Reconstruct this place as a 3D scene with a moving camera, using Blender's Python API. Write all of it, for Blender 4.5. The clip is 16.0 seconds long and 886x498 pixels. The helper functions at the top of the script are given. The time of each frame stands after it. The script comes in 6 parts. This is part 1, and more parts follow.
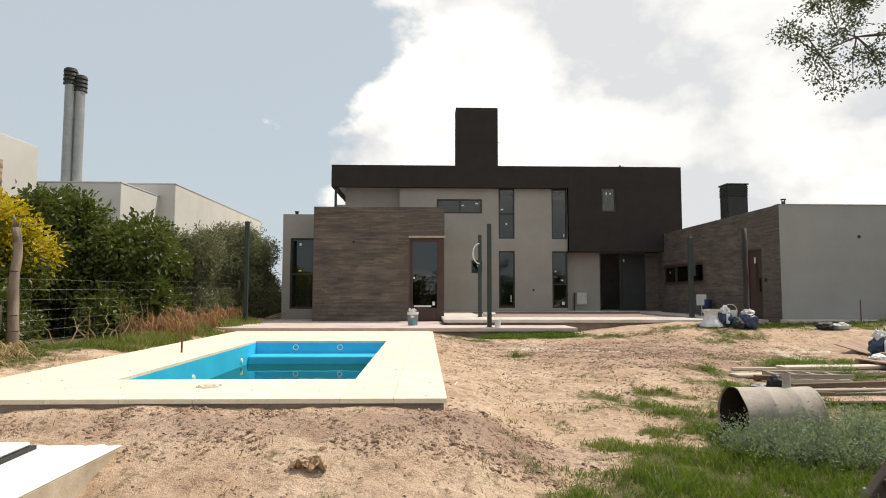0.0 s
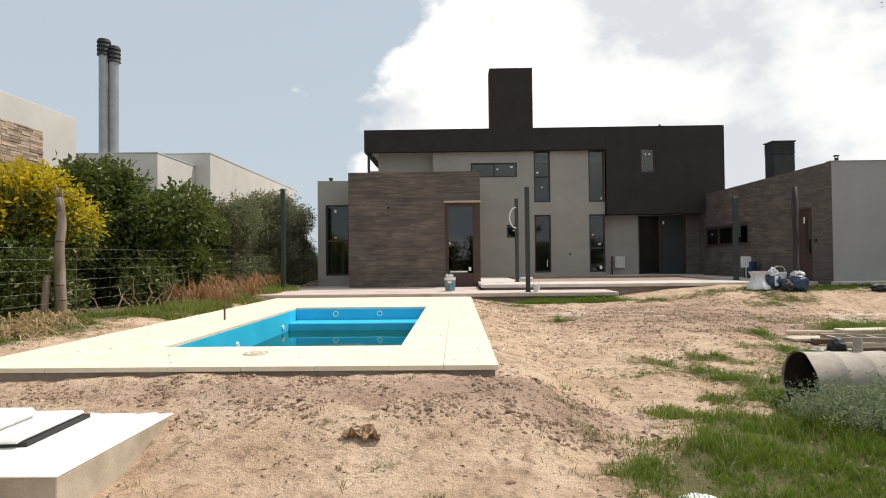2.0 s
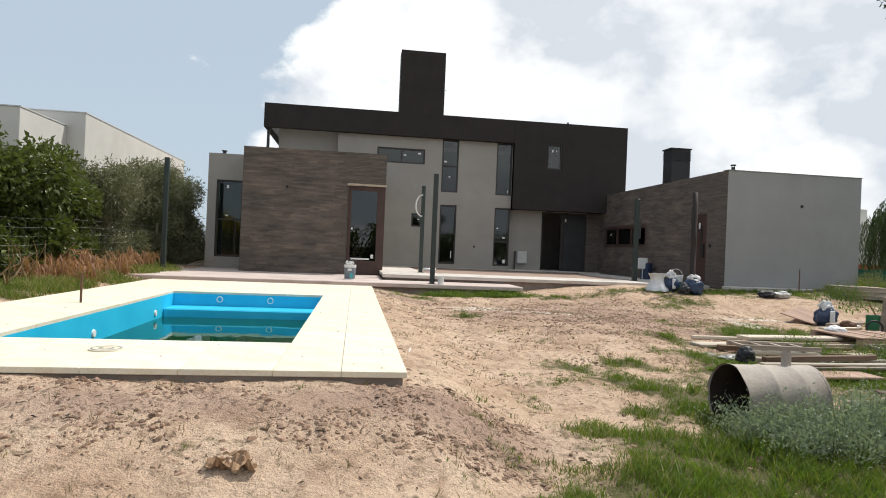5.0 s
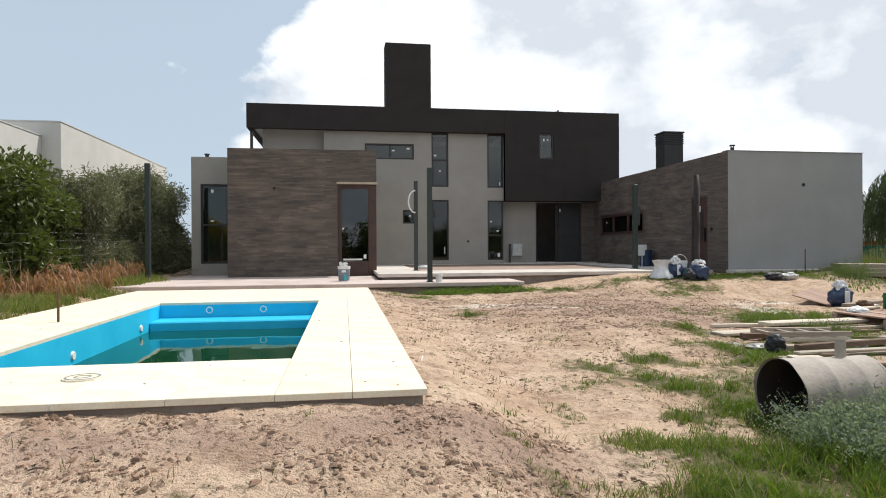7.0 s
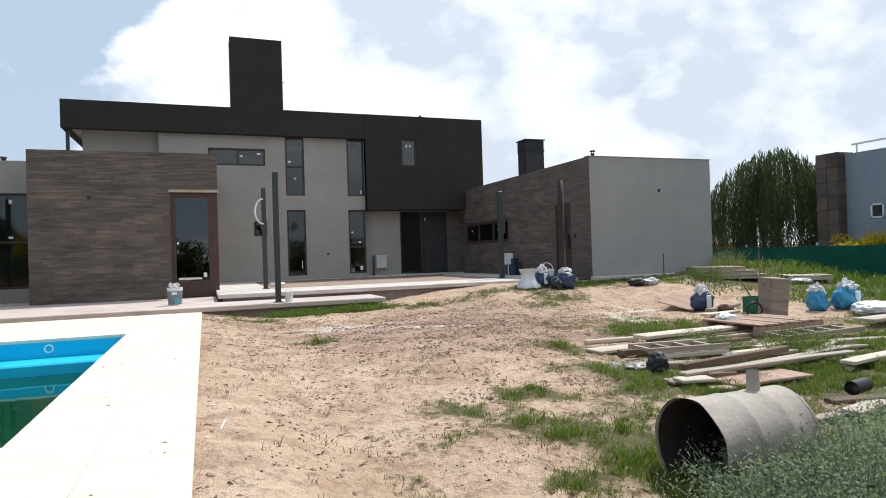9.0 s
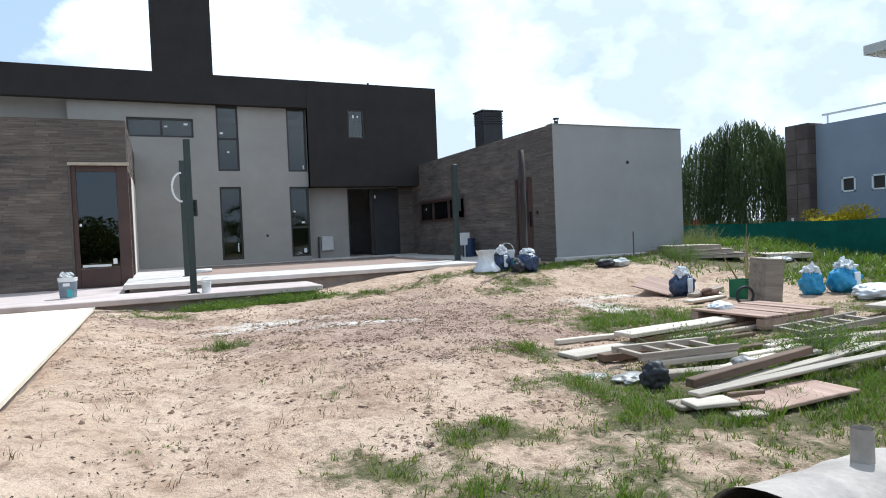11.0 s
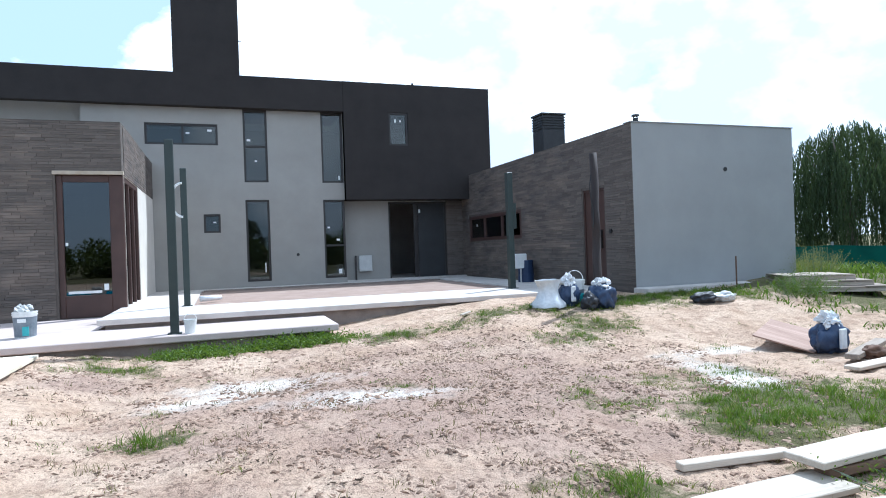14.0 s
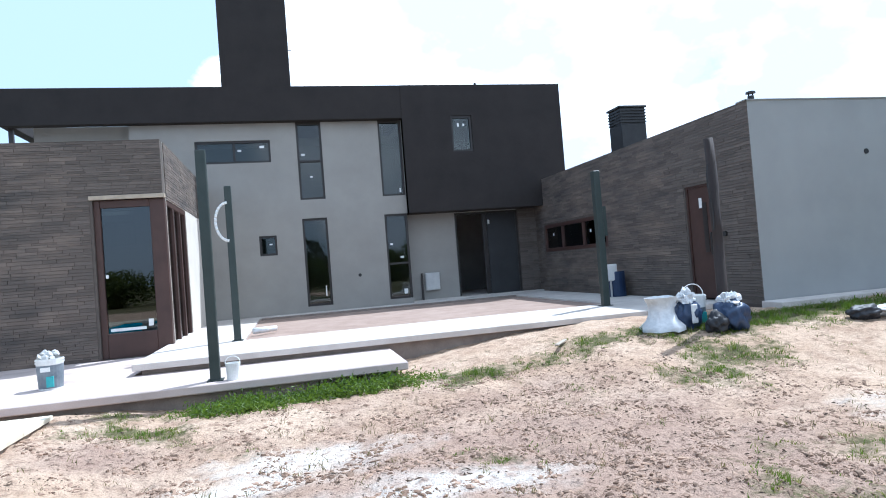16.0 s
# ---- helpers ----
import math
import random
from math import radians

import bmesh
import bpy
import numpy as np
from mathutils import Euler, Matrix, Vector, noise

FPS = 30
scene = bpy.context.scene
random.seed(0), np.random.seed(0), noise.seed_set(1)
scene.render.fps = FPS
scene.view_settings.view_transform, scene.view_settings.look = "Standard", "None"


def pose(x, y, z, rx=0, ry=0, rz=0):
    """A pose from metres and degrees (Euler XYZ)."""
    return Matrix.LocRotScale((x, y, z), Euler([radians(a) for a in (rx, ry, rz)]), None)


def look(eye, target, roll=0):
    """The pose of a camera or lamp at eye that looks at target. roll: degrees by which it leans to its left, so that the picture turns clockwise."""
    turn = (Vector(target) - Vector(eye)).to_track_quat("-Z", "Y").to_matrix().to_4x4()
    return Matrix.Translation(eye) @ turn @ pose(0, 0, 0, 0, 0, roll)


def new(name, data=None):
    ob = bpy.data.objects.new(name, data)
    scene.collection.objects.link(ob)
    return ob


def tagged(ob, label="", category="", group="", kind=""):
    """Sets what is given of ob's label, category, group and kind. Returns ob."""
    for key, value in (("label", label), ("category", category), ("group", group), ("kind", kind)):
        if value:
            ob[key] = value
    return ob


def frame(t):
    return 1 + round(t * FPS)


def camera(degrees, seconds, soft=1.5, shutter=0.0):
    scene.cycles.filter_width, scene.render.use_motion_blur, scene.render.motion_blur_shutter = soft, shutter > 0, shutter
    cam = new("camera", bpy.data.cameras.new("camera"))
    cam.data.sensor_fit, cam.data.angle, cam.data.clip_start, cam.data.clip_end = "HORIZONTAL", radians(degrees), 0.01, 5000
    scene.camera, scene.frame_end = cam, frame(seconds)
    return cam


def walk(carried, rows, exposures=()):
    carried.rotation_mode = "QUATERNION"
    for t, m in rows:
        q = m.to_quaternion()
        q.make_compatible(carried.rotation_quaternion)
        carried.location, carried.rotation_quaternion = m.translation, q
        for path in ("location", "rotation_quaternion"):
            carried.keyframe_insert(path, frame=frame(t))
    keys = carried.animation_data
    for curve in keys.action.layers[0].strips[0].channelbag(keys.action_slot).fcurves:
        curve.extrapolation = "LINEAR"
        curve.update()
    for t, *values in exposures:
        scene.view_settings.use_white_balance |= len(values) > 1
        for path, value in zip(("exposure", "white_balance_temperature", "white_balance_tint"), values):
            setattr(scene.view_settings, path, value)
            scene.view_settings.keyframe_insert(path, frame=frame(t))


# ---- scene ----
cam = camera(70.6, 16.0, soft=1.0)
PATH = [
    (0, (0.417, -25.913, 0.565), (0.474, -23.919, 0.709), 0.1),
    (0.5, (0.378, -25.9, 0.563), (0.504, -23.908, 0.69), -0.3),
    (1, (0.328, -25.89, 0.528), (0.488, -23.898, 0.626), -0.1),
    (1.5, (0.264, -25.819, 0.526), (0.335, -23.821, 0.543), 0.3),
    (2, (0.259, -25.686, 0.547), (0.217, -23.687, 0.583), -0.6),
    (2.5, (0.254, -25.567, 0.571), (0.117, -23.573, 0.624), -0.5),
    (3, (0.294, -25.433, 0.567), (0.215, -23.434, 0.557), -0.2),
    (3.5, (0.305, -25.193, 0.569), (0.413, -23.196, 0.599), -0.2),
    (4, (0.237, -24.974, 0.571), (0.51, -22.993, 0.616), 1.2),
    (4.5, (0.221, -24.879, 0.54), (0.5, -22.898, 0.551), 2.5),
    (7, (0.088, -24.229, 0.555), (0.4, -22.253, 0.546), -0.3),
    (7.5, (0.199, -23.926, 0.55), (0.632, -21.977, 0.664), -2.8),
    (8, (0.346, -23.607, 0.555), (0.908, -21.69, 0.646), -1.8),
    (8.5, (0.478, -23.261, 0.573), (1.13, -21.372, 0.634), -1.3),
    (9, (0.696, -22.905, 0.59), (1.408, -21.036, 0.608), -1.8),
    (9.5, (0.909, -22.616, 0.577), (1.503, -20.706, 0.564), -2.1),
    (10, (1.101, -22.216, 0.566), (1.801, -20.343, 0.558), -2.1),
    (12.5, (2.295, -20.136, 0.636), (3.16, -18.336, 0.535), -2.2),
    (13, (2.469, -19.771, 0.664), (3.184, -17.904, 0.679), -0.1),
    (13.5, (2.628, -19.383, 0.741), (3.401, -17.538, 0.746), -3.2),
    (14, (2.797, -18.915, 0.764), (3.463, -17.029, 0.763), -2.0),
    (14.5, (2.81, -18.485, 0.79), (3.282, -16.543, 0.852), -3.2),
    (15, (2.84, -18.085, 0.853), (3.454, -16.182, 0.838), -3.3),
    (15.5, (2.957, -17.626, 0.868), (3.466, -15.693, 0.943), -4.9),
    (16, (3.084, -17.195, 0.86), (3.561, -15.253, 0.908), -4.5),
]
walk(cam, [(t, look(eye, aim, lean)) for t, eye, aim, lean in PATH],
     [(0, -0.26, 6950, 10), (3.5, -0.28, 6500, 9), (4.5, -0.28, 6450, 9), (7, -0.24, 6350, 9), (9, -0.2, 6050, 9), (10.2, -0.12, 5750, 7), (12.3, 0.15, 5150, 6), (14, 0.28, 5100, 6), (16, 0.36, 5150, 7)])

# ---- light ----
SUN_EL, SUN_AZ = 58.0, 60.0
world = bpy.data.worlds.new("sky")
scene.world = world
world.use_nodes = True
wn, wl = world.node_tree.nodes, world.node_tree.links
bg = wn["Background"]
bg.inputs["Strength"].default_value = 0.085
sky = wn.new("ShaderNodeTexSky")
sky.sky_type, sky.sun_disc = 'NISHITA', False
sky.sun_elevation, sky.sun_rotation = radians(SUN_EL), radians(SUN_AZ)
sky.air_density, sky.dust_density, sky.ozone_density = 1.0, 1.2, 1.0
tc = wn.new("ShaderNodeTexCoord")
sep = wn.new("ShaderNodeSeparateXYZ")
wl.new(tc.outputs["Generated"], sep.inputs[0])


def wmath(op, a, b=0.0, clamp=False):
    n = wn.new("ShaderNodeMath")
    n.operation, n.use_clamp = op, clamp
    for i, v in enumerate((a, b)):
        if isinstance(v, (int, float)):
            n.inputs[i].default_value = v
        else:
            wl.new(v, n.inputs[i])
    return n.outputs[0]


tilt = wn.new("ShaderNodeMapping")
tilt.inputs["Location"].default_value, tilt.inputs["Scale"].default_value = (0.35, 0.0, 1.12), (1.0, 1.0, 1.45)
wl.new(tc.outputs["Generated"], tilt.inputs[0])


def cloud_noise(shift, scale, detail, rough):
    v = wn.new("ShaderNodeVectorMath")
    v.operation = 'ADD'
    v.inputs[1].default_value = shift
    wl.new(tilt.outputs[0], v.inputs[0])
    n = wn.new("ShaderNodeTexNoise")
    n.inputs["Scale"].default_value, n.inputs["Detail"].default_value, n.inputs["Roughness"].default_value = scale, detail, rough
    wl.new(v.outputs[0], n.inputs["Vector"])
    return n.outputs[0]


puff = cloud_noise((0, 0, 0), 3.4, 11.0, 0.56)
lit = cloud_noise((0.05, 0.03, 0.09), 3.4, 7.0, 0.5)
drift = wmath('ADD', puff, wmath('MULTIPLY', wmath('MINIMUM', sep.outputs[0], 0.18), 0.9))
cover = wn.new("ShaderNodeMapRange")
cover.inputs[1].default_value, cover.inputs[2].default_value = 0.405, 0.465
wl.new(drift, cover.inputs[0])
relief = wmath('ADD', wmath('MULTIPLY', wmath('SUBTRACT', puff, lit), 7.5), 0.55, True)
thick = wn.new("ShaderNodeMapRange")
thick.inputs[1].default_value, thick.inputs[2].default_value, thick.inputs[3].default_value, thick.inputs[4].default_value = 0.48, 0.80, 1.0, 0.6
wl.new(drift, thick.inputs[0])
cloud = wn.new("ShaderNodeMix")
cloud.data_type = 'RGBA'
cloud.inputs[6].default_value, cloud.inputs[7].default_value = (10.4, 10.9, 11.7, 1), (16.7, 16.7, 16.5, 1)
wl.new(wmath('MULTIPLY', relief, thick.outputs[0]), cloud.inputs[0])
skymix = wn.new("ShaderNodeMix")
skymix.data_type = 'RGBA'
wl.new(wmath('MULTIPLY', cover.outputs[0], 0.93), skymix.inputs[0])
haze = wn.new("ShaderNodeMix")
haze.data_type = 'RGBA'
haze.inputs[0].default_value, haze.inputs[7].default_value = 0.72, (9.3, 10.8, 12.3, 1)
wl.new(sky.outputs[0], haze.inputs[6])
wl.new(haze.outputs[2], skymix.inputs[6])
wl.new(cloud.outputs[2], skymix.inputs[7])
wl.new(skymix.outputs[2], bg.inputs["Color"])

sun_data = bpy.data.lights.new("sun", 'SUN')
sun_data.energy, sun_data.angle, sun_data.color = 5.0, radians(0.53), (1.0, 0.95, 0.87)
sun = new("sun", sun_data)
to_sun = Vector((math.sin(radians(SUN_AZ)) * math.cos(radians(SUN_EL)), math.cos(radians(SUN_AZ)) * math.cos(radians(SUN_EL)), math.sin(radians(SUN_EL))))
sun.matrix_world = look(to_sun * 60, (0, 0, 0))


# ---- materials ----
def material(name, a, b, scale=6.0, rough=0.8, bump=0.2, fine=60.0, metal=0.0, island=0.0, each=0.0, spec=0.4, stretch=(1, 1, 1), stain=0.0):
    """Two colours mixed by coarse noise, darkened and lightened by fine grain, with a bump of both."""
    m = bpy.data.materials.new(name)
    m.use_nodes = True
    n, l = m.node_tree.nodes, m.node_tree.links
    p = n["Principled BSDF"]
    p.inputs["Roughness"].default_value, p.inputs["Metallic"].default_value = rough, metal
    p.inputs["Specular IOR Level"].default_value = spec
    t = n.new("ShaderNodeTexCoord")
    mp = n.new("ShaderNodeMapping")
    mp.inputs["Scale"].default_value = stretch
    l.new(t.outputs["Object"], mp.inputs[0])
    big, small = n.new("ShaderNodeTexNoise"), n.new("ShaderNodeTexNoise")
    big.inputs["Scale"].default_value, big.inputs["Detail"].default_value, big.inputs["Roughness"].default_value = scale, 6, 0.62
    small.inputs["Scale"].default_value, small.inputs["Detail"].default_value = fine, 3
    l.new(mp.outputs[0], big.inputs["Vector"])
    l.new(mp.outputs[0], small.inputs["Vector"])
    ramp = n.new("ShaderNodeValToRGB")
    ramp.color_ramp.elements[0].position, ramp.color_ramp.elements[1].position = 0.32, 0.68
    ramp.color_ramp.elements[0].color, ramp.color_ramp.elements[1].color = (*a, 1), (*b, 1)
    l.new(big.outputs[0], ramp.inputs[0])
    hsv = n.new("ShaderNodeHueSaturation")
    l.new(ramp.outputs[0], hsv.inputs["Color"])
    mr = n.new("ShaderNodeMapRange")
    mr.inputs[3].default_value, mr.inputs[4].default_value = 0.86, 1.14
    l.new(small.outputs[0], mr.inputs[0])
    value = mr.outputs[0]
    source = None
    if island:
        source, amount = n.new("ShaderNodeNewGeometry").outputs["Random Per Island"], island
    elif each:
        source, amount = n.new("ShaderNodeObjectInfo").outputs["Random"], each
    if source:
        r = n.new("ShaderNodeMapRange")
        r.inputs[3].default_value, r.inputs[4].default_value = 1 - amount, 1 + amount
        l.new(source, r.inputs[0])
        mul = n.new("ShaderNodeMath")
        mul.operation = 'MULTIPLY'
        l.new(value, mul.inputs[0])
        l.new(r.outputs[0], mul.inputs[1])
        value = mul.outputs[0]
    l.new(value, hsv.inputs["Value"])
    l.new(hsv.outputs[0], p.inputs["Base Color"])
    if stain:
        sn = n.new("ShaderNodeTexNoise")
        sn.inputs["Scale"].default_value, sn.inputs["Detail"].default_value = 1.7, 8
        l.new(mp.outputs[0], sn.inputs["Vector"])
        sr = n.new("ShaderNodeMapRange")
        sr.inputs[1].default_value, sr.inputs[2].default_value = 0.52, 0.72
        sr.inputs[3].default_value, sr.inputs[4].default_value = 0.0, stain
        l.new(sn.outputs[0], sr.inputs[0])
        mx = n.new("ShaderNodeMix")
        mx.data_type = 'RGBA'
        mx.inputs[7].default_value = (a[0] * 0.45, a[1] * 0.42, a[2] * 0.38, 1)
        l.new(sr.outputs[0], mx.inputs[0])
        l.new(hsv.outputs[0], mx.inputs[6])
        l.new(mx.outputs[2], p.inputs["Base Color"])
    if bump:
        bp = n.new("ShaderNodeBump")
        bp.inputs["Strength"].default_value, bp.inputs["Distance"].default_value = bump, 0.02
        add = n.new("ShaderNodeMath")
        add.operation = 'MULTIPLY_ADD'
        add.inputs[1].default_value = 0.35
        l.new(small.outputs[0], add.inputs[0])
        l.new(big.outputs[0], add.inputs[2])
        l.new(add.outputs[0], bp.inputs["Height"])
        l.new(bp.outputs[0], p.inputs["Normal"])
    return m


def leaf_material(name, a, b, rough=0.55, through_light=0.35):
    m = material(name, a, b, scale=1.1, rough=rough, bump=0.0, fine=9, island=0.4, spec=0.3)
    n, l = m.node_tree.nodes, m.node_tree.links
    p = n["Principled BSDF"]
    tr = n.new("ShaderNodeBsdfTranslucent")
    tr.inputs["Color"].default_value = (b[0] * 1.3, b[1] * 1.35, b[2] * 0.8, 1)
    mix = n.new("ShaderNodeMixShader")
    mix.inputs[0].default_value = through_light
    l.new(p.outputs[0], mix.inputs[1])
    l.new(tr.outputs[0], mix.inputs[2])
    l.new(mix.outputs[0], n["Material Output"].inputs[0])
    return m


def glass_material(name, tint=(0.75, 0.8, 0.8), base=0.06):
    """A thin pane: mostly see-through, with a mirror sheen that grows at grazing angles."""
    m = bpy.data.materials.new(name)
    m.use_nodes = True
    n, l = m.node_tree.nodes, m.node_tree.links
    n.remove(n["Principled BSDF"])
    tp, gl = n.new("ShaderNodeBsdfTransparent"), n.new("ShaderNodeBsdfGlossy")
    tp.inputs["Color"].default_value = (*tint, 1)
    gl.inputs["Roughness"].default_value = 0.012
    fr = n.new("ShaderNodeFresnel")
    fr.inputs["IOR"].default_value = 1.5
    ad = n.new("ShaderNodeMath")
    ad.inputs[1].default_value = base
    l.new(fr.outputs[0], ad.inputs[0])
    mx = n.new("ShaderNodeMixShader")
    l.new(ad.outputs[0], mx.inputs[0])
    l.new(tp.outputs[0], mx.inputs[1])
    l.new(gl.outputs[0], mx.inputs[2])
    l.new(mx.outputs[0], n["Material Output"].inputs[0])
    return m


M_PLASTER = material("grey plaster", (0.285, 0.27, 0.245), (0.33, 0.315, 0.287), 1.1, 0.85, 0.12, 140)
M_PLASTER_G = material("cool grey plaster", (0.30, 0.30, 0.292), (0.345, 0.345, 0.335), 0.9, 0.85, 0.12, 140)
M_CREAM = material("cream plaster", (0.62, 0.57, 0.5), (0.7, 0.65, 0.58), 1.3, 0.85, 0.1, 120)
M_DARK = material("dark brown render", (0.018, 0.0145, 0.0135), (0.027, 0.022, 0.020), 1.6, 0.8, 0.25, 160)
M_STONE = material("ledger stone", (0.076, 0.068, 0.062), (0.182, 0.143, 0.116), 1.1, 0.85, 0.5, 45, each=0.2, stretch=(0.8, 1, 3))
M_STONE_J = material("ledger stone courses", (0.076, 0.068, 0.062), (0.182, 0.143, 0.116), 1.1, 0.85, 0.5, 45, island=0.2, stretch=(0.8, 1, 3))
M_STONE_GAP = material("stone backing", (0.085, 0.072, 0.062), (0.12, 0.1, 0.086), 5, 0.9, 0.3)
M_FRAME = material("dark bronze aluminium", (0.020, 0.017, 0.016), (0.030, 0.025, 0.023), 3, 0.42, 0.03, 90, spec=0.5)
M_FRAME_BR = material("brown door frame", (0.05, 0.027, 0.022), (0.075, 0.04, 0.032), 2, 0.5, 0.05, 60)
M_GLASS = glass_material("window glass", (0.5, 0.56, 0.55), 0.025)
M_BLIND = material("grey brown roller blind", (0.10, 0.09, 0.085), (0.13, 0.12, 0.112), 3, 0.8, 0.05, 60)
M_INSIDE = material("bare inside plaster", (0.3, 0.29, 0.27), (0.38, 0.36, 0.34), 1, 0.9, 0.1)
M_CONC = material("pale concrete", (0.5, 0.45, 0.41), (0.62, 0.57, 0.52), 1.8, 0.85, 0.25, 70, stain=0.35)
M_CONC_PINK = material("pinkish screed", (0.47, 0.38, 0.34), (0.58, 0.49, 0.45), 1.4, 0.85, 0.2, 80, stain=0.3)
M_CONC_RAW = material("raw concrete edge", (0.2, 0.16, 0.135), (0.31, 0.26, 0.22), 3, 0.9, 0.5, 50)
M_FILL = material("reddish compacted fill", (0.27, 0.19, 0.15), (0.36, 0.27, 0.22), 2.2, 0.95, 0.5, 40)
M_COPING = material("cream coping tile", (0.66, 0.58, 0.42), (0.78, 0.73, 0.61), 2.4, 0.75, 0.15, 60, each=0.03, stain=0.16)
M_SLAB = material("white painted slab", (0.72, 0.70, 0.65), (0.8, 0.78, 0.74), 1.5, 0.7, 0.12, 60, stain=0.15)
M_TANCONC = material("tan concrete edge", (0.33, 0.27, 0.2), (0.5, 0.43, 0.34), 3, 0.9, 0.4, 50, stain=0.4)
M_LINER = material("blue pool paint", (0.015, 0.43, 0.70), (0.03, 0.52, 0.78), 1.6, 0.5, 0.05, 40)
M_GREEN_ALGAE = material("algae floor", (0.01, 0.05, 0.035), (0.02, 0.075, 0.05), 1.2, 0.9, 0.1)
M_POST = material("dark green steel post", (0.018, 0.03, 0.027), (0.03, 0.042, 0.038), 5, 0.5, 0.1, 80, spec=0.5)
M_POST_BR = material("dark brown timber post", (0.022, 0.015, 0.013), (0.04, 0.027, 0.022), 5, 0.7, 0.4, 40, stretch=(1, 1, 0.15))
M_WHITE = material("white plastic", (0.72, 0.72, 0.7), (0.8, 0.8, 0.78), 6, 0.4, 0.03)
M_GREYPL = material("grey plastic", (0.45, 0.45, 0.44), (0.55, 0.55, 0.53), 6, 0.5, 0.05)
M_LABEL = material("blue grey print", (0.13, 0.16, 0.19), (0.22, 0.25, 0.28), 9, 0.5, 0.0)
M_TEAL = material("teal print", (0.05, 0.32, 0.34), (0.08, 0.4, 0.42), 9, 0.5, 0.0)
M_BLUEBAG = material("blue printed bag film", (0.018, 0.035, 0.085), (0.05, 0.075, 0.135), 7, 0.4, 0.35, 30)
M_WHITEBAG = material("white bag film", (0.62, 0.63, 0.64), (0.78, 0.78, 0.78), 6, 0.4, 0.4, 25)
M_CLEARFILM = material("dusty clear film", (0.2, 0.19, 0.175), (0.4, 0.38, 0.35), 9, 0.35, 0.5, 30)
M_BRIGHTBLUE = material("bright blue bag film", (0.03, 0.22, 0.42), (0.07, 0.33, 0.52), 7, 0.4, 0.35, 30)
M_BLACKBAG = material("black film", (0.02, 0.021, 0.024), (0.04, 0.04, 0.045), 7, 0.55, 0.4, 25)
M_WOOD = material("weathered pine", (0.42, 0.355, 0.28), (0.63, 0.555, 0.455), 4, 0.8, 0.45, 60, each=0.26, stretch=(0.14, 3.2, 3.2), stain=0.5)
M_WOOD_G = material("grey weathered board", (0.23, 0.18, 0.14), (0.44, 0.37, 0.30), 4, 0.88, 0.5, 60, each=0.25, stretch=(0.18, 2.2, 2.2), stain=0.35)
M_WOOD_D = material("dark soaked beam", (0.11, 0.07, 0.045), (0.25, 0.165, 0.115), 4, 0.85, 0.5, 50, each=0.2, stretch=(0.18, 2, 2), stain=0.4)
M_BEAM = material("dark stained trestle timber", (0.05, 0.036, 0.028), (0.11, 0.085, 0.068), 4, 0.8, 0.4, 50, stretch=(2, 2, 0.2))
M_PALLET = material("reddish pallet wood", (0.24, 0.15, 0.11), (0.42, 0.29, 0.225), 4, 0.85, 0.4, 50, each=0.2, stretch=(2.2, 0.2, 2))
M_DRUM = material("cement stained drum", (0.29, 0.25, 0.215), (0.46, 0.41, 0.36), 3.2, 0.8, 0.5, 38, stain=0.55)
M_DRUM_IN = material("dark brown drum inside", (0.03, 0.022, 0.018), (0.06, 0.04, 0.03), 6, 0.85, 0.5)
M_PIPE = material("galvanised flue", (0.27, 0.28, 0.28), (0.36, 0.37, 0.37), 3, 0.45, 0.06, 30, metal=0.55)
M_BLACK = material("black steel", (0.012, 0.012, 0.013), (0.022, 0.022, 0.023), 5, 0.55, 0.1, spec=0.5)
M_BARK = material("grey bark", (0.16, 0.125, 0.095), (0.3, 0.25, 0.2), 6, 0.9, 0.9, 40, stretch=(1, 1, 0.25))
M_TWIG = material("dark twig", (0.05, 0.038, 0.03), (0.09, 0.07, 0.055), 9, 0.9, 0.4)
M_NBWALL = material("white neighbour plaster", (0.50, 0.485, 0.455), (0.57, 0.555, 0.52), 0.8, 0.9, 0.1)
M_NBWALL_R = material("blue grey neighbour plaster", (0.23, 0.265, 0.32), (0.28, 0.31, 0.365), 0.8, 0.9, 0.1)
M_TAN = material("tan ledger stone", (0.27, 0.20, 0.15), (0.42, 0.32, 0.24), 2.6, 0.85, 0.6, 45, island=0.4)
M_CLADTILE = material("brown cladding tile", (0.085, 0.06, 0.048), (0.14, 0.10, 0.085), 2, 0.6, 0.2, each=0.3)
M_NET = material("green shade cloth", (0.012, 0.105, 0.085), (0.022, 0.15, 0.12), 2.2, 0.85, 0.25, 120)
M_LEAF_MID = leaf_material("citrus leaf", (0.03, 0.05, 0.013), (0.12, 0.145, 0.036), 0.4, 0.25)
M_LEAF_YEL = leaf_material("yellow shrub leaf", (0.24, 0.20, 0.012), (0.52, 0.40, 0.02))
M_LEAF_OLV = leaf_material("olive shrub leaf", (0.085, 0.092, 0.05), (0.20, 0.205, 0.125), 0.55, 0.22)
M_LEAF_WIL = leaf_material("willow leaf", (0.036, 0.055, 0.024), (0.09, 0.12, 0.055), 0.55, 0.25)
M_LEAF_DK = leaf_material("dark leaflet", (0.022, 0.034, 0.012), (0.05, 0.068, 0.025))
M_WEED = leaf_material("silvery weed leaf", (0.12, 0.16, 0.115), (0.27, 0.32, 0.24))
M_GRASS = leaf_material("fresh grass blade", (0.042, 0.082, 0.011), (0.135, 0.2, 0.028))
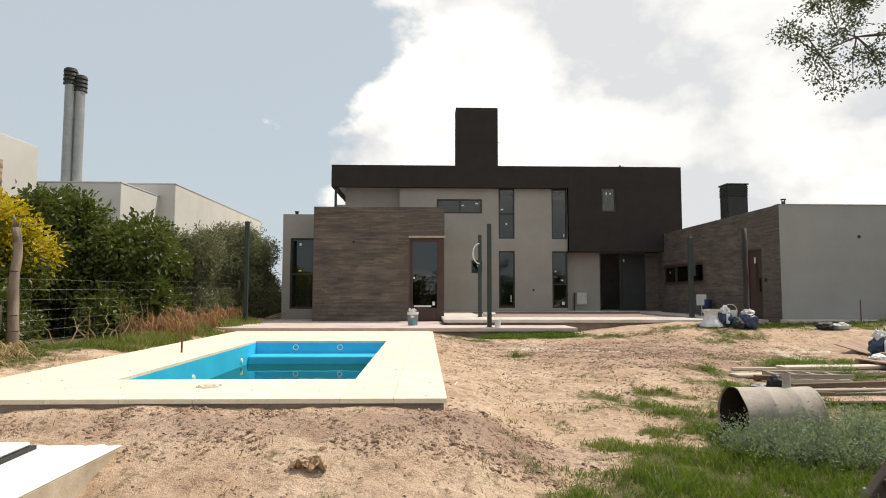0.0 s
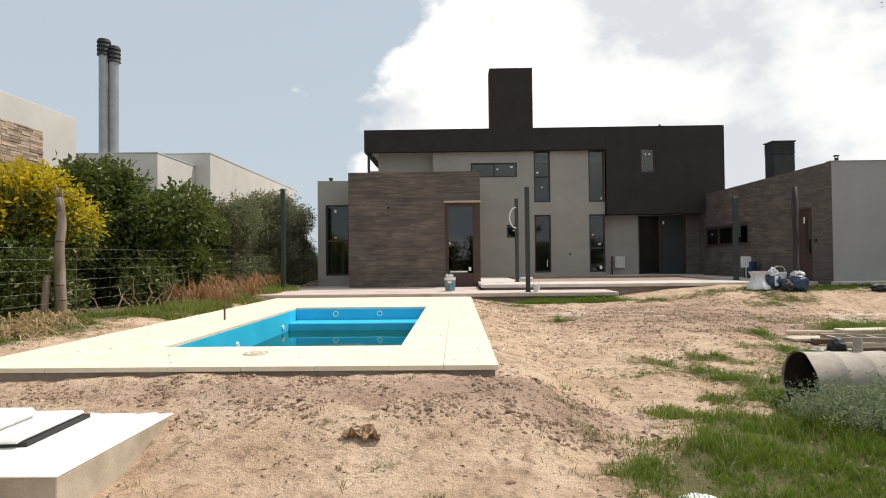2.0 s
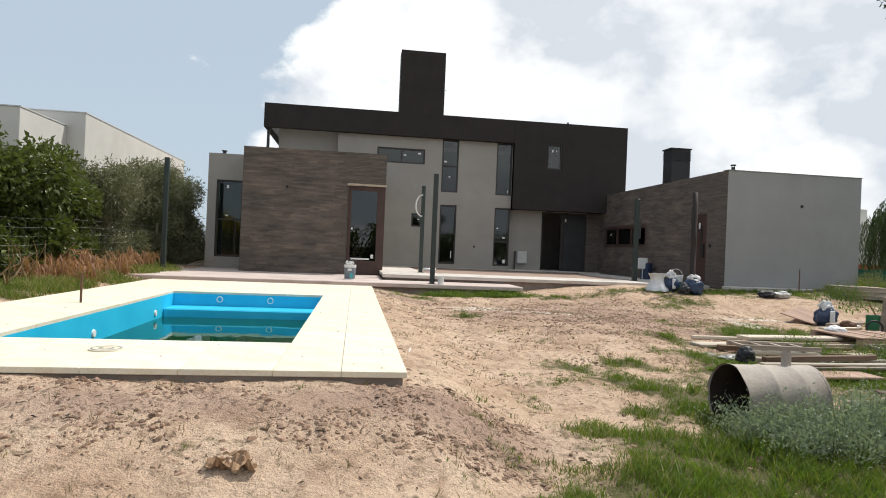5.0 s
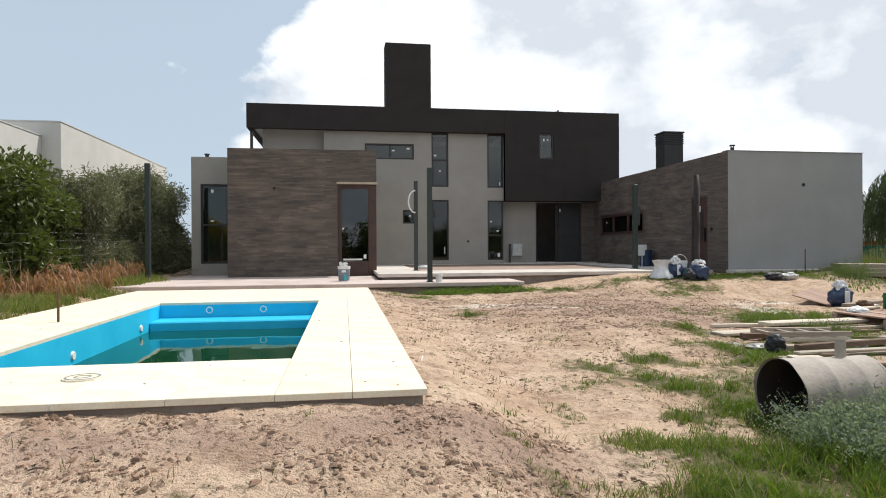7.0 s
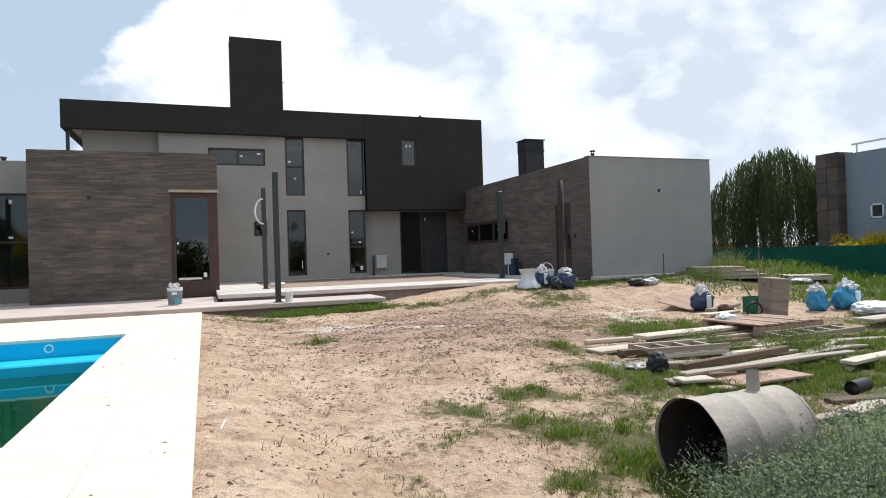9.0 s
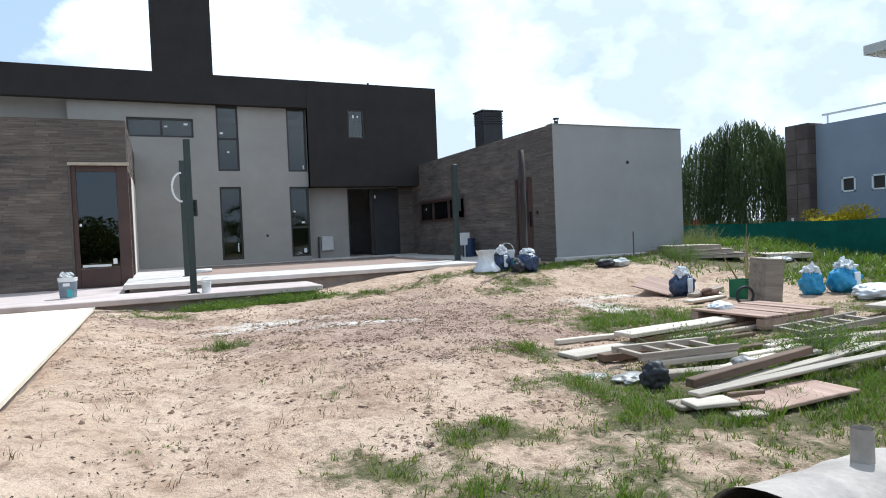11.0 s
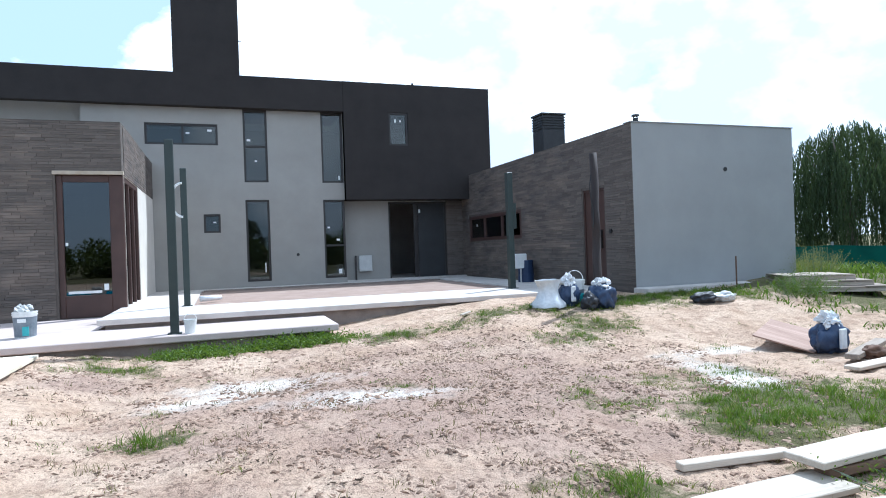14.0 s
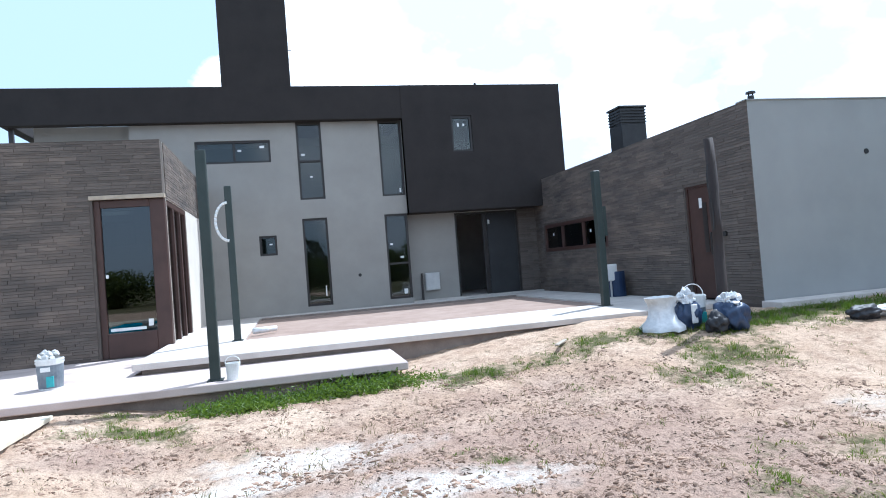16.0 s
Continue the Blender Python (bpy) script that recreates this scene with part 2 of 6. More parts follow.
M_GREYLID = material("weathered grey lid", (0.2, 0.2, 0.19), (0.3, 0.3, 0.28), 8, 0.7, 0.1)
M_GRASS_DRY = leaf_material("thin pale grass blade", (0.13, 0.15, 0.045), (0.26, 0.25, 0.095))
M_RUST = leaf_material("rust brown dead frond", (0.16, 0.085, 0.045), (0.36, 0.20, 0.115))
M_SPRIG = leaf_material("withered sprig", (0.075, 0.062, 0.03), (0.17, 0.15, 0.06))
M_STRAW = leaf_material("dead straw", (0.28, 0.2, 0.12), (0.42, 0.32, 0.2))
M_CLOD = material("soil clod", (0.17, 0.105, 0.07), (0.38, 0.265, 0.19), 4, 0.95, 0.5, 60, island=0.4)
M_LITTER = material("dark leaf litter", (0.055, 0.038, 0.026), (0.14, 0.095, 0.062), 5, 0.95, 0.2, 50, island=0.5)
M_ROD = material("rusty rod", (0.10, 0.055, 0.035), (0.16, 0.085, 0.05), 9, 0.8, 0.3)
M_RED = material("red lacquer", (0.3, 0.03, 0.02), (0.4, 0.05, 0.03), 3, 0.4, 0.0)
M_CARD = material("brown crumpled paper", (0.20, 0.12, 0.07), (0.38, 0.25, 0.15), 9, 0.9, 0.5, 40)
M_WATER = bpy.data.materials.new("green pool water")
M_WATER.use_nodes = True
wnode, wlink = M_WATER.node_tree.nodes, M_WATER.node_tree.links
wp = wnode["Principled BSDF"]
wp.inputs["Base Color"].default_value, wp.inputs["Roughness"].default_value, wp.inputs["IOR"].default_value = (0.004, 0.052, 0.022, 1), 0.03, 1.33
wclear, wmix = wnode.new("ShaderNodeBsdfTransparent"), wnode.new("ShaderNodeMixShader")
wclear.inputs["Color"].default_value, wmix.inputs[0].default_value = (0.1, 0.6, 0.4, 1), 0.93
wnoise, wbump = wnode.new("ShaderNodeTexNoise"), wnode.new("ShaderNodeBump")
wnoise.inputs["Scale"].default_value, wnoise.inputs["Detail"].default_value = 3.4, 3.0
wbump.inputs["Strength"].default_value, wbump.inputs["Distance"].default_value = 0.4, 0.02
wlink.new(wnoise.outputs[0], wbump.inputs["Height"])
wlink.new(wbump.outputs[0], wp.inputs["Normal"])
wlink.new(wclear.outputs[0], wmix.inputs[1])
wlink.new(wp.outputs[0], wmix.inputs[2])
wlink.new(wmix.outputs[0], wnode["Material Output"].inputs[0])


# ---- mesh helpers ----
def box(bm, x0, x1, y0, y1, z0, z1, bevel=0.0):
    r = bmesh.ops.create_cube(bm, size=1.0)
    for v in r["verts"]:
        v.co = Vector(((x0 + x1) / 2 + v.co.x * (x1 - x0), (y0 + y1) / 2 + v.co.y * (y1 - y0), (z0 + z1) / 2 + v.co.z * (z1 - z0)))
    if bevel:
        bmesh.ops.bevel(bm, geom=list({e for v in r["verts"] for e in v.link_edges}), offset=bevel, segments=1, affect='EDGES')
    return bm


def newbox(*a, **k):
    return box(bmesh.new(), *a, **k)


def tube(bm, a, b, r0, r1=None, sides=10, caps=True):
    a, b = Vector(a), Vector(b)
    r1 = r0 if r1 is None else r1
    q = (b - a).to_track_quat("Z", "Y")
    rings = []
    for c, r in ((a, r0), (b, r1)):
        rings.append([bm.verts.new(c + q @ Vector((r * math.cos(6.28318 * i / sides), r * math.sin(6.28318 * i / sides), 0))) for i in range(sides)])
    for i in range(sides):
        j = (i + 1) % sides
        bm.faces.new((rings[0][i], rings[0][j], rings[1][j], rings[1][i]))
    if caps:
        bm.faces.new(rings[0][::-1])
        bm.faces.new(rings[1])
    return bm


def link_mesh(name, bm, mat, parent=None, label="", smooth=False):
    me = bpy.data.meshes.new(name)
    bm.normal_update()
    bm.to_mesh(me)
    bm.free()
    me.materials.append(mat)
    if smooth:
        me.polygons.foreach_set("use_smooth", [True] * len(me.polygons))
    ob = new(name, me)
    if parent:
        ob.parent = parent
    if label:
        tagged(ob, label)
    return ob


def part(name, bm, mat, parent, label="", smooth=False):
    return link_mesh(name, bm, mat, parent, label, smooth)


def thing(name, m, label, category, group="", kind=""):
    ob = new(name)
    ob.empty_display_size = 0.2
    ob.matrix_basis = m if isinstance(m, Matrix) else pose(*m)
    return tagged(ob, label, category, group, kind)


def solid(name, bm, mat, label, category, group="", kind="", smooth=False):
    return tagged(link_mesh(name, bm, mat, None, "", smooth), label, category, group, kind)


def mesh_from(name, verts, faces, mat):
    me = bpy.data.meshes.new(name)
    me.from_pydata(verts, [], faces)
    me.materials.append(mat)
    return new(name, me)


def pierced(length, height, thick, holes):
    """A wall slab along local x, front at y = 0, from z = 0, with clean openings (x0, x1, z0, z1) right through."""
    xs = sorted({0.0, length, *[h[0] for h in holes], *[h[1] for h in holes]})
    zs = sorted({0.0, height, *[h[2] for h in holes], *[h[3] for h in holes]})
    bm = bmesh.new()
    grid = {}

    def vert(i, j, k):
        if (i, j, k) not in grid:
            grid[i, j, k] = bm.verts.new((xs[i], thick * k, zs[j]))
        return grid[i, j, k]

    def full(i, j):
        if not (0 <= i < len(xs) - 1 and 0 <= j < len(zs) - 1):
            return False
        cx, cz = (xs[i] + xs[i + 1]) / 2, (zs[j] + zs[j + 1]) / 2
        return not any(h[0] < cx < h[1] and h[2] < cz < h[3] for h in holes)

    for i in range(len(xs) - 1):
        for j in range(len(zs) - 1):
            if not full(i, j):
                continue
            bm.faces.new((vert(i, j, 0), vert(i + 1, j, 0), vert(i + 1, j + 1, 0), vert(i, j + 1, 0)))
            bm.faces.new((vert(i, j, 1), vert(i, j + 1, 1), vert(i + 1, j + 1, 1), vert(i + 1, j, 1)))
            for di, dj, e in ((-1, 0, ((i, j), (i, j + 1))), (1, 0, ((i + 1, j), (i + 1, j + 1))), (0, -1, ((i, j), (i + 1, j))), (0, 1, ((i, j + 1), (i + 1, j + 1)))):
                if not full(i + di, j + dj):
                    bm.faces.new((vert(*e[0], 0), vert(*e[1], 0), vert(*e[1], 1), vert(*e[0], 1)))
    bmesh.ops.recalc_face_normals(bm, faces=bm.faces)
    return bm


def wall(name, m, length, height, thick, holes, mat, label):
    ob = link_mesh(name, pierced(length, height, thick, holes), mat)
    ob.matrix_basis = m
    return tagged(ob, label, "wall", kind="structure")


def window(name, m, w, h, label, uprights=(), rails=(), solids=(), bar=0.06, deep=0.09, mat=None, stickers=(), glass=None, blind=None):
    """Frame bars and panes in the opening; local x along it, y inwards. solids: sashes (x0, x1, z0, z1) that carry their own frame."""
    mat = mat or M_FRAME
    t = thing(name, m, label, "window", kind="structure")
    bars = [(0, bar, 0, h), (w - bar, w, 0, h), (bar, w - bar, 0, bar), (bar, w - bar, h - bar, h)]
    bars += [(u - bar / 2, u + bar / 2, bar, h - bar) for u in uprights]
    xs = [bar, *[v for u in uprights for v in (u - bar / 2, u + bar / 2)], w - bar]
    for i in range(0, len(xs), 2):
        bars += [(xs[i], xs[i + 1], r - bar / 2, r + bar / 2) for r in rails]
    for x0, x1, z0, z1 in bars:
        part("window_frame", newbox(x0, x1, 0.0, deep, z0, z1, bevel=0.006), mat, t)
    zs = [bar, *[v for r in rails for v in (r - bar / 2, r + bar / 2)], h - bar]
    for i in range(0, len(xs), 2):
        for j in range(0, len(zs), 2):
            p = part("pane", newbox(xs[i] - 0.01, xs[i + 1] + 0.01, deep * 0.5, deep * 0.5 + 0.006, zs[j] - 0.01, zs[j + 1] + 0.01), glass or M_GLASS, t, "reflective clear glass pane")
            p.visible_shadow = False
    if blind:
        part("blind", newbox(bar, w - bar, deep + 0.02, deep + 0.03, bar, h - bar), blind, t, "drawn grey brown blind behind the glass")
    for x, z, sw, sh in stickers:
        part("sticker", newbox(x, x + sw, deep * 0.5 - 0.006, deep * 0.5 - 0.003, z, z + sh), M_WHITE, p, "white maker's sticker on the glass")
    return t


def ledger(length, height, holes, seed, course=0.05, deep=0.02, lo=0.16, hi=0.55):
    """Courses of split stone strips, each proud by its own amount, clipped round openings; front at y = 0 going to -deep."""
    rnd = random.Random(seed)
    verts, faces = [], []
    z = 0.0
    while z < height - 0.01:
        c = min(course * rnd.uniform(0.65, 1.35), height - z)
        spans = [(0.0, length)]
        for h0, h1, z0, z1 in holes:
            if z + c > z0 + 0.01 and z < z1 - 0.01:
                spans = [s for a, b in spans for s in ((a, min(b, h0)), (max(a, h1), b)) if s[1] - s[0] > 0.02]
        for a, b in spans:
            x = a
            while x < b - 0.01:
                w = min(rnd.uniform(lo, hi), b - x)
                if b - x - w < 0.08:
                    w = b - x
                d = deep * rnd.uniform(0.45, 0.75)
                d2 = d * rnd.uniform(0.7, 1.1)
                g = 0.0006
                k = len(verts)
                verts += [(x + g, 0, z + g), (x + w - g, 0, z + g), (x + w - g, 0, z + c - g), (x + g, 0, z + c - g),
                          (x + g + .002, -d, z + g + .002), (x + w - g - .002, -d2, z + g + .002), (x + w - g - .002, -d2 * .92, z + c - g - .002), (x + g + .002, -d * .92, z + c - g - .002)]
                faces += [(k + 4, k + 5, k + 6, k + 7), (k, k + 1, k + 5, k + 4), (k + 1, k + 2, k + 6, k + 5), (k + 2, k + 3, k + 7, k + 6), (k + 3, k, k + 4, k + 7)]
                x += w
        z += c
    return verts, faces


def stone_skin(length, height, holes, seed, parent, first=0.0):
    """Each strip past the distance first along the wall is a piece of its own; the rest is one joined mesh."""
    v, f = ledger(length, height, holes, seed)
    rest_v, rest_f = [], []
    for k in range(0, len(v), 8):
        if v[k][0] >= first:
            me = bpy.data.meshes.new("stone_strip")
            o = Vector(v[k])
            me.from_pydata([tuple(Vector(q) - o) for q in v[k:k + 8]], [], [(4, 5, 6, 7), (0, 1, 5, 4), (1, 2, 6, 5), (2, 3, 7, 6), (3, 0, 4, 7)])
            me.materials.append(M_STONE)
            ob = new("stone_strip", me)
            ob.parent, ob.location = parent, o
        else:
            n = len(rest_v)
            rest_v += v[k:k + 8]
            rest_f += [tuple(n + i for i in q) for q in ((4, 5, 6, 7), (0, 1, 5, 4), (1, 2, 6, 5), (2, 3, 7, 6), (3, 0, 4, 7))]
    if rest_v:
        ob = mesh_from("stone_courses", rest_v, rest_f, M_STONE_J)
        ob.parent = parent
        tagged(ob, "brown split ledger stone courses", kind="stuff")

# ---- ground ----
POOL = (-4.3, 0.62, -20.2, -9.95)
BASIN = (-2.95, -0.35, -18.9, -13.2)
COP_Z, LOW_Z, UP_Z = -0.37, -0.31, -0.15


def ease(v, a, b):
    s = min(1.0, max(0.0, (v - a) / (b - a)))
    return s * s * (3 - 2 * s)


def blot(x, y, cx, cy, rx, ry):
    return math.exp(-((x - cx) / rx) ** 2 - ((y - cy) / ry) ** 2)


def ground_z(x, y):
    z = -0.66 - 0.25 * (1 - ease(y, -23.5, -15.5))
    z += 0.42 * ease(y, -12.8, -9.2) * ease(x, 3.5, 8.5)
    z += 0.10 * ease(y, -12.0, -9.5) * (1 - ease(x, 3.5, 8.5))
    z += 0.12 * math.exp(-((x - 4.0) / 1.8) ** 2 - ((y + 14.6) / 2.2) ** 2)
    z += 0.30 * (1 - ease(x, -5.2, -3.6)) * ease(y, -24, -18)
    off = math.hypot(max(POOL[0] - x, 0.0, x - POOL[1]), max(POOL[2] - y, 0.0, y - POOL[3]))
    z = -0.455 + (z + 0.455) * ease(off, 0.0, 1.2 + 0.9 * (1 - ease(x, 0.0, 1.5)) * (1 - ease(y, -21.0, -20.0)))
    z += 0.15 * blot(x, y, -2.3, -22.7, 1.25, 0.75)
    z += 0.07 * ease(y, -9.9, -8.4) * ease(x, 4.2, 5.5) * (1 - ease(x, 7.0, 9.5))
    z += 0.15 * ease(x, 9.5, 14)
    z -= 0.09 * blot(x, y, 6.0, -16.9, 1.5, 1.5)
    if -5 < x < 9.5 and -23 < y < -9.3:
        d = damp(x, y)
        z += (0.012 + 0.022 * d) * noise.noise((x * 11.0, y * 11.0, 21.0)) - 0.04 * (0.25 + d) * max(0.0, noise.noise((x * 5.0, y * 5.0, 22.0)))
    z += 0.045 * noise.noise((x * 0.9, y * 0.9, 0.3)) + 0.022 * noise.noise((x * 2.7, y * 2.7, 4.0))
    near = 1.0 if -7 < x < 12 and -27 < y < -7 else 0.3
    z += near * (0.02 * noise.noise((x * 7.0, y * 7.0, 9.0)) - 0.03 * max(0.0, 0.25 - abs(noise.noise((x * 3.3, y * 3.3, 12.0)))) * (0.5 + noise.noise((x * 0.7, y * 0.7, 3.0))))
    return z


def grassy(x, y):
    """How much of the ground grass covers here, 0 to 1."""
    g = 0.0
    for cx, cy, rx, ry, k in ((3.1, -18.6, 0.9, 0.35, 0.75), (3.3, -19.5, 0.35, 0.25, 0.7), (2.7, -9.75, 1.7, 0.22, 1.1), (1.6, -10.5, 0.7, 0.35, 0.8), (7.9, -11.0, 0.9, 0.7, 0.8),
                              (2.2, -13.5, 0.35, 0.3, 0.8), (8.4, -9.6, 2.6, 0.4, 0.85), (7.3, -14.5, 1.2, 0.8, 1.0), (5.9, -18.0, 1.4, 0.9, 0.85), (4.2, -21.0, 2.0, 1.25, 1.5),
                              (2.2, -21.6, 1.0, 0.7, 0.9), (4.75, -17.3, 0.4, 0.6, 0.6), (7.3, -18.6, 2.2, 1.8, 1.0), (2.1, -22.7, 1.0, 0.7, 0.6), (5.5, -10.0, 1.2, 0.3, 0.6), (10.5, -9.7, 2.4, 0.5, 0.9), (7.4, -17.2, 1.3, 0.5, 1.0), (7.7, -15.2, 1.5, 0.5, 1.0), (4.9, -16.0, 0.5, 0.4, 0.8), (2.72, -18.08, 0.45, 0.25, 0.9), (3.39, -17.84, 0.4, 0.2, 0.9), (3.29, -18.97, 0.4, 0.2, 0.7), (3.54, -19.10, 0.28, 0.25, 0.7), (2.70, -19.61, 0.2, 0.12, 0.9), (2.18, -13.71, 0.3, 0.15, 0.9)):
        g += k * blot(x, y, cx, cy, rx, ry)
    g += 1.0 * ease(x, 10.5, 14.0) + 0.9 * ease(x, 7.5, 10.0) * (1 - ease(y, -18, -14.5))
    g += 0.95 * (1 - ease(x, -5.6, -4.4)) * ease(y, -19.5, -17)
    g += 0.5 * noise.noise((x * 1.3, y * 1.3, 2.0)) + 0.35 * noise.noise((x * 4.1, y * 4.1, 2.5))
    if -5.2 < x < 0.75 and -20.3 < y < -9.0:
        g -= 0.6 if x > -4.3 else 0
    return min(1.0, max(0.0, g))


def limed(x, y):
    k = 0.0
    for cx, cy, rx, ry in ((3.1, -11.9, 0.75, 0.35), (4.1, -13.1, 0.7, 0.3), (2.6, -12.5, 0.5, 0.25), (7.9, -13.4, 0.25, 0.55), (8.9, -12.6, 0.8, 0.2), (7.7, -14.0, 0.3, 0.3)):
        k += blot(x, y, cx, cy, rx, ry)
    return min(1.0, max(0.0, k * 1.4 + 0.5 * noise.noise((x * 3.5, y * 3.5, 1.0)) - 0.1)) if k > 0.08 else 0.0


def damp(x, y):
    k = 1.05 * blot(x, y, 4.9, -13.4, 2.9, 3.0) + 0.8 * blot(x, y, 0.9, -20.6, 0.9, 0.5) + 0.7 * blot(x, y, -1.5, -20.6, 2.2, 0.35) + 0.6 * blot(x, y, 1.3, -11.2, 0.9, 0.5)
    return min(1.0, max(0.0, k + 0.35 * noise.noise((x * 1.8, y * 1.8, 7.0))))


def steps(lo, hi, fine, far):
    inner = list(np.arange(lo, hi + 1e-6, fine))
    out, d, v = [], fine, hi
    while v < far:
        d *= 1.32
        v += d
        out.append(v)
    back, d, v = [], fine, lo
    while v > -far:
        d *= 1.32
        v -= d
        back.append(v)
    return back[::-1] + inner + out


def build_ground():
    xs, ys = steps(-7.0, 11.5, 0.06, 1500), steps(-25.0, -8.5, 0.06, 1500)
    nx, ny = len(xs), len(ys)
    verts = [(x, y, ground_z(x, y)) for y in ys for x in xs]
    faces = []
    for j in range(ny - 1):
        cy = (ys[j] + ys[j + 1]) / 2
        for i in range(nx - 1):
            cx = (xs[i] + xs[i + 1]) / 2
            if POOL[0] + 0.15 < cx < POOL[1] - 0.15 and POOL[2] + 0.15 < cy < POOL[3] - 0.15:
                continue
            if 2.3 < cx < 8.9 and -7.9 < cy < 0:
                continue
            k = j * nx + i
            faces.append((k, k + 1, k + nx + 1, k + nx))
    ob = mesh_from("ground", verts, faces, None)
    me = ob.data
    me.polygons.foreach_set("use_smooth", [True] * len(me.polygons))
    att = me.color_attributes.new("cover", 'FLOAT_COLOR', 'POINT')
    flat = np.ones((len(verts), 4), dtype=np.float32)
    for i, (x, y, z) in enumerate(verts):
        far = abs(x) > 40 or y < -45 or y > 40
        flat[i, :3] = (0.85, 0, 0) if far else (grassy(x, y), limed(x, y), damp(x, y))
    att.data.foreach_set("color", flat.ravel())
    m = bpy.data.materials.new("sandy soil")
    m.use_nodes = True
    n, l = m.node_tree.nodes, m.node_tree.links
    p = n["Principled BSDF"]
    p.inputs["Roughness"].default_value, p.inputs["Specular IOR Level"].default_value = 0.95, 0.15
    a = n.new("ShaderNodeVertexColor")
    a.layer_name = "cover"
    s = n.new("ShaderNodeSeparateColor")
    l.new(a.outputs[0], s.inputs[0])
    t = n.new("ShaderNodeTexCoord")

    def tex(scale, detail, rough=0.6):
        q = n.new("ShaderNodeTexNoise")
        q.inputs["Scale"].default_value, q.inputs["Detail"].default_value, q.inputs["Roughness"].default_value = scale, detail, rough
        l.new(t.outputs["Object"], q.inputs["Vector"])
        return q.outputs[0]

    def blend(fac, c0, c1):
        q = n.new("ShaderNodeMix")
        q.data_type = 'RGBA'
        l.new(fac, q.inputs[0])
        for k, c in ((6, c0), (7, c1)):
            if isinstance(c, tuple):
                q.inputs[k].default_value = (*c, 1)
            else:
                l.new(c, q.inputs[k])
        return q.outputs[2]

    def span(v, lo, hi, o0=0.0, o1=1.0):
        q = n.new("ShaderNodeMapRange")
        for k, c in ((1, lo), (2, hi), (3, o0), (4, o1)):
            q.inputs[k].default_value = c
        l.new(v, q.inputs[0])
        return q.outputs[0]

    coarse, mid, fine = tex(1.1, 6), tex(9, 6, 0.7), tex(70, 4)
    c = blend(span(coarse, 0.35, 0.65), (0.49, 0.345, 0.24), (0.62, 0.467, 0.345))
    patchy = tex(3.2, 7, 0.65)
    c = blend(span(patchy, 0.50, 0.68, 0, 0.75), c, (0.31, 0.20, 0.135))
    c = blend(span(mid, 0.53, 0.7, 0, 0.85), c, (0.22, 0.145, 0.10))
    c = blend(span(s.outputs[2], 0.2, 0.85, 0, 0.75), c, (0.335, 0.23, 0.18))
    dark = n.new("ShaderNodeMath")
    dark.operation = 'MULTIPLY'
    l.new(span(tex(17, 7, 0.75), 0.53, 0.61, 0, 0.95), dark.inputs[0])
    l.new(span(s.outputs[2], 0.0, 0.7, 0.25, 1.0), dark.inputs[1])
    c = blend(dark.outputs[0], c, (0.15, 0.095, 0.07))
    add = n.new("ShaderNodeMath")
    add.operation = 'ADD'
    l.new(s.outputs[0], add.inputs[0])
    l.new(span(mid, 0.3, 0.7, -0.35, 0.35), add.inputs[1])
    c = blend(span(add.outputs[0], 0.3, 0.8, 0, 0.9), c, (0.085, 0.088, 0.032))
    lime = n.new("ShaderNodeMath")
    lime.operation = 'MULTIPLY'
    l.new(s.outputs[1], lime.inputs[0])
    l.new(span(tex(9, 5, 0.6), 0.33, 0.62, 0.15, 0.9), lime.inputs[1])
    c = blend(lime.outputs[0], c, (0.74, 0.69, 0.62))
    h = n.new("ShaderNodeHueSaturation")
    l.new(c, h.inputs["Color"])
    gap = n.new("ShaderNodeTexVoronoi")
    gap.inputs["Scale"].default_value = 26.0
    l.new(t.outputs["Object"], gap.inputs["Vector"])
    crumb = n.new("ShaderNodeMath")
    crumb.operation = 'MULTIPLY'
    l.new(span(fine, 0.25, 0.75, 0.88, 1.12), crumb.inputs[0])
    l.new(span(gap.outputs[0], 0.05, 0.45, 0.92, 1.04), crumb.inputs[1])
    l.new(crumb.outputs[0], h.inputs["Value"])
    l.new(h.outputs[0], p.inputs["Base Color"])
    b = n.new("ShaderNodeBump")
    b.inputs["Strength"].default_value, b.inputs["Distance"].default_value = 1.0, 0.06
    mx = n.new("ShaderNodeMath")
    mx.operation = 'MULTIPLY_ADD'
    mx.inputs[1].default_value = 0.3
    l.new(fine, mx.inputs[0])
    l.new(mid, mx.inputs[2])
    l.new(mx.outputs[0], b.inputs["Height"])
    l.new(b.outputs[0], p.inputs["Normal"])
    me.materials.clear()
    me.materials.append(m)
    return tagged(ob, "uneven sandy soil with patches of grass and lime", "ground", kind="structure")


build_ground()

# ---- terraces ----
lower = thing("terrace_lower", (0, 0, 0), "pinkish concrete terrace slab with an undercut edge", "terrace", kind="structure")
part("slab", newbox(-5.3, 4.42, -9.5, -8.0, LOW_Z - 0.10, LOW_Z, bevel=0.012), M_CONC_PINK, lower)
part("slab", newbox(-5.3, 0.95, -8.0, -2.2, LOW_Z - 0.10, LOW_Z, bevel=0.004), M_CONC_PINK, lower)
part("footing", newbox(-5.2, 4.3, -9.38, -7.9, -1.0, LOW_Z - 0.10), M_CONC_RAW, lower, "raw concrete footing under the slab")
upper = thing("terrace_upper", (0, 0, 0), "pale concrete terrace border round a reddish unfinished floor", "terrace", kind="structure")
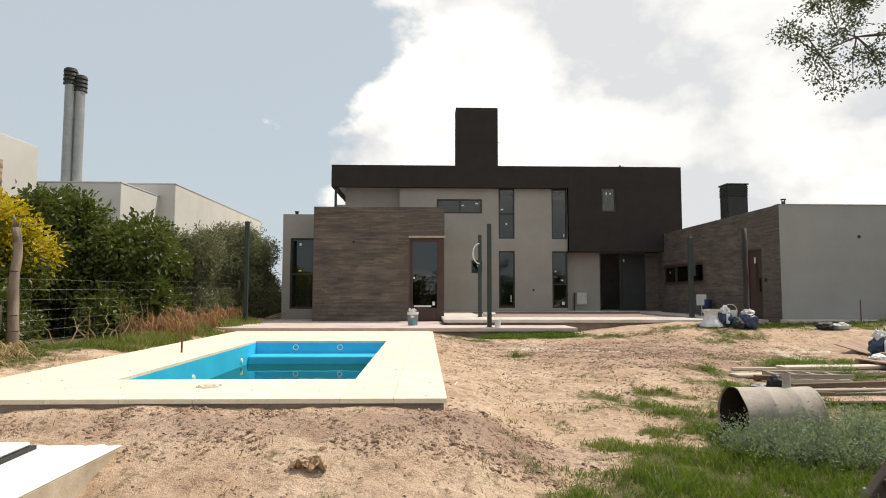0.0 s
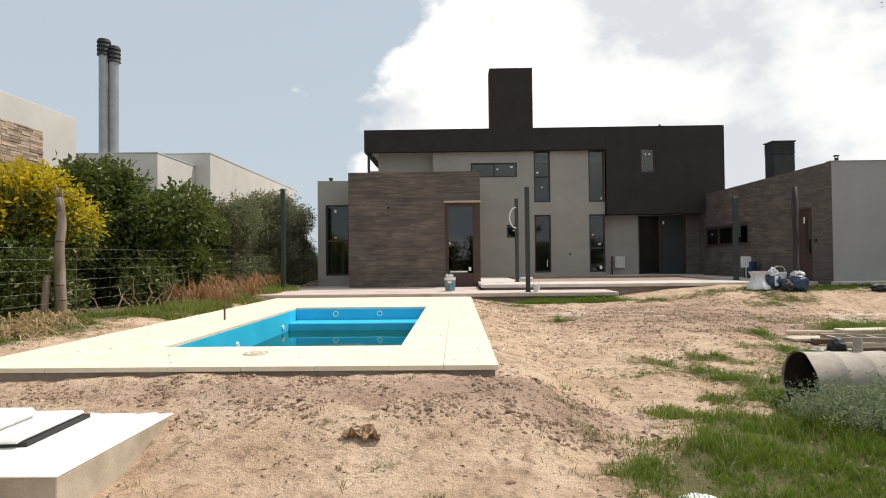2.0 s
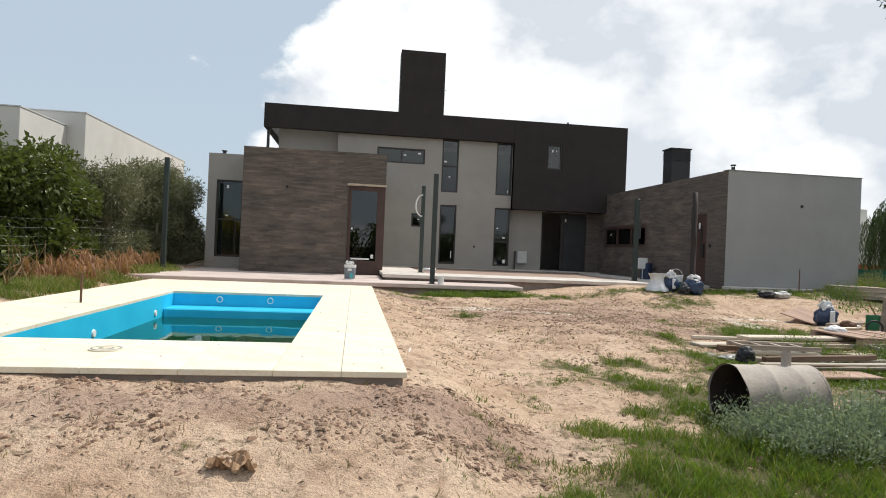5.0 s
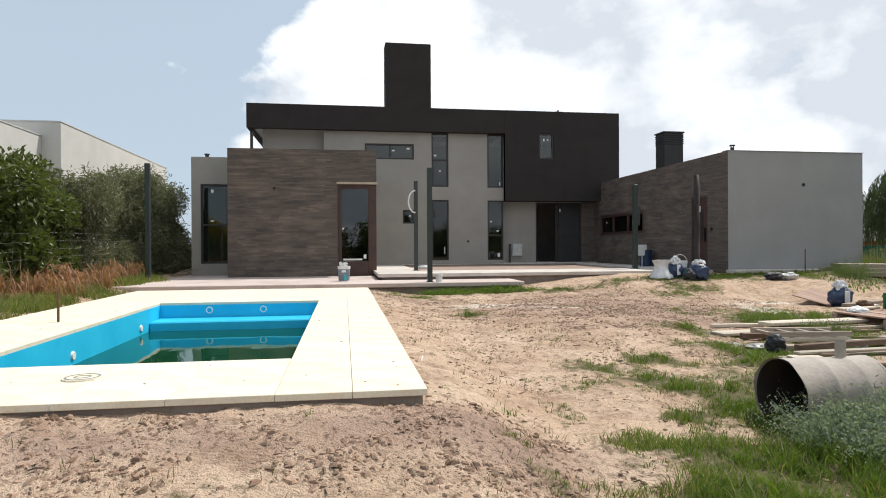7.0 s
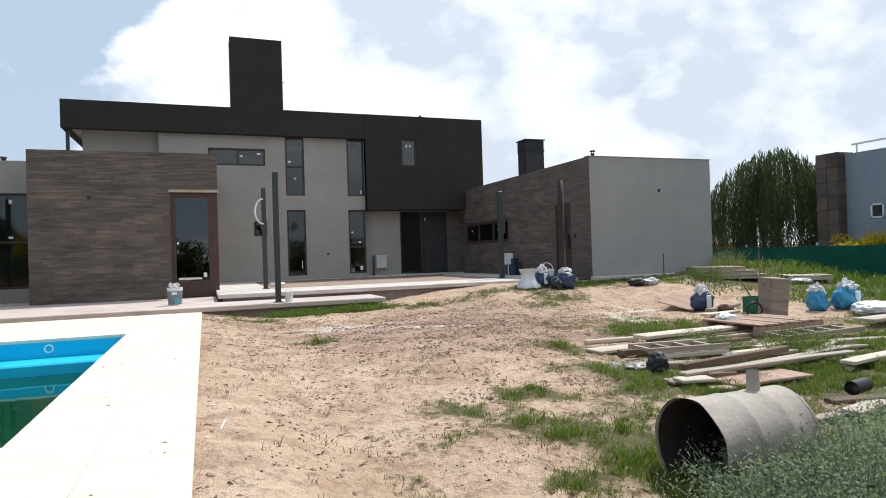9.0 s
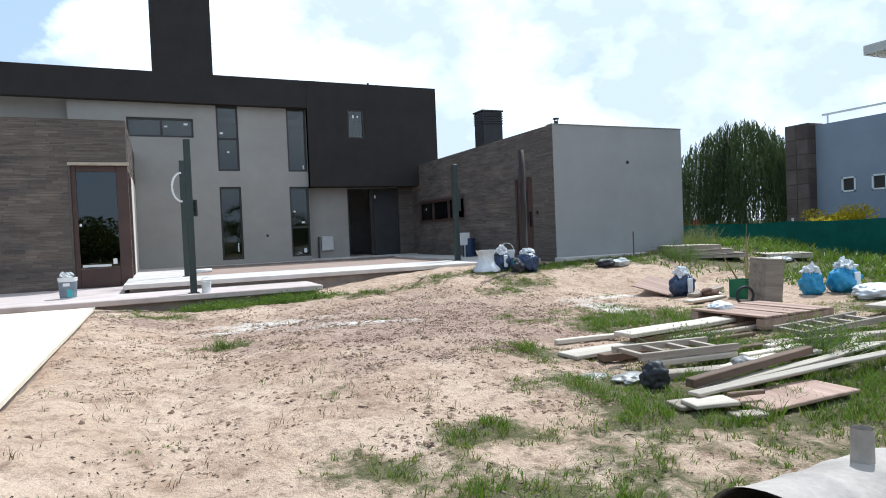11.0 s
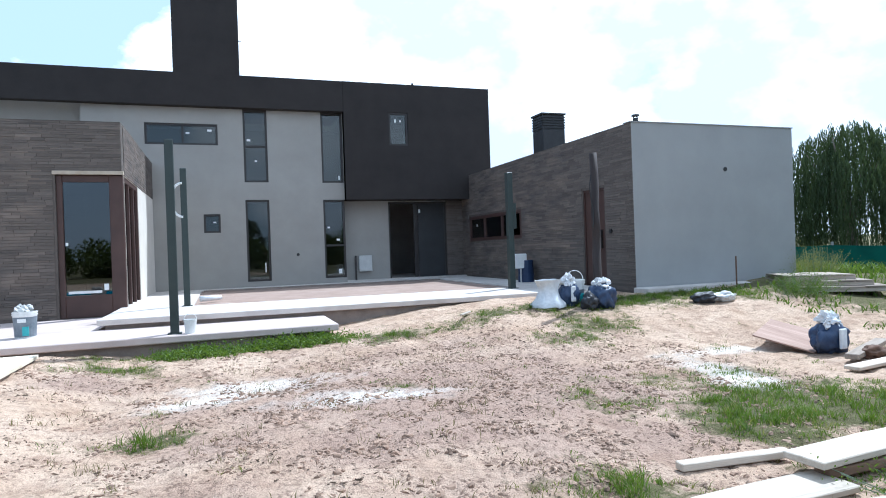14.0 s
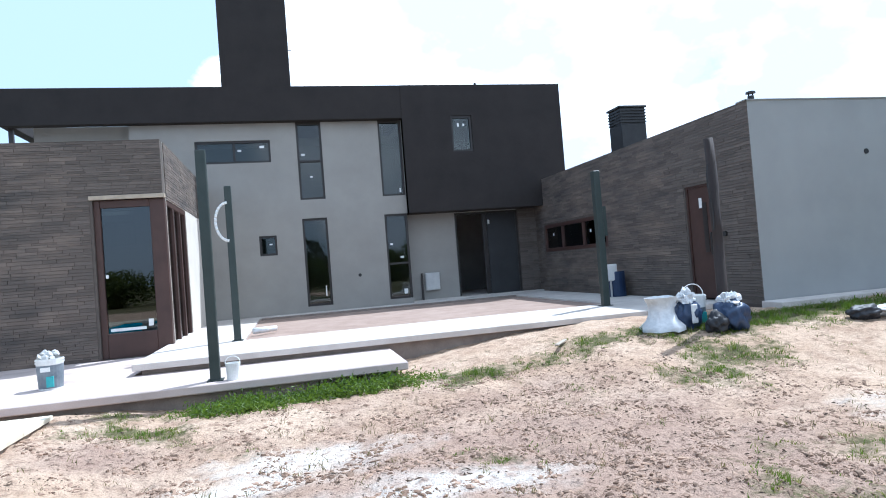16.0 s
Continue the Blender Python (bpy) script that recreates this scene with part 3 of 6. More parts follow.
for x0, x1, y0, y1 in ((0.95, 10.3, -8.1, -6.15), (0.95, 2.25, -6.15, -0.01), (9.05, 10.3, -6.15, 0.45), (2.25, 9.05, -0.9, -0.01), (6.37, 9.05, -0.01, 0.45)):
    part("slab", newbox(x0, x1, y0, y1, UP_Z - 0.09, UP_Z, bevel=0.006), M_CONC, upper)
part("infill", newbox(2.25, 9.05, -6.15, -0.9, UP_Z - 0.2, UP_Z - 0.035), M_FILL, upper, "reddish compacted fill awaiting its paving")
part("footing", newbox(1.05, 10.3, -8.0, -6.2, -0.9, UP_Z - 0.09), M_CONC_RAW, upper, "raw concrete footing under the slab")
# Narrow strip, darker than the slabs, between infill and wall border.
part("floor_strip", newbox(2.3, 9.0, -1.02, -0.9, UP_Z - 0.05, UP_Z + 0.012), M_CONC_RAW, upper, "dark raw concrete strip along the wall")
solid("garage_plinth", newbox(10.28, 14.9, -9.15, -8.72, -0.6, -0.12, bevel=0.01), M_CONC, "pale concrete strip along the foot of the wall", "plinth", kind="structure")

# ---- pool ----
pool = thing("swimming_pool", (0, 0, 0), "blue painted swimming pool half full of green water", "swimming pool", kind="structure")
x0, x1, y0, y1 = BASIN
part("basin_wall", newbox(x0 - 0.15, x0, y0 - 0.15, y1 + 0.15, -2.0, COP_Z - 0.04), M_LINER, pool)
part("basin_wall", newbox(x1, x1 + 0.15, y0 - 0.15, y1 + 0.15, -2.0, COP_Z - 0.04), M_LINER, pool)
part("basin_wall", newbox(x0, x1, y0 - 0.15, y0, -2.0, COP_Z - 0.04), M_LINER, pool)
part("basin_wall", newbox(x0, x1, y1, y1 + 0.15, -2.0, COP_Z - 0.04), M_LINER, pool)
part("basin_floor", newbox(x0, x1, y0, y1, -2.1, -2.0), M_GREEN_ALGAE, pool, "dark green algae covered floor")
part("bench", newbox(x0, x1, y1 - 0.6, y1, -2.0, -0.62, bevel=0.02), M_LINER, pool, "blue bench step under the far wall")
part("water", newbox(x0 + 0.002, x1 - 0.002, y0 + 0.002, y1 - 0.002, -0.80, -0.765), M_WATER, pool, "still greenish water surface")
for jx in (-2.16, -1.28):
    bm = bmesh.new()
    tube(bm, (jx, y1 + 0.01, -0.5), (jx, y1 - 0.02, -0.5), 0.06, 0.056, 20, caps=False)
    tube(bm, (jx, y1 - 0.02, -0.5), (jx, y1 + 0.01, -0.5), 0.04, 0.04, 20, caps=False)
    tube(bm, (jx, y1 - 0.02, -0.5), (jx, y1 - 0.0201, -0.5), 0.056, 0.04, 20, caps=False)
    part("inlet", bm, M_WHITE, pool, "round white water inlet", smooth=False)
for jy in (-14.2, -16.6):
    bm = bmesh.new()
    tube(bm, (x0 - 0.01, jy, -0.66), (x0 + 0.02, jy, -0.66), 0.055, 0.045, 20)
    part("pool_light", bm, M_WHITE, pool, "round white pool lamp")
part("slab", newbox(POOL[0] + 0.03, x0 - 0.15, POOL[2] + 0.03, POOL[3] - 0.03, COP_Z - 0.30, COP_Z - 0.045), M_CONC_RAW, pool)
part("slab", newbox(x1 + 0.15, POOL[1] - 0.03, POOL[2] + 0.03, POOL[3] - 0.03, COP_Z - 0.30, COP_Z - 0.045), M_CONC_RAW, pool)
part("slab", newbox(x0 - 0.15, x1 + 0.15, POOL[2] + 0.03, y0 - 0.15, COP_Z - 0.30, COP_Z - 0.045), M_CONC_RAW, pool)
part("slab", newbox(x0 - 0.15, x1 + 0.15, y1 + 0.15, POOL[3] - 0.03, COP_Z - 0.30, COP_Z - 0.045), M_CONC_RAW, pool)
bm = bmesh.new()
bmesh.ops.create_circle(bm, cap_ends=True, radius=0.13, segments=24, matrix=pose(-1.75, -19.45, COP_Z + 0.012))
bmesh.ops.solidify(bm, geom=bm.faces[:], thickness=0.012)
lidp = part("skimmer_lid", bm, M_COPING, pool, "round cream skimmer lid")
for r0 in (0.118, 0.06):
    bm = bmesh.new()
    tube(bm, (-1.75, -19.45, COP_Z + 0.013), (-1.75, -19.45, COP_Z + 0.015), r0, r0 - 0.016, 28, caps=False)
    part("lid_groove", bm, M_GREYLID, lidp, "grey ring on the lid")

# ---- house ----
I = 0.2
wall("wall_main", pose(-0.65, 0, -0.35), 7.02, 5.40, I,
     [(4.13, 4.80, 0.35, 2.72), (6.36, 7.02, 0.35, 2.71), (2.99, 3.44, 1.79, 2.32), (1.54, 3.44, 4.28, 4.88), (4.13, 4.80, 3.23, 5.34), (6.36, 7.01, 3.22, 5.34)],
     M_PLASTER, "smooth warm grey plaster wall of two storeys")
wall("wall_recess", pose(6.37, 0.45, -0.35), 3.4, 2.69, I, [(1.46, 3.4, 0.2, 2.67)], M_PLASTER, "warm grey plaster wall under the dark overhang")
ws = wall("wall_stone_return", pose(9.78, 0.45, -0.35), 0.57, 2.69, I, [], M_STONE_GAP, "narrow ledger stone clad pier beside the door")
stone_skin(0.57, 2.69, [], 14, ws)
wall("wall_recess_upper", pose(-2.97, 0.5, 2.9), 2.3, 2.2, I, [], M_PLASTER, "grey plaster wall behind the upper balcony")
wall("wall_balcony_side", pose(-0.65, 0.5, 2.9, 0, 0, -90), 0.3, 2.2, I, [], M_PLASTER, "grey plaster return wall of the balcony")
wall("wall_north", pose(-4.6, 9.0, -0.35), 19.0, 5.9, I, [], M_INSIDE, "plain plaster wall closing the house")
wall("wall_west", pose(-4.55, 9.0, -0.35, 0, 0, -90), 12.79, 3.7, I, [], M_PLASTER, "plain plaster wall along the hedge side")
wall("wall_west_upper", pose(-2.95, 9.0, 2.9, 0, 0, -90), 7.5, 2.3, I, [], M_PLASTER, "plain upper plaster wall on the hedge side")
wall("wall_inner_1", pose(2.2, 4.2, -0.35), 8.2, 2.9, 0.12, [], M_INSIDE, "bare plaster partition inside the house")
wall("wall_inner_2", pose(-0.5, 3.6, 2.75), 12.0, 2.3, 0.12, [], M_INSIDE, "bare plaster partition on the upper floor")
solid("floor_ground", newbox(-4.5, 14.4, 0.0 + 0.2, 9.0, -0.4, -0.12), M_CONC, "bare concrete floor inside the house", "floor", kind="structure")
solid("floor_upper", newbox(-4.5, 10.9, 0.2, 9.0, 2.55, 2.75), M_INSIDE, "concrete slab between the storeys", "floor", kind="structure")

parapet = thing("roof_parapet", (0, 0, 0), "dark brown rendered roof band with a deep overhang", "roof", kind="structure")
part("band", newbox(-3.46, 6.37, -0.25, 0.0, 4.98, 5.9, bevel=0.01), M_DARK, parapet)
part("band", newbox(-3.46, -3.2, 0.0, 7.5, 4.98, 5.9, bevel=0.01), M_DARK, parapet)
part("soffit", newbox(-0.65, 6.37, 0.0, 2.0, 4.98, 5.1), M_DARK, parapet)
part("roof_slab", newbox(-0.65, 11.0, 0.25, 8.8, 5.35, 5.5), M_CONC_RAW, parapet)
bm = bmesh.new()
for dx in (0, 0.07):
    tube(bm, (8.62 + dx, -0.05, 5.88), (8.62 + dx, -0.05, 6.0 - dx), 0.05, 0.035, 8)
box(bm, 8.5, 8.78, -0.1, 0.0, 5.9, 5.94)
part("vent", bm, M_BLACK, parapet, "small dark roof vent")
wall("wall_dark_box", pose(6.37, -0.25, 2.34), 4.76, 3.56, 0.25, [(1.39, 2.0, 1.66, 2.68)], M_DARK, "dark brown rendered upper box wall")
wall("wall_dark_side", pose(10.92, 7.5, 2.34, 0, 0, -90), 7.5, 3.56, 0.2, [], M_DARK, "dark brown side wall of the upper box")
wall("wall_dark_left", pose(6.37, 0.0, 2.34, 0, 0, -90), 0.0 + 0.24, 3.56, 0.2, [], M_DARK, "dark brown return of the upper box")
solid("soffit_box", newbox(6.37, 10.9, 0.0, 0.7, 2.342, 2.5), M_DARK, "dark brown underside of the upper box", "soffit", kind="structure")
ch = thing("chimney_stack", (1.68, -0.25, 5.9), "tall dark brown rendered chimney stack rising flush from the roof band", "chimney", kind="structure")
part("stack", newbox(0, 1.755, 0, 0.8, -0.02, 2.46, bevel=0.012), M_DARK, ch)
bm = bmesh.new()
tube(bm, (1.755, 0.1, 1.0), (1.84, 0.1, 1.0), 0.012, 0.012, 6)
part("peg", bm, M_GREYPL, ch, "small pale pipe end")
bp = thing("balcony_post", (-3.32, 0.1, 3.4), "slim dark steel post carrying the roof corner", "post")
part("shaft", newbox(-0.05, 0.05, -0.05, 0.05, 0, 1.58, bevel=0.006), M_FRAME, bp)

# stone volume
sb = wall("wall_stone_front", pose(-3.2, -5.6, -0.35), 4.24, 3.75, I, [(3.12, 4.24, 0.05, 2.74)], M_STONE_GAP, "brown ledger stone clad wall")
stone_skin(4.24, 3.75, [(3.08, 4.24, 0.0, 2.78)], 11, sb, 2.6)
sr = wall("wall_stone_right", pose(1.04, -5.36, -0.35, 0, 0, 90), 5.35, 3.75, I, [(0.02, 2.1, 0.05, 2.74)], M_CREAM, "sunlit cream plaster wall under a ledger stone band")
v, f = ledger(5.35, 1.0, [], 12)
sk = mesh_from("stone_strips", [(a, b, c + 2.75) for a, b, c in v], f, M_STONE_J)
sk.parent = sr
tagged(sk, "sunlit pale ledger stone strips", kind="stuff")
wall("wall_stone_left", pose(-3.2, -4.0, -0.35, 0, 0, -90), 1.4, 3.75, I, [], M_STONE_GAP, "stone clad return wall")
wall("wall_left_wing", pose(-4.55, -4.0, -0.35), 1.36, 3.70, I, [(0.27, 1.1, 0.4, 2.86)], M_PLASTER, "warm grey plaster wall of the low wing")
solid("roof_left_wing", newbox(-2.98, 0.82, -5.38, -0.02, 2.9, 3.1), M_CONC_RAW, "flat concrete roof of the low wing", "roof", kind="structure")
solid("roof_wing_end", newbox(-4.34, -3.22, -3.78, -0.02, 2.9, 3.1), M_CONC_RAW, "flat concrete roof end of the low wing", "roof", kind="structure")
bm = bmesh.new()
tube(bm, (-4.2, -3.4, 3.1), (-4.2, -3.4, 3.5), 0.06, 0.06, 10)
tube(bm, (-4.2, -3.4, 3.5), (-4.2, -3.4, 3.53), 0.09, 0.08, 10)
solid("roof_vent", bm, M_BLACK, "small dark roof vent pipe", "vent")

# garage wing
gs = wall("wall_garage_stone", pose(10.36, 0.45, -0.35, 0, 0, -90), 8.94, 3.45, I, [(0.6, 4.3, 1.32, 2.1), (7.35, 8.17, 0.2, 2.28)], M_STONE_GAP, "brown ledger stone clad wall of the garage wing")
stone_skin(9.15, 3.45, [(0.57, 4.33, 1.29, 2.13), (7.32, 8.2, 0.0, 2.31)], 13, gs, 6.6)
wall("wall_garage_front", pose(10.36, -8.7, -0.35), 4.12, 3.45, I, [], M_PLASTER_G, "plain cool grey plaster garage wall")
wall("wall_garage_back", pose(14.28, 7.0, -0.35, 0, 0, -90), 15.5, 3.45, I, [], M_PLASTER_G, "plain grey garage side wall")
solid("roof_garage", newbox(10.5, 14.35, -8.5, 7.0, 2.75, 2.9), M_CONC_RAW, "flat concrete garage roof", "roof", kind="structure")
cap = thing("garage_cap", (0, 0, 0), "thin pale metal coping along the garage wall", "coping", kind="structure")
part("strip", newbox(10.33, 14.5, -8.72, -8.48, 3.1, 3.115), M_PLASTER_G, cap)
flue = thing("grill_chimney", (13.62, 0.3, 2.85), "black steel chimney hood with louvred top", "chimney")
part("shaft", newbox(-0.42, 0.42, -0.37, 0.37, 0, 1.85, bevel=0.01), M_BLACK, flue)
part("core", newbox(-0.42, 0.42, -0.35, 0.35, 1.85, 2.36), M_BLACK, flue)
for k in range(5):
    part("louvre", newbox(-0.44, 0.44, -0.38, 0.38, 1.9 + k * 0.09, 1.94 + k * 0.09), M_BLACK, flue)
part("cap", newbox(-0.47, 0.47, -0.4, 0.4, 2.36, 2.42, bevel=0.008), M_BLACK, flue)
bm = bmesh.new()
tube(bm, (10.62, -8.5, 2.9), (10.62, -8.5, 3.22), 0.05, 0.05, 10)
tube(bm, (10.62, -8.5, 3.26), (10.62, -8.5, 3.29), 0.08, 0.07, 10)
tube(bm, (10.58, -8.5, 3.2), (10.58, -8.5, 3.27), 0.012, 0.012, 6)
tube(bm, (10.66, -8.5, 3.2), (10.66, -8.5, 3.27), 0.012, 0.012, 6)
solid("roof_vent", bm, M_BLACK, "small dark capped vent pipe on the garage roof", "vent")

# windows and doors
window("window_1", pose(3.48, 0.04, 0.0), 0.67, 2.37, "tall narrow dark framed ground floor window", rails=(), stickers=((0.5, 0.25, 0.03, 0.28),))
window("window_2", pose(5.71, 0.04, 0.0), 0.65, 2.36, "tall narrow dark framed window with a mid rail", rails=(0.98,), stickers=((0.38, 1.12, 0.1, 0.06), (0.12, 1.5, 0.07, 0.05), (0.42, 0.12, 0.1, 0.14)))
window("window_3", pose(2.34, 0.04, 1.44), 0.45, 0.53, "small square dark framed window", stickers=((0.25, 0.28, 0.08, 0.04),))
window("window_4", pose(0.89, 0.04, 3.93), 1.9, 0.6, "wide low sliding window with dark frame", uprights=(0.97,), stickers=((1.05, 0.32, 0.1, 0.05), (1.62, 0.4, 0.12, 0.06)))
window("window_5", pose(3.48, 0.04, 2.88), 0.67, 2.11, "tall upper window with a mid rail", rails=(1.05,), stickers=((0.1, 1.2, 0.1, 0.06), (0.3, 0.6, 0.07, 0.05)))
window("window_6", pose(5.71, 0.04, 2.87), 0.65, 2.12, "tall upper window beside the dark box", stickers=((0.5, 0.1, 0.04, 0.12),))
window("window_7", pose(7.76, -0.21, 4.0), 0.61, 1.02, "small window with dark frame in the brown wall", blind=M_BLIND, stickers=((0.2, 0.72, 0.05, 0.1), (0.36, 0.74, 0.05, 0.06)))
window("window_8", pose(-4.28, -3.96, 0.05), 0.83, 2.46, "tall dark framed window of the low wing", rails=(1.2,), blind=M_BLIND, stickers=((0.28, 1.3, 0.1, 0.05), (0.3, 2.2, 0.07, 0.1)))
window("window_9", pose(10.36, -0.15, 0.97, 0, 0, -90), 3.7, 0.78, "long low brown framed window in the stone wall", uprights=(1.2, 2.45), bar=0.1, mat=M_FRAME_BR, blind=M_BLIND, stickers=((0.5, 0.45, 0.08, 0.07), (2.75, 0.4, 0.08, 0.07)))
for nm, px, w, lab in (("window_10", 0.0, 1.12, "tall glazed corner door panel in brown frame"),):
    t = thing(nm, (-0.08, -5.54, -0.3), lab, "window", kind="structure")
    part("window_frame", newbox(0, 0.1, 0, 0.12, 0, 2.69, bevel=0.008), M_FRAME_BR, t)
    part("window_frame", newbox(0.88, 1.12, 0, 0.16, 0, 2.69, bevel=0.008), M_FRAME_BR, t)
    part("window_frame", newbox(0.1, 0.88, 0, 0.12, 0, 0.42, bevel=0.008), M_FRAME_BR, t)
    part("window_frame", newbox(0.1, 0.88, 0, 0.12, 2.56, 2.69, bevel=0.008), M_FRAME_BR, t)
    pane = p = part("pane", newbox(0.09, 0.89, 0.05, 0.058, 0.41, 2.57), glass_material("corner glass", (0.22, 0.25, 0.25), 0.06), t, "strongly reflecting dark glass")
    p.visible_shadow = False
    part("sticker", newbox(0.74, 0.82, 0.042, 0.045, 0.5, 0.62), M_WHITE, pane, "white sticker")
    part("sticker", newbox(0.14, 0.7, 0.042, 0.045, 0.45, 0.5), M_WHITE, pane, "strip of white masking film")
    part("lock", newbox(0.12, 0.16, 0.035, 0.05, 1.36, 1.42), M_WHITE, t, "small pale latch")
    part("lintel", newbox(-0.04, 1.15, -0.1, 0.02, 2.69, 2.76, bevel=0.006), M_TANCONC, t, "pale stone lintel edge")
t = window("window_11", pose(1.03, -5.34, -0.3, 0, 0, 90), 2.08, 2.69, "tall brown framed side windows on the terrace", uprights=(0.7, 1.4), bar=0.1, mat=M_FRAME_BR)
door = thing("door_1", (7.83, 0.49, -0.15), "dark aluminium sliding door standing half open", "door", kind="structure")
for a in ((0, 0.06, 0, 0.1, 0, 2.47), (1.89, 1.95, 0, 0.1, 0, 2.47), (0.06, 1.89, 0, 0.1, 2.41, 2.47)):
    part("door_frame", newbox(*a, bevel=0.005), M_FRAME, door)
leaf = part("door_leaf", newbox(1.0, 1.89, 0.02, 0.05, 0.03, 2.41), material("dark louvred shutter", (0.024, 0.025, 0.027), (0.034, 0.035, 0.037), 2, 0.6, 0.1), door, "dark grey sliding shutter leaf")
part("door_leaf", newbox(0.86, 1.0, 0.055, 0.09, 0.03, 2.41), M_FRAME, door, "narrow dark door stile")
part("sticker", newbox(1.02, 1.08, 0.012, 0.016, 2.1, 2.22), M_WHITE, leaf, "small white sticker")
d2 = thing("door_2", (10.38, -6.9, -0.15, 0, 0, -90), "reddish brown timber door in the stone wall", "door", kind="structure")
leaf = part("door_leaf", newbox(0.04, 0.78, 0.02, 0.07, 0.02, 2.04, bevel=0.005), M_FRAME_BR, d2)
for a in ((0, 0.04, 0, 0.1, 0, 2.08), (0.78, 0.82, 0, 0.1, 0, 2.08), (0.04, 0.78, 0, 0.1, 2.04, 2.08)):
    part("door_frame", newbox(*a), M_FRAME_BR, d2)
part("door_panel", newbox(0.42, 0.54, 0.012, 0.02, 0.85, 1.75), M_FRAME, leaf, "dark vertical inset")
part("door_handle", newbox(0.63, 0.67, -0.04, 0.02, 0.8, 1.2, bevel=0.008), M_FRAME, leaf, "dark pull handle")
part("sticker", newbox(0.34, 0.42, 0.01, 0.016, 1.66, 1.84), M_WHITE, leaf, "white label")

# ---- posts and terrace things ----
def steel_post(x, y, z0, z1, side, mat, label, lean=0.0):
    t = thing("pergola_post", pose(x, y, z0, 0, lean, 0), label, "post", "pergola posts")
    part("shaft", newbox(-side / 2, side / 2, -side / 2, side / 2, -0.02, z1 - z0, bevel=0.008), mat, t)
    part("base_plate", newbox(-side * 0.8, side * 0.8, -side * 0.8, side * 0.8, 0.0, 0.012), mat, t)
    return t


steel_post(2.13, -9.25, LOW_Z, 2.45, 0.115, M_POST, "dark green square steel post standing on the terrace edge")
steel_post(-4.84, -7.34, LOW_Z, 2.70, 0.12, M_POST, "dark green square steel post by the hedge end of the terrace")
pB = steel_post(2.15, -6.15, UP_Z, 2.45, 0.11, M_POST, "dark green steel post with a white hose looped at its top")
bm = bmesh.new()
arc = [Vector((-0.02 - 0.2 * math.sin(a), -0.06, 2.32 - 0.32 * (1 - math.cos(a)))) for a in [math.pi * k / 14 for k in range(15)]]
for a, b in zip(arc, arc[1:]):
    tube(bm, a, b, 0.022, 0.022, 8)
part("hose", bm, M_WHITE, pB, "white corrugated hose loop", smooth=True)
pC = steel_post(8.73, -6.55, UP_Z, 2.37, 0.13, M_POST, "dark green steel post in front of the stone wall")
part("bracket", newbox(0.065, 0.13, -0.06, 0.06, 1.3, 1.85), M_POST, pC)
gz = ground_z(8.85, -9.68)
pD = thing("timber_post", (8.85, -9.68, gz - 0.1), "dark brown rough round timber post with a cable", "post")
bm = bmesh.new()
for k in range(8):
    tube(bm, (0.012 * math.sin(k * 2.1), 0.01 * math.cos(k * 1.7), k * 0.335), (0.012 * math.sin(k * 2.1 + 2.1), 0.01 * math.cos(k * 1.7 + 1.7), (k + 1) * 0.335), 0.075 - k * 0.001, 0.074 - k * 0.001, 12)
bmesh.ops.remove_doubles(bm, verts=bm.verts, dist=0.03)
part("trunk", bm, M_POST_BR, pD, smooth=True)
bm = bmesh.new()
for k in range(6):
    tube(bm, (-0.1 - 0.03 * math.sin(k), -0.05, 2.3 - k * 0.15), (-0.1 - 0.03 * math.sin(k + 1), -0.05, 2.15 - k * 0.15), 0.008, 0.008, 6)
part("cable", bm, M_BLACK, pD, "thin dark cable")


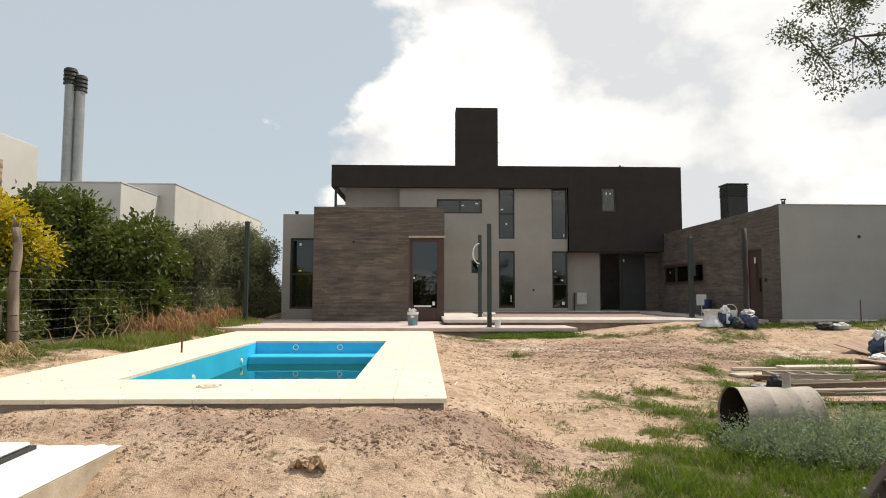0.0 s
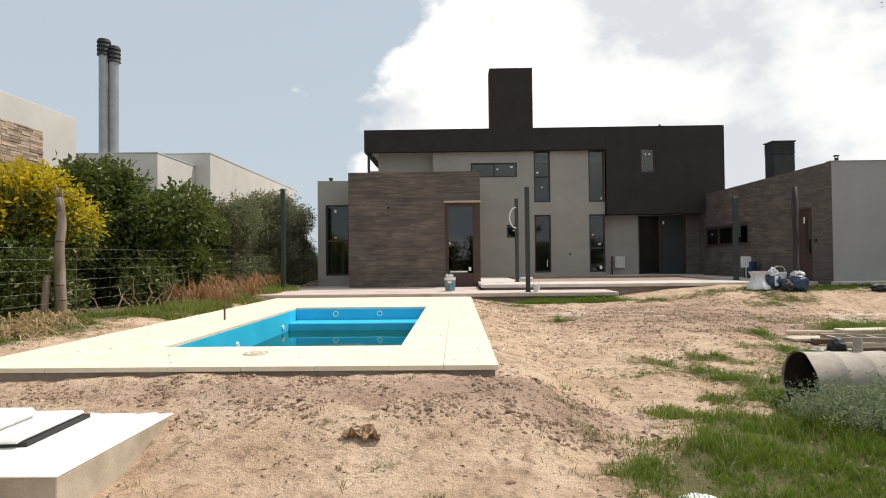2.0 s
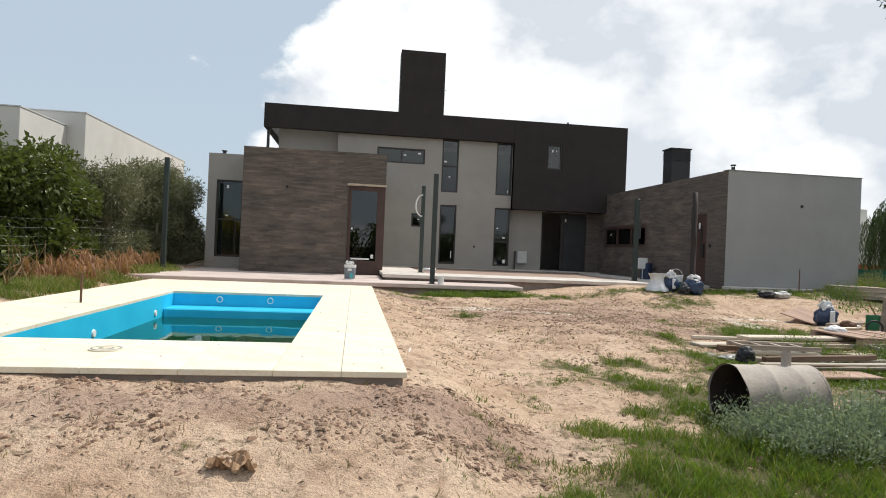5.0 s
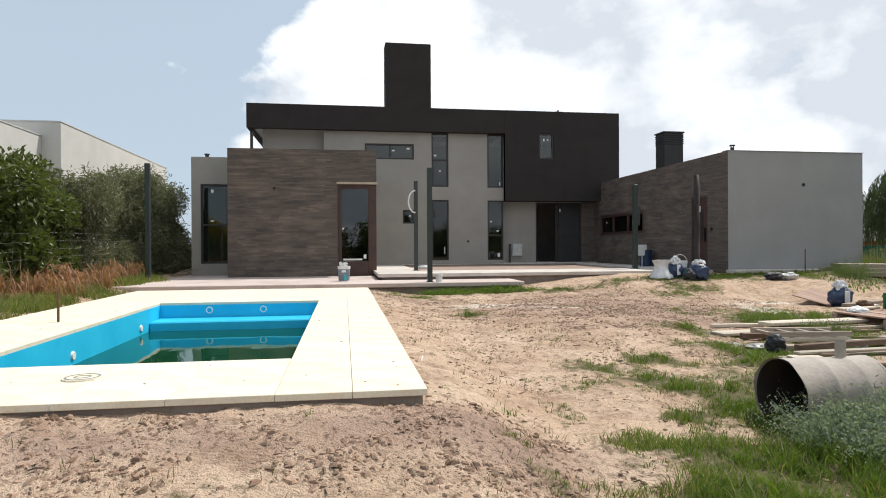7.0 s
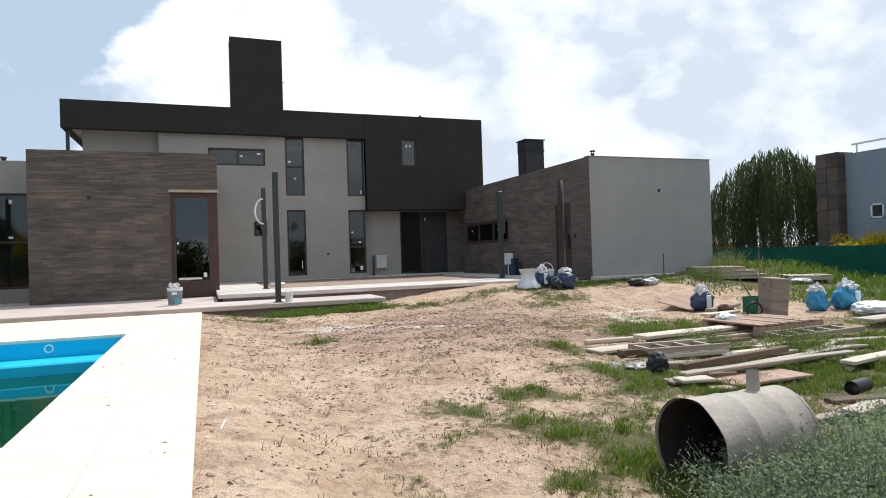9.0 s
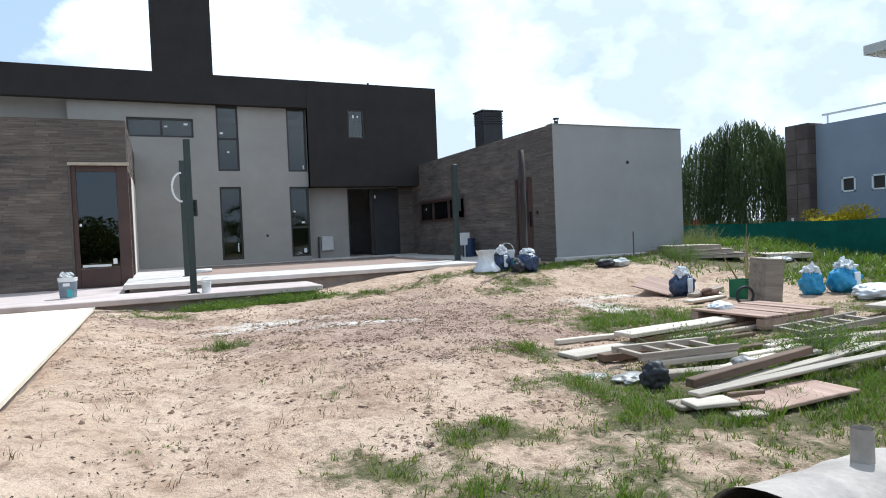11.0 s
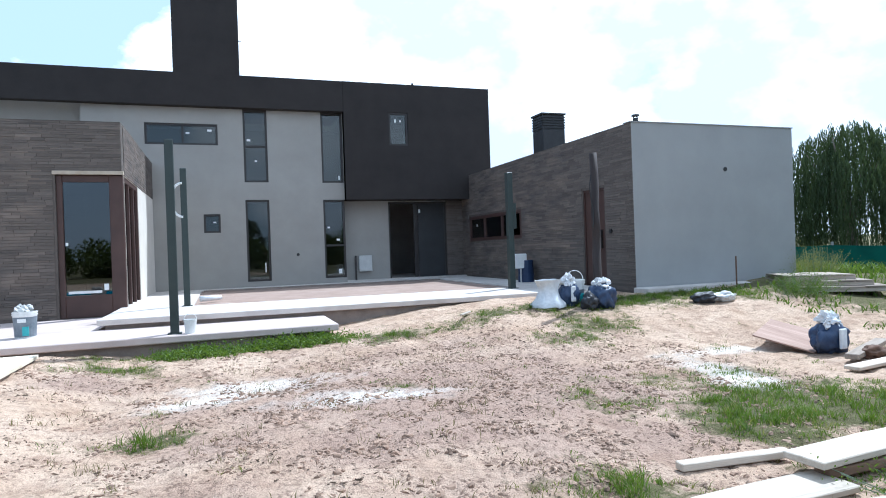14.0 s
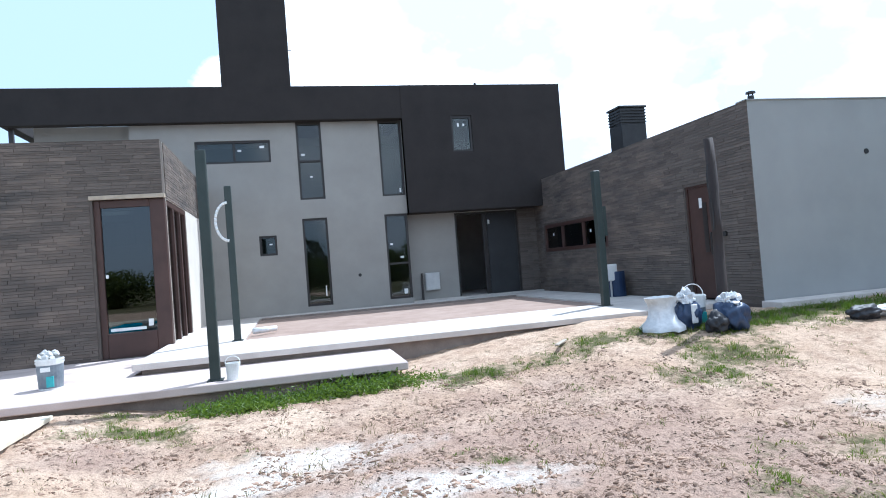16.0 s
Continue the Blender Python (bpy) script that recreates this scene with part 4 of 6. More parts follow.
def bucket(x, y, z, r, h, label, bands, heap=False, handle=False):
    t = thing("bucket", (x, y, z), label, "bucket")
    bm = bmesh.new()
    tube(bm, (0, 0, 0), (0, 0, h), r * 0.86, r, 24)
    top = [f for f in bm.faces if f.calc_center_median().z > h * 0.99]
    bmesh.ops.delete(bm, geom=top, context='FACES')
    bmesh.ops.solidify(bm, geom=bm.faces[:], thickness=0.006)
    tub = part("tub", bm, M_WHITE, t, smooth=False)
    for k in range(2):
        bm = bmesh.new()
        tube(bm, (0, 0, h * (0.86 + 0.08 * k)), (0, 0, h * (0.9 + 0.08 * k)), r * 1.045, r * 1.045, 24, caps=False)
        part("rim", bm, M_WHITE, tub)
    for z0, z1, mat, lab in bands:
        bm = bmesh.new()
        tube(bm, (0, 0, h * z0), (0, 0, h * z1), r * (0.865 + 0.14 * z0), r * (0.865 + 0.14 * z1), 24, caps=False)
        part("label_band", bm, mat, tub, lab)
    if bands:
        bm = bmesh.new()
        box(bm, -r * 0.38, r * 0.3, -r * 0.99, -r * 0.9, h * 0.6, h * 0.74)
        part("label_patch", bm, M_WHITE, tub, "white printed patch")
        bm = bmesh.new()
        box(bm, 0.0, r * 0.5, -r * 0.985, -r * 0.8, h * 0.1, h * 0.44)
        part("label_patch", bm, M_TEAL, tub, "teal printed patch")
    if heap:
        rnd = random.Random(4)
        bm = bmesh.new()
        for k in range(14):
            c = bmesh.ops.create_icosphere(bm, subdivisions=1, radius=rnd.uniform(0.03, 0.06), matrix=pose(rnd.uniform(-.6, .6) * r, rnd.uniform(-.6, .6) * r, h * 0.95 + rnd.uniform(0, 0.07)))
            for v in c["verts"]:
                v.co += Vector((rnd.uniform(-.015, .015), rnd.uniform(-.015, .015), rnd.uniform(-.015, .015)))
        part("rubble", bm, M_GREYPL, t, "grey rubble heaped in the bucket")
    if handle:
        bm = bmesh.new()
        arc = [Vector((r * math.cos(a), 0, h + 0.9 * r * math.sin(a))) for a in [math.pi * k / 10 for k in range(11)]]
        for a, b in zip(arc, arc[1:]):
            tube(bm, a, b, 0.006, 0.006, 6)
        part("handle", bm, M_WHITE, tub, "thin white handle")
    return t


bucket(0.08, -8.36, LOW_Z, 0.155, 0.38, "white paint bucket with grey blue print heaped with rubble", ((0.05, 0.8, M_LABEL, "grey blue printed wrap"),), heap=True)
bucket(2.34, -9.33, LOW_Z, 0.085, 0.2, "small white paint pot with a handle", (), handle=True)
bucket(8.5, -9.5, ground_z(8.5, -9.5), 0.17, 0.42, "white printed bucket among the bags", ((0.3, 0.6, M_LABEL, "grey print"),), handle=True)

# unit on the recess wall
mb = thing("meter_box", (6.81, 0.45, 0.14), "pale grey meter box on the plaster wall", "meter box")
part("case", newbox(0, 0.42, -0.12, 0.0, 0, 0.5, bevel=0.012), M_GREYPL, mb)
part("hatch", newbox(0.03, 0.39, -0.13, -0.118, 0.03, 0.47, bevel=0.004), M_GREYPL, mb)
part("stand_pipe", newbox(-0.12, -0.07, -0.1, -0.05, -0.29, 0.5), M_FRAME, mb, "dark upright pipe")
for nm, m in (("wall_outlet", pose(4.92, -0.002, 0.74, 90)), ("wall_outlet", pose(12.63, -8.702, 2.2, 90)), ("wall_outlet", pose(-1.9, -5.635, 2.25, 90)), ("wall_outlet", pose(10.325, -7.95, 1.0, 90, 0, -90))):
    bm = bmesh.new()
    tube(bm, (0, 0, -0.03), (0, 0, 0.012), 0.045, 0.045, 14)
    o = solid(nm, bm, M_BLACK, "small round dark pipe outlet in the wall", "pipe outlet", "wall outlets")
    o.matrix_basis = m
u = thing("work_stand", (9.85, -4.75, UP_Z), "white panel on a thin stand beside a dark blue drum", "stand")
part("panel", newbox(-0.17, 0.17, -0.03, 0.03, 0.35, 0.72, bevel=0.02), M_WHITE, u)
part("foot", newbox(-0.015, 0.015, -0.015, 0.015, 0, 0.35), M_GREYPL, u)
bm = bmesh.new()
tube(bm, (0.2, 0.12, 0), (0.2, 0.12, 0.55), 0.2, 0.19, 18)
part("drum", bm, material("dark blue plastic", (0.015, 0.03, 0.075), (0.025, 0.045, 0.1), 5, 0.45, 0.05), u, "dark blue plastic drum")
bm = bmesh.new()
tube(bm, (2.35, -5.2, UP_Z + 0.06), (2.75, -5.0, UP_Z + 0.06), 0.06, 0.05, 10)
solid("rolled_film", bm, M_WHITEBAG, "short roll of white film lying on the terrace", "film roll", smooth=True)


# ---- bags ----
def lump(w, d, h, seed, rough=0.25, pinch=0.0):
    rnd = random.Random(seed)
    bm = bmesh.new()
    bmesh.ops.create_icosphere(bm, subdivisions=4, radius=1.0)
    o = Vector((rnd.uniform(0, 50), rnd.uniform(0, 50), 0))
    for v in bm.verts:
        c = v.co.copy()
        f = 1 + rough * noise.noise(c * 1.7 + o) - rough * 1.3 * abs(noise.noise(c * 2.3 + o)) - rough * 0.7 * abs(noise.noise(c * 4.7 + o)) + rough * 0.12 * noise.noise(c * 11.0 + o)
        z = max(c.z * f, -0.72)
        s = 1.0 - pinch * max(0.0, z) ** 1.4
        v.co = Vector((c.x * f * w / 2 * s, c.y * f * d / 2 * s, (z + 0.72) / 1.72 * h))
    return bm


def bag(x, y, w, d, h, mat, label, seed, tuft=None, pinch=0.35, turn=0.0, dz=0.0, stripe=None):
    t = thing("rubbish_bag", pose(x, y, ground_z(x, y) - 0.015 + dz, 0, 0, turn), label, "bag", "building bags")
    part("sack", lump(w * 1.08, d * 1.08, h * 1.05, seed, 0.27, pinch), mat, t, smooth=True)
    if tuft:
        bm = lump(w * 0.72, d * 0.72, h * 0.62, seed + 50, 0.5, 0.3)
        bmesh.ops.translate(bm, verts=bm.verts, vec=(0, 0, h * 0.66))
        part("neck", bm, tuft, t, "crumpled pale neck of the bag", smooth=False)
    if stripe:
        bm = bmesh.new()
        box(bm, -w * 0.12, w * 0.12, -d * 0.5, -d * 0.42, h * 0.2, h * 0.75, bevel=0.01)
        part("print", bm, stripe, t, "pale printed patch")
    return t


sack = thing("tied_sack", (7.92, -9.62, ground_z(7.92, -9.62) - 0.01), "white woven sack standing open with a narrow waist", "sack")
bm = bmesh.new()
prof = ((0.0, 0.30), (0.06, 0.30), (0.14, 0.21), (0.24, 0.165), (0.34, 0.17), (0.42, 0.215), (0.45, 0.22))
for (z0, r0), (z1, r1) in zip(prof, prof[1:]):
    tube(bm, (0, 0, z0), (0, 0, z1), r0, r1, 22, caps=False)
for v in bm.verts:
    v.co += Vector((1, 1, 0.3)) * 0.05 * noise.noise(v.co * 7)
bmesh.ops.remove_doubles(bm, verts=bm.verts, dist=0.012)
part("sack", bm, M_WHITEBAG, sack, smooth=True)
bag(8.26, -9.7, 0.38, 0.34, 0.46, M_BLUEBAG, "dark blue printed cement bag with a white crumpled neck", 1, M_WHITEBAG, stripe=M_WHITEBAG)
bag(8.72, -9.98, 0.46, 0.4, 0.42, M_BLUEBAG, "dark blue bag full of rubble with white print", 2, M_WHITEBAG, pinch=0.1)
bag(8.42, -10.08, 0.3, 0.26, 0.28, M_BLACKBAG, "small black rubbish bag", 3)
bag(10.5, -10.35, 0.5, 0.3, 0.2, M_BLACKBAG, "flat dark half empty bag lying on the soil", 4, pinch=0)
bag(10.85, -10.4, 0.45, 0.32, 0.17, M_GREYPL, "flat grey half empty bag", 5, pinch=0)
bag(9.72, -13.3, 0.46, 0.38, 0.44, M_BLUEBAG, "crumpled blue cement bag with a white neck", 6, M_WHITEBAG, stripe=M_WHITEBAG)
bag(9.95, -13.75, 0.30, 0.2, 0.08, M_WHITEBAG, "scraps of white film on the soil", 7, pinch=0)
bag(10.98, -14.75, 0.40, 0.36, 0.42, M_BRIGHTBLUE, "bright blue bag with a white film neck", 8, M_WHITEBAG, pinch=0.15)
bag(11.4, -15.0, 0.5, 0.45, 0.44, M_BRIGHTBLUE, "bright blue bag with white print", 9, M_WHITEBAG, pinch=0.1, stripe=M_WHITEBAG)
bag(11.2, -15.65, 0.9, 0.6, 0.2, M_WHITEBAG, "sheet of white plastic film on the grass", 10, pinch=0)
bag(5.16, -17.48, 0.24, 0.22, 0.22, M_BLACKBAG, "small black rubbish bag lying against the plank pile", 11, pinch=-0.1)
bag(5.2, -17.2, 0.4, 0.3, 0.09, M_CLEARFILM, "crumpled clear plastic film", 12, pinch=0)
bag(4.98, -16.95, 0.30, 0.2, 0.05, M_CLEARFILM, "torn pale plastic scrap", 13, pinch=0)
bag(6.28, -17.42, 0.22, 0.34, 0.15, M_CLEARFILM, "loose clear plastic film over the planks", 14, pinch=0)
bag(9.75, -13.85, 0.35, 0.25, 0.16, M_ROD, "small rusty brown bundle", 15, pinch=0)
bag(1.66, -21.98, 0.24, 0.2, 0.05, M_WHITEBAG, "torn white paper lying in the grass", 16, pinch=0)
crumple = thing("crumpled_paper", (-0.41, -21.3, ground_z(-0.41, -21.3) - 0.03), "crumpled brown paper lying on the sand", "paper")
bm = bmesh.new()
bmesh.ops.create_grid(bm, x_segments=16, y_segments=12, size=0.5)
for v in bm.verts:
    q = v.co.copy()
    v.co = Vector((q.x * 0.26, q.y * 0.18 + 0.04 * noise.noise(q * 5), 0.035 + 0.075 * abs(noise.noise(q * 6.5)) + 0.06 * noise.noise(q * 3)))
bmesh.ops.solidify(bm, geom=bm.faces[:], thickness=0.003)
part("sheet", bm, M_CARD, crumple)
bag(14.6, -11.4, 0.7, 0.5, 0.12, M_WHITEBAG, "white film in the weeds", 18, pinch=0)


# ---- planks, ladders and pallets ----
def plank(ax, ay, bx, by, w, th, lift, mat, label, tip=0.0, name="plank"):
    dx, dy = bx - ax, by - ay
    ln = math.hypot(dx, dy)
    cx, cy = (ax + bx) / 2, (ay + by) / 2
    z = max(ground_z(ax, ay), ground_z(cx, cy), ground_z(bx, by)) + lift
    bm = newbox(-ln / 2, ln / 2, -w / 2, w / 2, 0, th, bevel=min(0.006, th * 0.2))
    bmesh.ops.subdivide_edges(bm, edges=[e for e in bm.edges if e.calc_length() > ln * 0.8], cuts=6)
    o = Vector((ax * 3, ay * 3, 0))
    for v in bm.verts:
        v.co += Vector((0, 0.008 * noise.noise(v.co * 2 + o), 0.012 * noise.noise(Vector((v.co.x * 1.3, 0, 0)) + o)))
    ob = solid(name, bm, mat, label, "plank", "loose planks")
    ob.matrix_basis = pose(cx, cy, z, 0, tip, math.degrees(math.atan2(dy, dx)))
    return ob


plank(5.43, -15.72, 6.23, -15.8, 0.08, 0.05, 0.0, M_WOOD, "narrow pale batten lying in the grass")
plank(6.04, -16.08, 7.71, -15.96, 0.27, 0.045, 0.07, M_WOOD, "wide pale scaffold board on top of the pile")
plank(6.14, -16.12, 7.96, -16.13, 0.11, 0.06, 0.0, M_WOOD_D, "dark batten under the scaffold board")
plank(6.44, -16.33, 7.85, -16.32, 0.07, 0.04, 0.02, M_WOOD_G, "thin grey batten beside the scaffold board")
plank(6.38, -16.53, 7.51, -16.5, 0.06, 0.035, 0.0, M_WOOD_D, "thin dark batten beside the scaffold board")
plank(5.2, -16.23, 6.17, -16.19, 0.3, 0.04, 0.01, M_WOOD, "short wide pale board with cement stains")
plank(5.39, -16.52, 5.96, -16.55, 0.12, 0.07, 0.0, M_WOOD_D, "short dark soaked timber under the ladder")
plank(5.52, -17.02, 6.43, -17.14, 0.16, 0.05, 0.06, M_WOOD, "pale board under the ladder")
plank(5.38, -17.18, 6.27, -17.42, 0.15, 0.065, 0.0, M_WOOD_G, "thick weathered grey beam wrapped in clear film")
plank(5.94, -16.84, 7.12, -16.91, 0.08, 0.04, 0.02, M_WOOD_D, "dark batten under the ladder")
plank(5.14, -17.86, 6.93, -17.55, 0.08, 0.065, 0.11, M_WOOD_D, "heavy dark timber beam lying across the boards")
plank(5.27, -17.84, 7.9, -17.56, 0.09, 0.024, 0.05, M_WOOD, "long pale pine plank on the pile")
plank(5.0, -18.03, 7.5, -17.92, 0.10, 0.026, 0.08, M_WOOD, "long weathered pine plank on the pile")
plank(5.25, -17.83, 7.2, -17.72, 0.1, 0.035, 0.01, M_WOOD_G, "grey plank under the pile")
plank(5.47, -17.83, 6.63, -17.73, 0.09, 0.03, 0.02, M_WOOD, "thin pale plank under the pile")
plank(4.87, -18.11, 5.2, -18.19, 0.2, 0.03, 0.03, M_WOOD, "short broad pale board offcut")
plank(4.84, -18.0, 5.17, -18.07, 0.2, 0.03, 0.0, M_WOOD_G, "short grey weathered board offcut")
plank(5.06, -18.31, 5.31, -18.37, 0.12, 0.03, 0.0, M_WOOD_G, "grey board offcut sunk in the grass")
plank(5.46, -17.56, 5.66, -17.56, 0.14, 0.03, 0.0, M_WOOD, "small pale board offcut")
plank(5.3, -18.2, 6.3, -18.2, 0.4, 0.03, 0.012, M_PALLET, "warped sheet of reddish plywood", name="board")
plank(5.22, -18.14, 5.49, -18.22, 0.04, 0.03, 0.07, M_WOOD_D, "thin dark stick on the board")
plank(6.51, -17.19, 7.35, -17.18, 0.1, 0.035, 0.03, M_WOOD, "pale plank end in the weeds")
plank(7.2, -16.9, 9.0, -17.3, 0.12, 0.05, 0.0, M_WOOD_G, "weathered plank in the grass")
plank(6.9, -18.3, 9.2, -17.9, 0.16, 0.04, 0.03, M_WOOD, "long plank reaching into the grass")
plank(4.9, -19.45, 5.5, -19.4, 0.1, 0.05, 0.0, M_WOOD_G, "short batten near the drum")
plank(5.3, -19.5, 6.6, -19.25, 0.16, 0.04, 0.02, M_WOOD, "pale board near the drum")
plank(5.4, -19.25, 6.5, -19.45, 0.12, 0.04, 0.06, M_WOOD_D, "dark board across the others")
plank(5.8, -19.6, 6.9, -19.4, 0.22, 0.03, 0.0, M_WOOD_G, "grey board in the weeds")
plank(9.7, -16.5, 11.5, -16.3, 0.3, 0.04, 0.02, M_WOOD, "pale board in the tall grass")
plank(9.3, -13.9, 10.6, -13.3, 0.14, 0.06, 0.02, M_WOOD_G, "grey board behind the pallet")
plank(8.9, -14.2, 9.8, -14.05, 0.16, 0.04, 0.0, M_WOOD, "short pale board behind the pallet")
plank(6.3, -9.75, 6.6, -9.35, 0.05, 0.02, 0.02, M_WOOD, "short pale stick lying on the grass")
plank(0.76, -18.72, 0.80, -18.5, 0.009, 0.009, 0.003, M_WHITE, "short white plastic stick")
for k, (sx, sy, a) in enumerate(((1.8, -16.2, 20), (2.3, -17.6, 70), (1.2, -15.2, 10), (2.9, -16.9, 130), (1.6, -19.0, 40), (3.6, -12.4, 15), (6.3, -12.9, 60), (5.6, -11.0, 100))):
    c, s = math.cos(radians(a)) * 0.045, math.sin(radians(a)) * 0.045
    plank(sx - c, sy - s, sx + c, sy + s, 0.012, 0.008, 0.0, M_WOOD_D, "small dark wood splinter on the sand", name="splinter")

rnd = random.Random(44)
for k in range(9):
    px, py = rnd.uniform(6.4, 8.2), rnd.uniform(-18.3, -17.0)
    a, ln = radians(rnd.uniform(-14, 24)), rnd.uniform(0.25, 0.6)
    plank(px - math.cos(a) * ln, py - math.sin(a) * ln, px + math.cos(a) * ln, py + math.sin(a) * ln, rnd.uniform(0.05, 0.14), rnd.uniform(0.02, 0.045), rnd.uniform(0.0, 0.07),
          rnd.choice((M_WOOD, M_WOOD_D, M_WOOD_G)), rnd.choice(("weathered batten lying across the plank pile", "stained formwork board in the plank pile")), rnd.uniform(-2, 2))


def ladder(ax, ay, bx, by, cx, cy, rungs, lift, label):
    """Two side rails from a to b and from c onwards in parallel, with rungs between them."""
    d = Vector((bx - ax, by - ay, 0))
    s = Vector((cx - ax, cy - ay, 0))
    t = thing("ladder_frame", (ax, ay, ground_z((ax + bx) / 2, (ay + by) / 2) + lift), label, "ladder")
    for o in (Vector(), s):
        bm = newbox(0, d.length, -0.02, 0.02, 0, 0.065, bevel=0.004)
        r = part("rail", bm, M_WOOD_G, t)
        r.matrix_basis = pose(o.x, o.y, 0, 0, 0, math.degrees(math.atan2(d.y, d.x)))
    for k in range(rungs):
        p = d * ((k + 0.25) / rungs)
        bm = newbox(0.02, s.length - 0.02, -0.025, 0.025, 0.015, 0.05)
        r = part("rung", bm, M_WOOD_G, t)
        r.matrix_basis = pose(p.x, p.y, 0, 0, 0, math.degrees(math.atan2(s.y, s.x)))


ladder(5.4, -17.04, 6.46, -17.18, 5.44, -16.63, 4, 0.13, "grey timber ladder frame lying on the planks")
ladder(7.4, -17.15, 9.0, -17.0, 7.5, -16.75, 5, 0.08, "timber formwork frame lying in the grass")
bm = bmesh.new()
tube(bm, (0, 0, 0), (0.24, 0.05, 0), 0.06, 0.06, 18, caps=False)
tube(bm, (0.24, 0.05, 0), (0, 0, 0), 0.052, 0.052, 18, caps=False)
solid("pipe_offcut", bm, M_BLACK, "short black plastic pipe lying on the boards", "pipe").matrix_basis = pose(5.8, -19.15, ground_z(5.8, -19.15) + 0.13)


def pallet(m, w, d, h, n, label, mat):
    t = thing("pallet", m, label, "pallet")
    for k in range(n):
        part("slat", newbox(k * w / n + 0.008, (k + 1) * w / n - 0.008, 0, d, h - 0.024 - 0.004 * (k % 3), h - 0.004 * (k % 3), bevel=0.003), mat, t)
    for y in (0.0, d / 2 - 0.05, d - 0.1):
        part("bearer", newbox(0, w, y, y + 0.1, 0.03, h - 0.036), mat, t)
        part("foot", newbox(0, w, y - 0.004, y + 0.104, 0.0, 0.03), mat, t)
    return t


pallet(pose(7.68, -16.5, ground_z(8.2, -16.0) + 0.0, 0, 0, 3), 1.3, 1.0, 0.15, 9, "reddish weathered timber pallet with plank offcuts beside it", M_PALLET)
bag(7.95, -15.66, 0.34, 0.26, 0.13, M_WHITEBAG, "crumpled white film on the pallet", 21, pinch=0, dz=0.145)
for k in range(3):
    pallet(pose(12.35 + 0.06 * k, -10.35 + 0.05 * k, ground_z(13.0, -10.6) + 0.10 * k, 0, 0, -32 + 4 * k), 1.7 - 0.25 * k, 0.9, 0.10, 4 + k, "low stack of weathered formwork boards in the weeds", M_WOOD_G)
pallet(pose(14.4, -11.3, ground_z(14.9, -11.6) + 0.08, 0, 0, -30), 1.0, 0.8, 0.12, 4, "weathered board panel in the weeds", M_WOOD)
sheet = solid("plywood_sheet", newbox(-0.48, 0.48, -0.36, 0.36, 0, 0.018), M_PALLET, "brown plywood sheet propped at a slant on the soil", "board")
sheet.matrix_basis = pose(9.8, -12.68, ground_z(9.8, -12.68) + 0.13, 14, -6, 30)
bx = thing("plywood_box", pose(9.86, -14.78, ground_z(9.86, -14.78) - 0.02, 2, 4, -10), "tall dark plywood box with a paler top", "box")
part("carcass", newbox(-0.165, 0.165, -0.17, 0.17, 0, 0.68, bevel=0.006), M_WOOD_G, bx)
part("lid", newbox(-0.172, 0.172, -0.177, 0.177, 0.68, 0.70), M_WOOD, bx, "paler grey lid board")
cr = thing("green_crate", (9.98, -14.3, ground_z(9.98, -14.3)), "small green plastic crate", "crate")
M_CRATE = material("green plastic", (0.01, 0.11, 0.05), (0.02, 0.16, 0.07), 5, 0.5, 0.05)
for a in ((-.13, .13, -.15, -.135, 0, .30), (-.13, .13, .135, .15, 0, .30), (-.13, -.115, -.135, .135, 0, .30), (.115, .13, -.135, .135, 0, .30), (-.115, .115, -.135, .135, 0, .015)):
    part("side", newbox(*a), M_CRATE, cr)
bm = bmesh.new()
for k in range(20):
    a, b = 6.28318 * k / 20, 6.28318 * (k + 1) / 20
    tube(bm, (0.13 * math.cos(a), 0, 0.13 * math.sin(a)), (0.13 * math.cos(b), 0, 0.13 * math.sin(b)), 0.02, 0.02, 8, caps=False)
tr = solid("rubber_ring", bm, M_BLACKBAG, "thin black rubber ring leaning beside the box", "ring", smooth=True)
tr.matrix_basis = pose(9.52, -14.72, ground_z(9.52, -14.72) + 0.135, 0, 0, -20)
dry = thing("dry_branches", (10.25, -14.1, ground_z(10.25, -14.1) - 0.05), "bare dry branches sticking up behind the box", "branches")
for k, (dx, dy, hgt) in enumerate(((0.25, 0.1, 1.2), (-0.3, 0.2, 0.9), (0.5, 0.3, 1.05), (-0.1, -0.3, 0.7))):
    bm = bmesh.new()
    p = Vector((0, 0, 0))
    for j in range(6):
        q = Vector((dx * (j + 1) / 6 + 0.04 * math.sin(j + k), dy * (j + 1) / 6, hgt * (j + 1) / 6))
        tube(bm, p, q, 0.022 - j * 0.003, 0.019 - j * 0.003, 6, caps=False)
        p = q
    bmesh.ops.remove_doubles(bm, verts=bm.verts, dist=0.004)
    part("branch", bm, M_STRAW, dry)
bm = bmesh.new()
tube(bm, (0, 0, -0.1), (0, 0, 0.62), 0.014, 0.014, 8)
solid("iron_rod", bm, M_ROD, "thin rusty rod stuck in the soil by the wall", "rod").matrix_basis = pose(11.95, -9.6, ground_z(11.95, -9.6))
bm = bmesh.new()
tube(bm, (0, 0, -0.02), (0, 0, 0.4), 0.016, 0.016, 8)
solid("iron_stake", bm, M_ROD, "thin rusty stake standing on the pool coping", "stake").matrix_basis = pose(-3.45, -15.75, COP_Z)

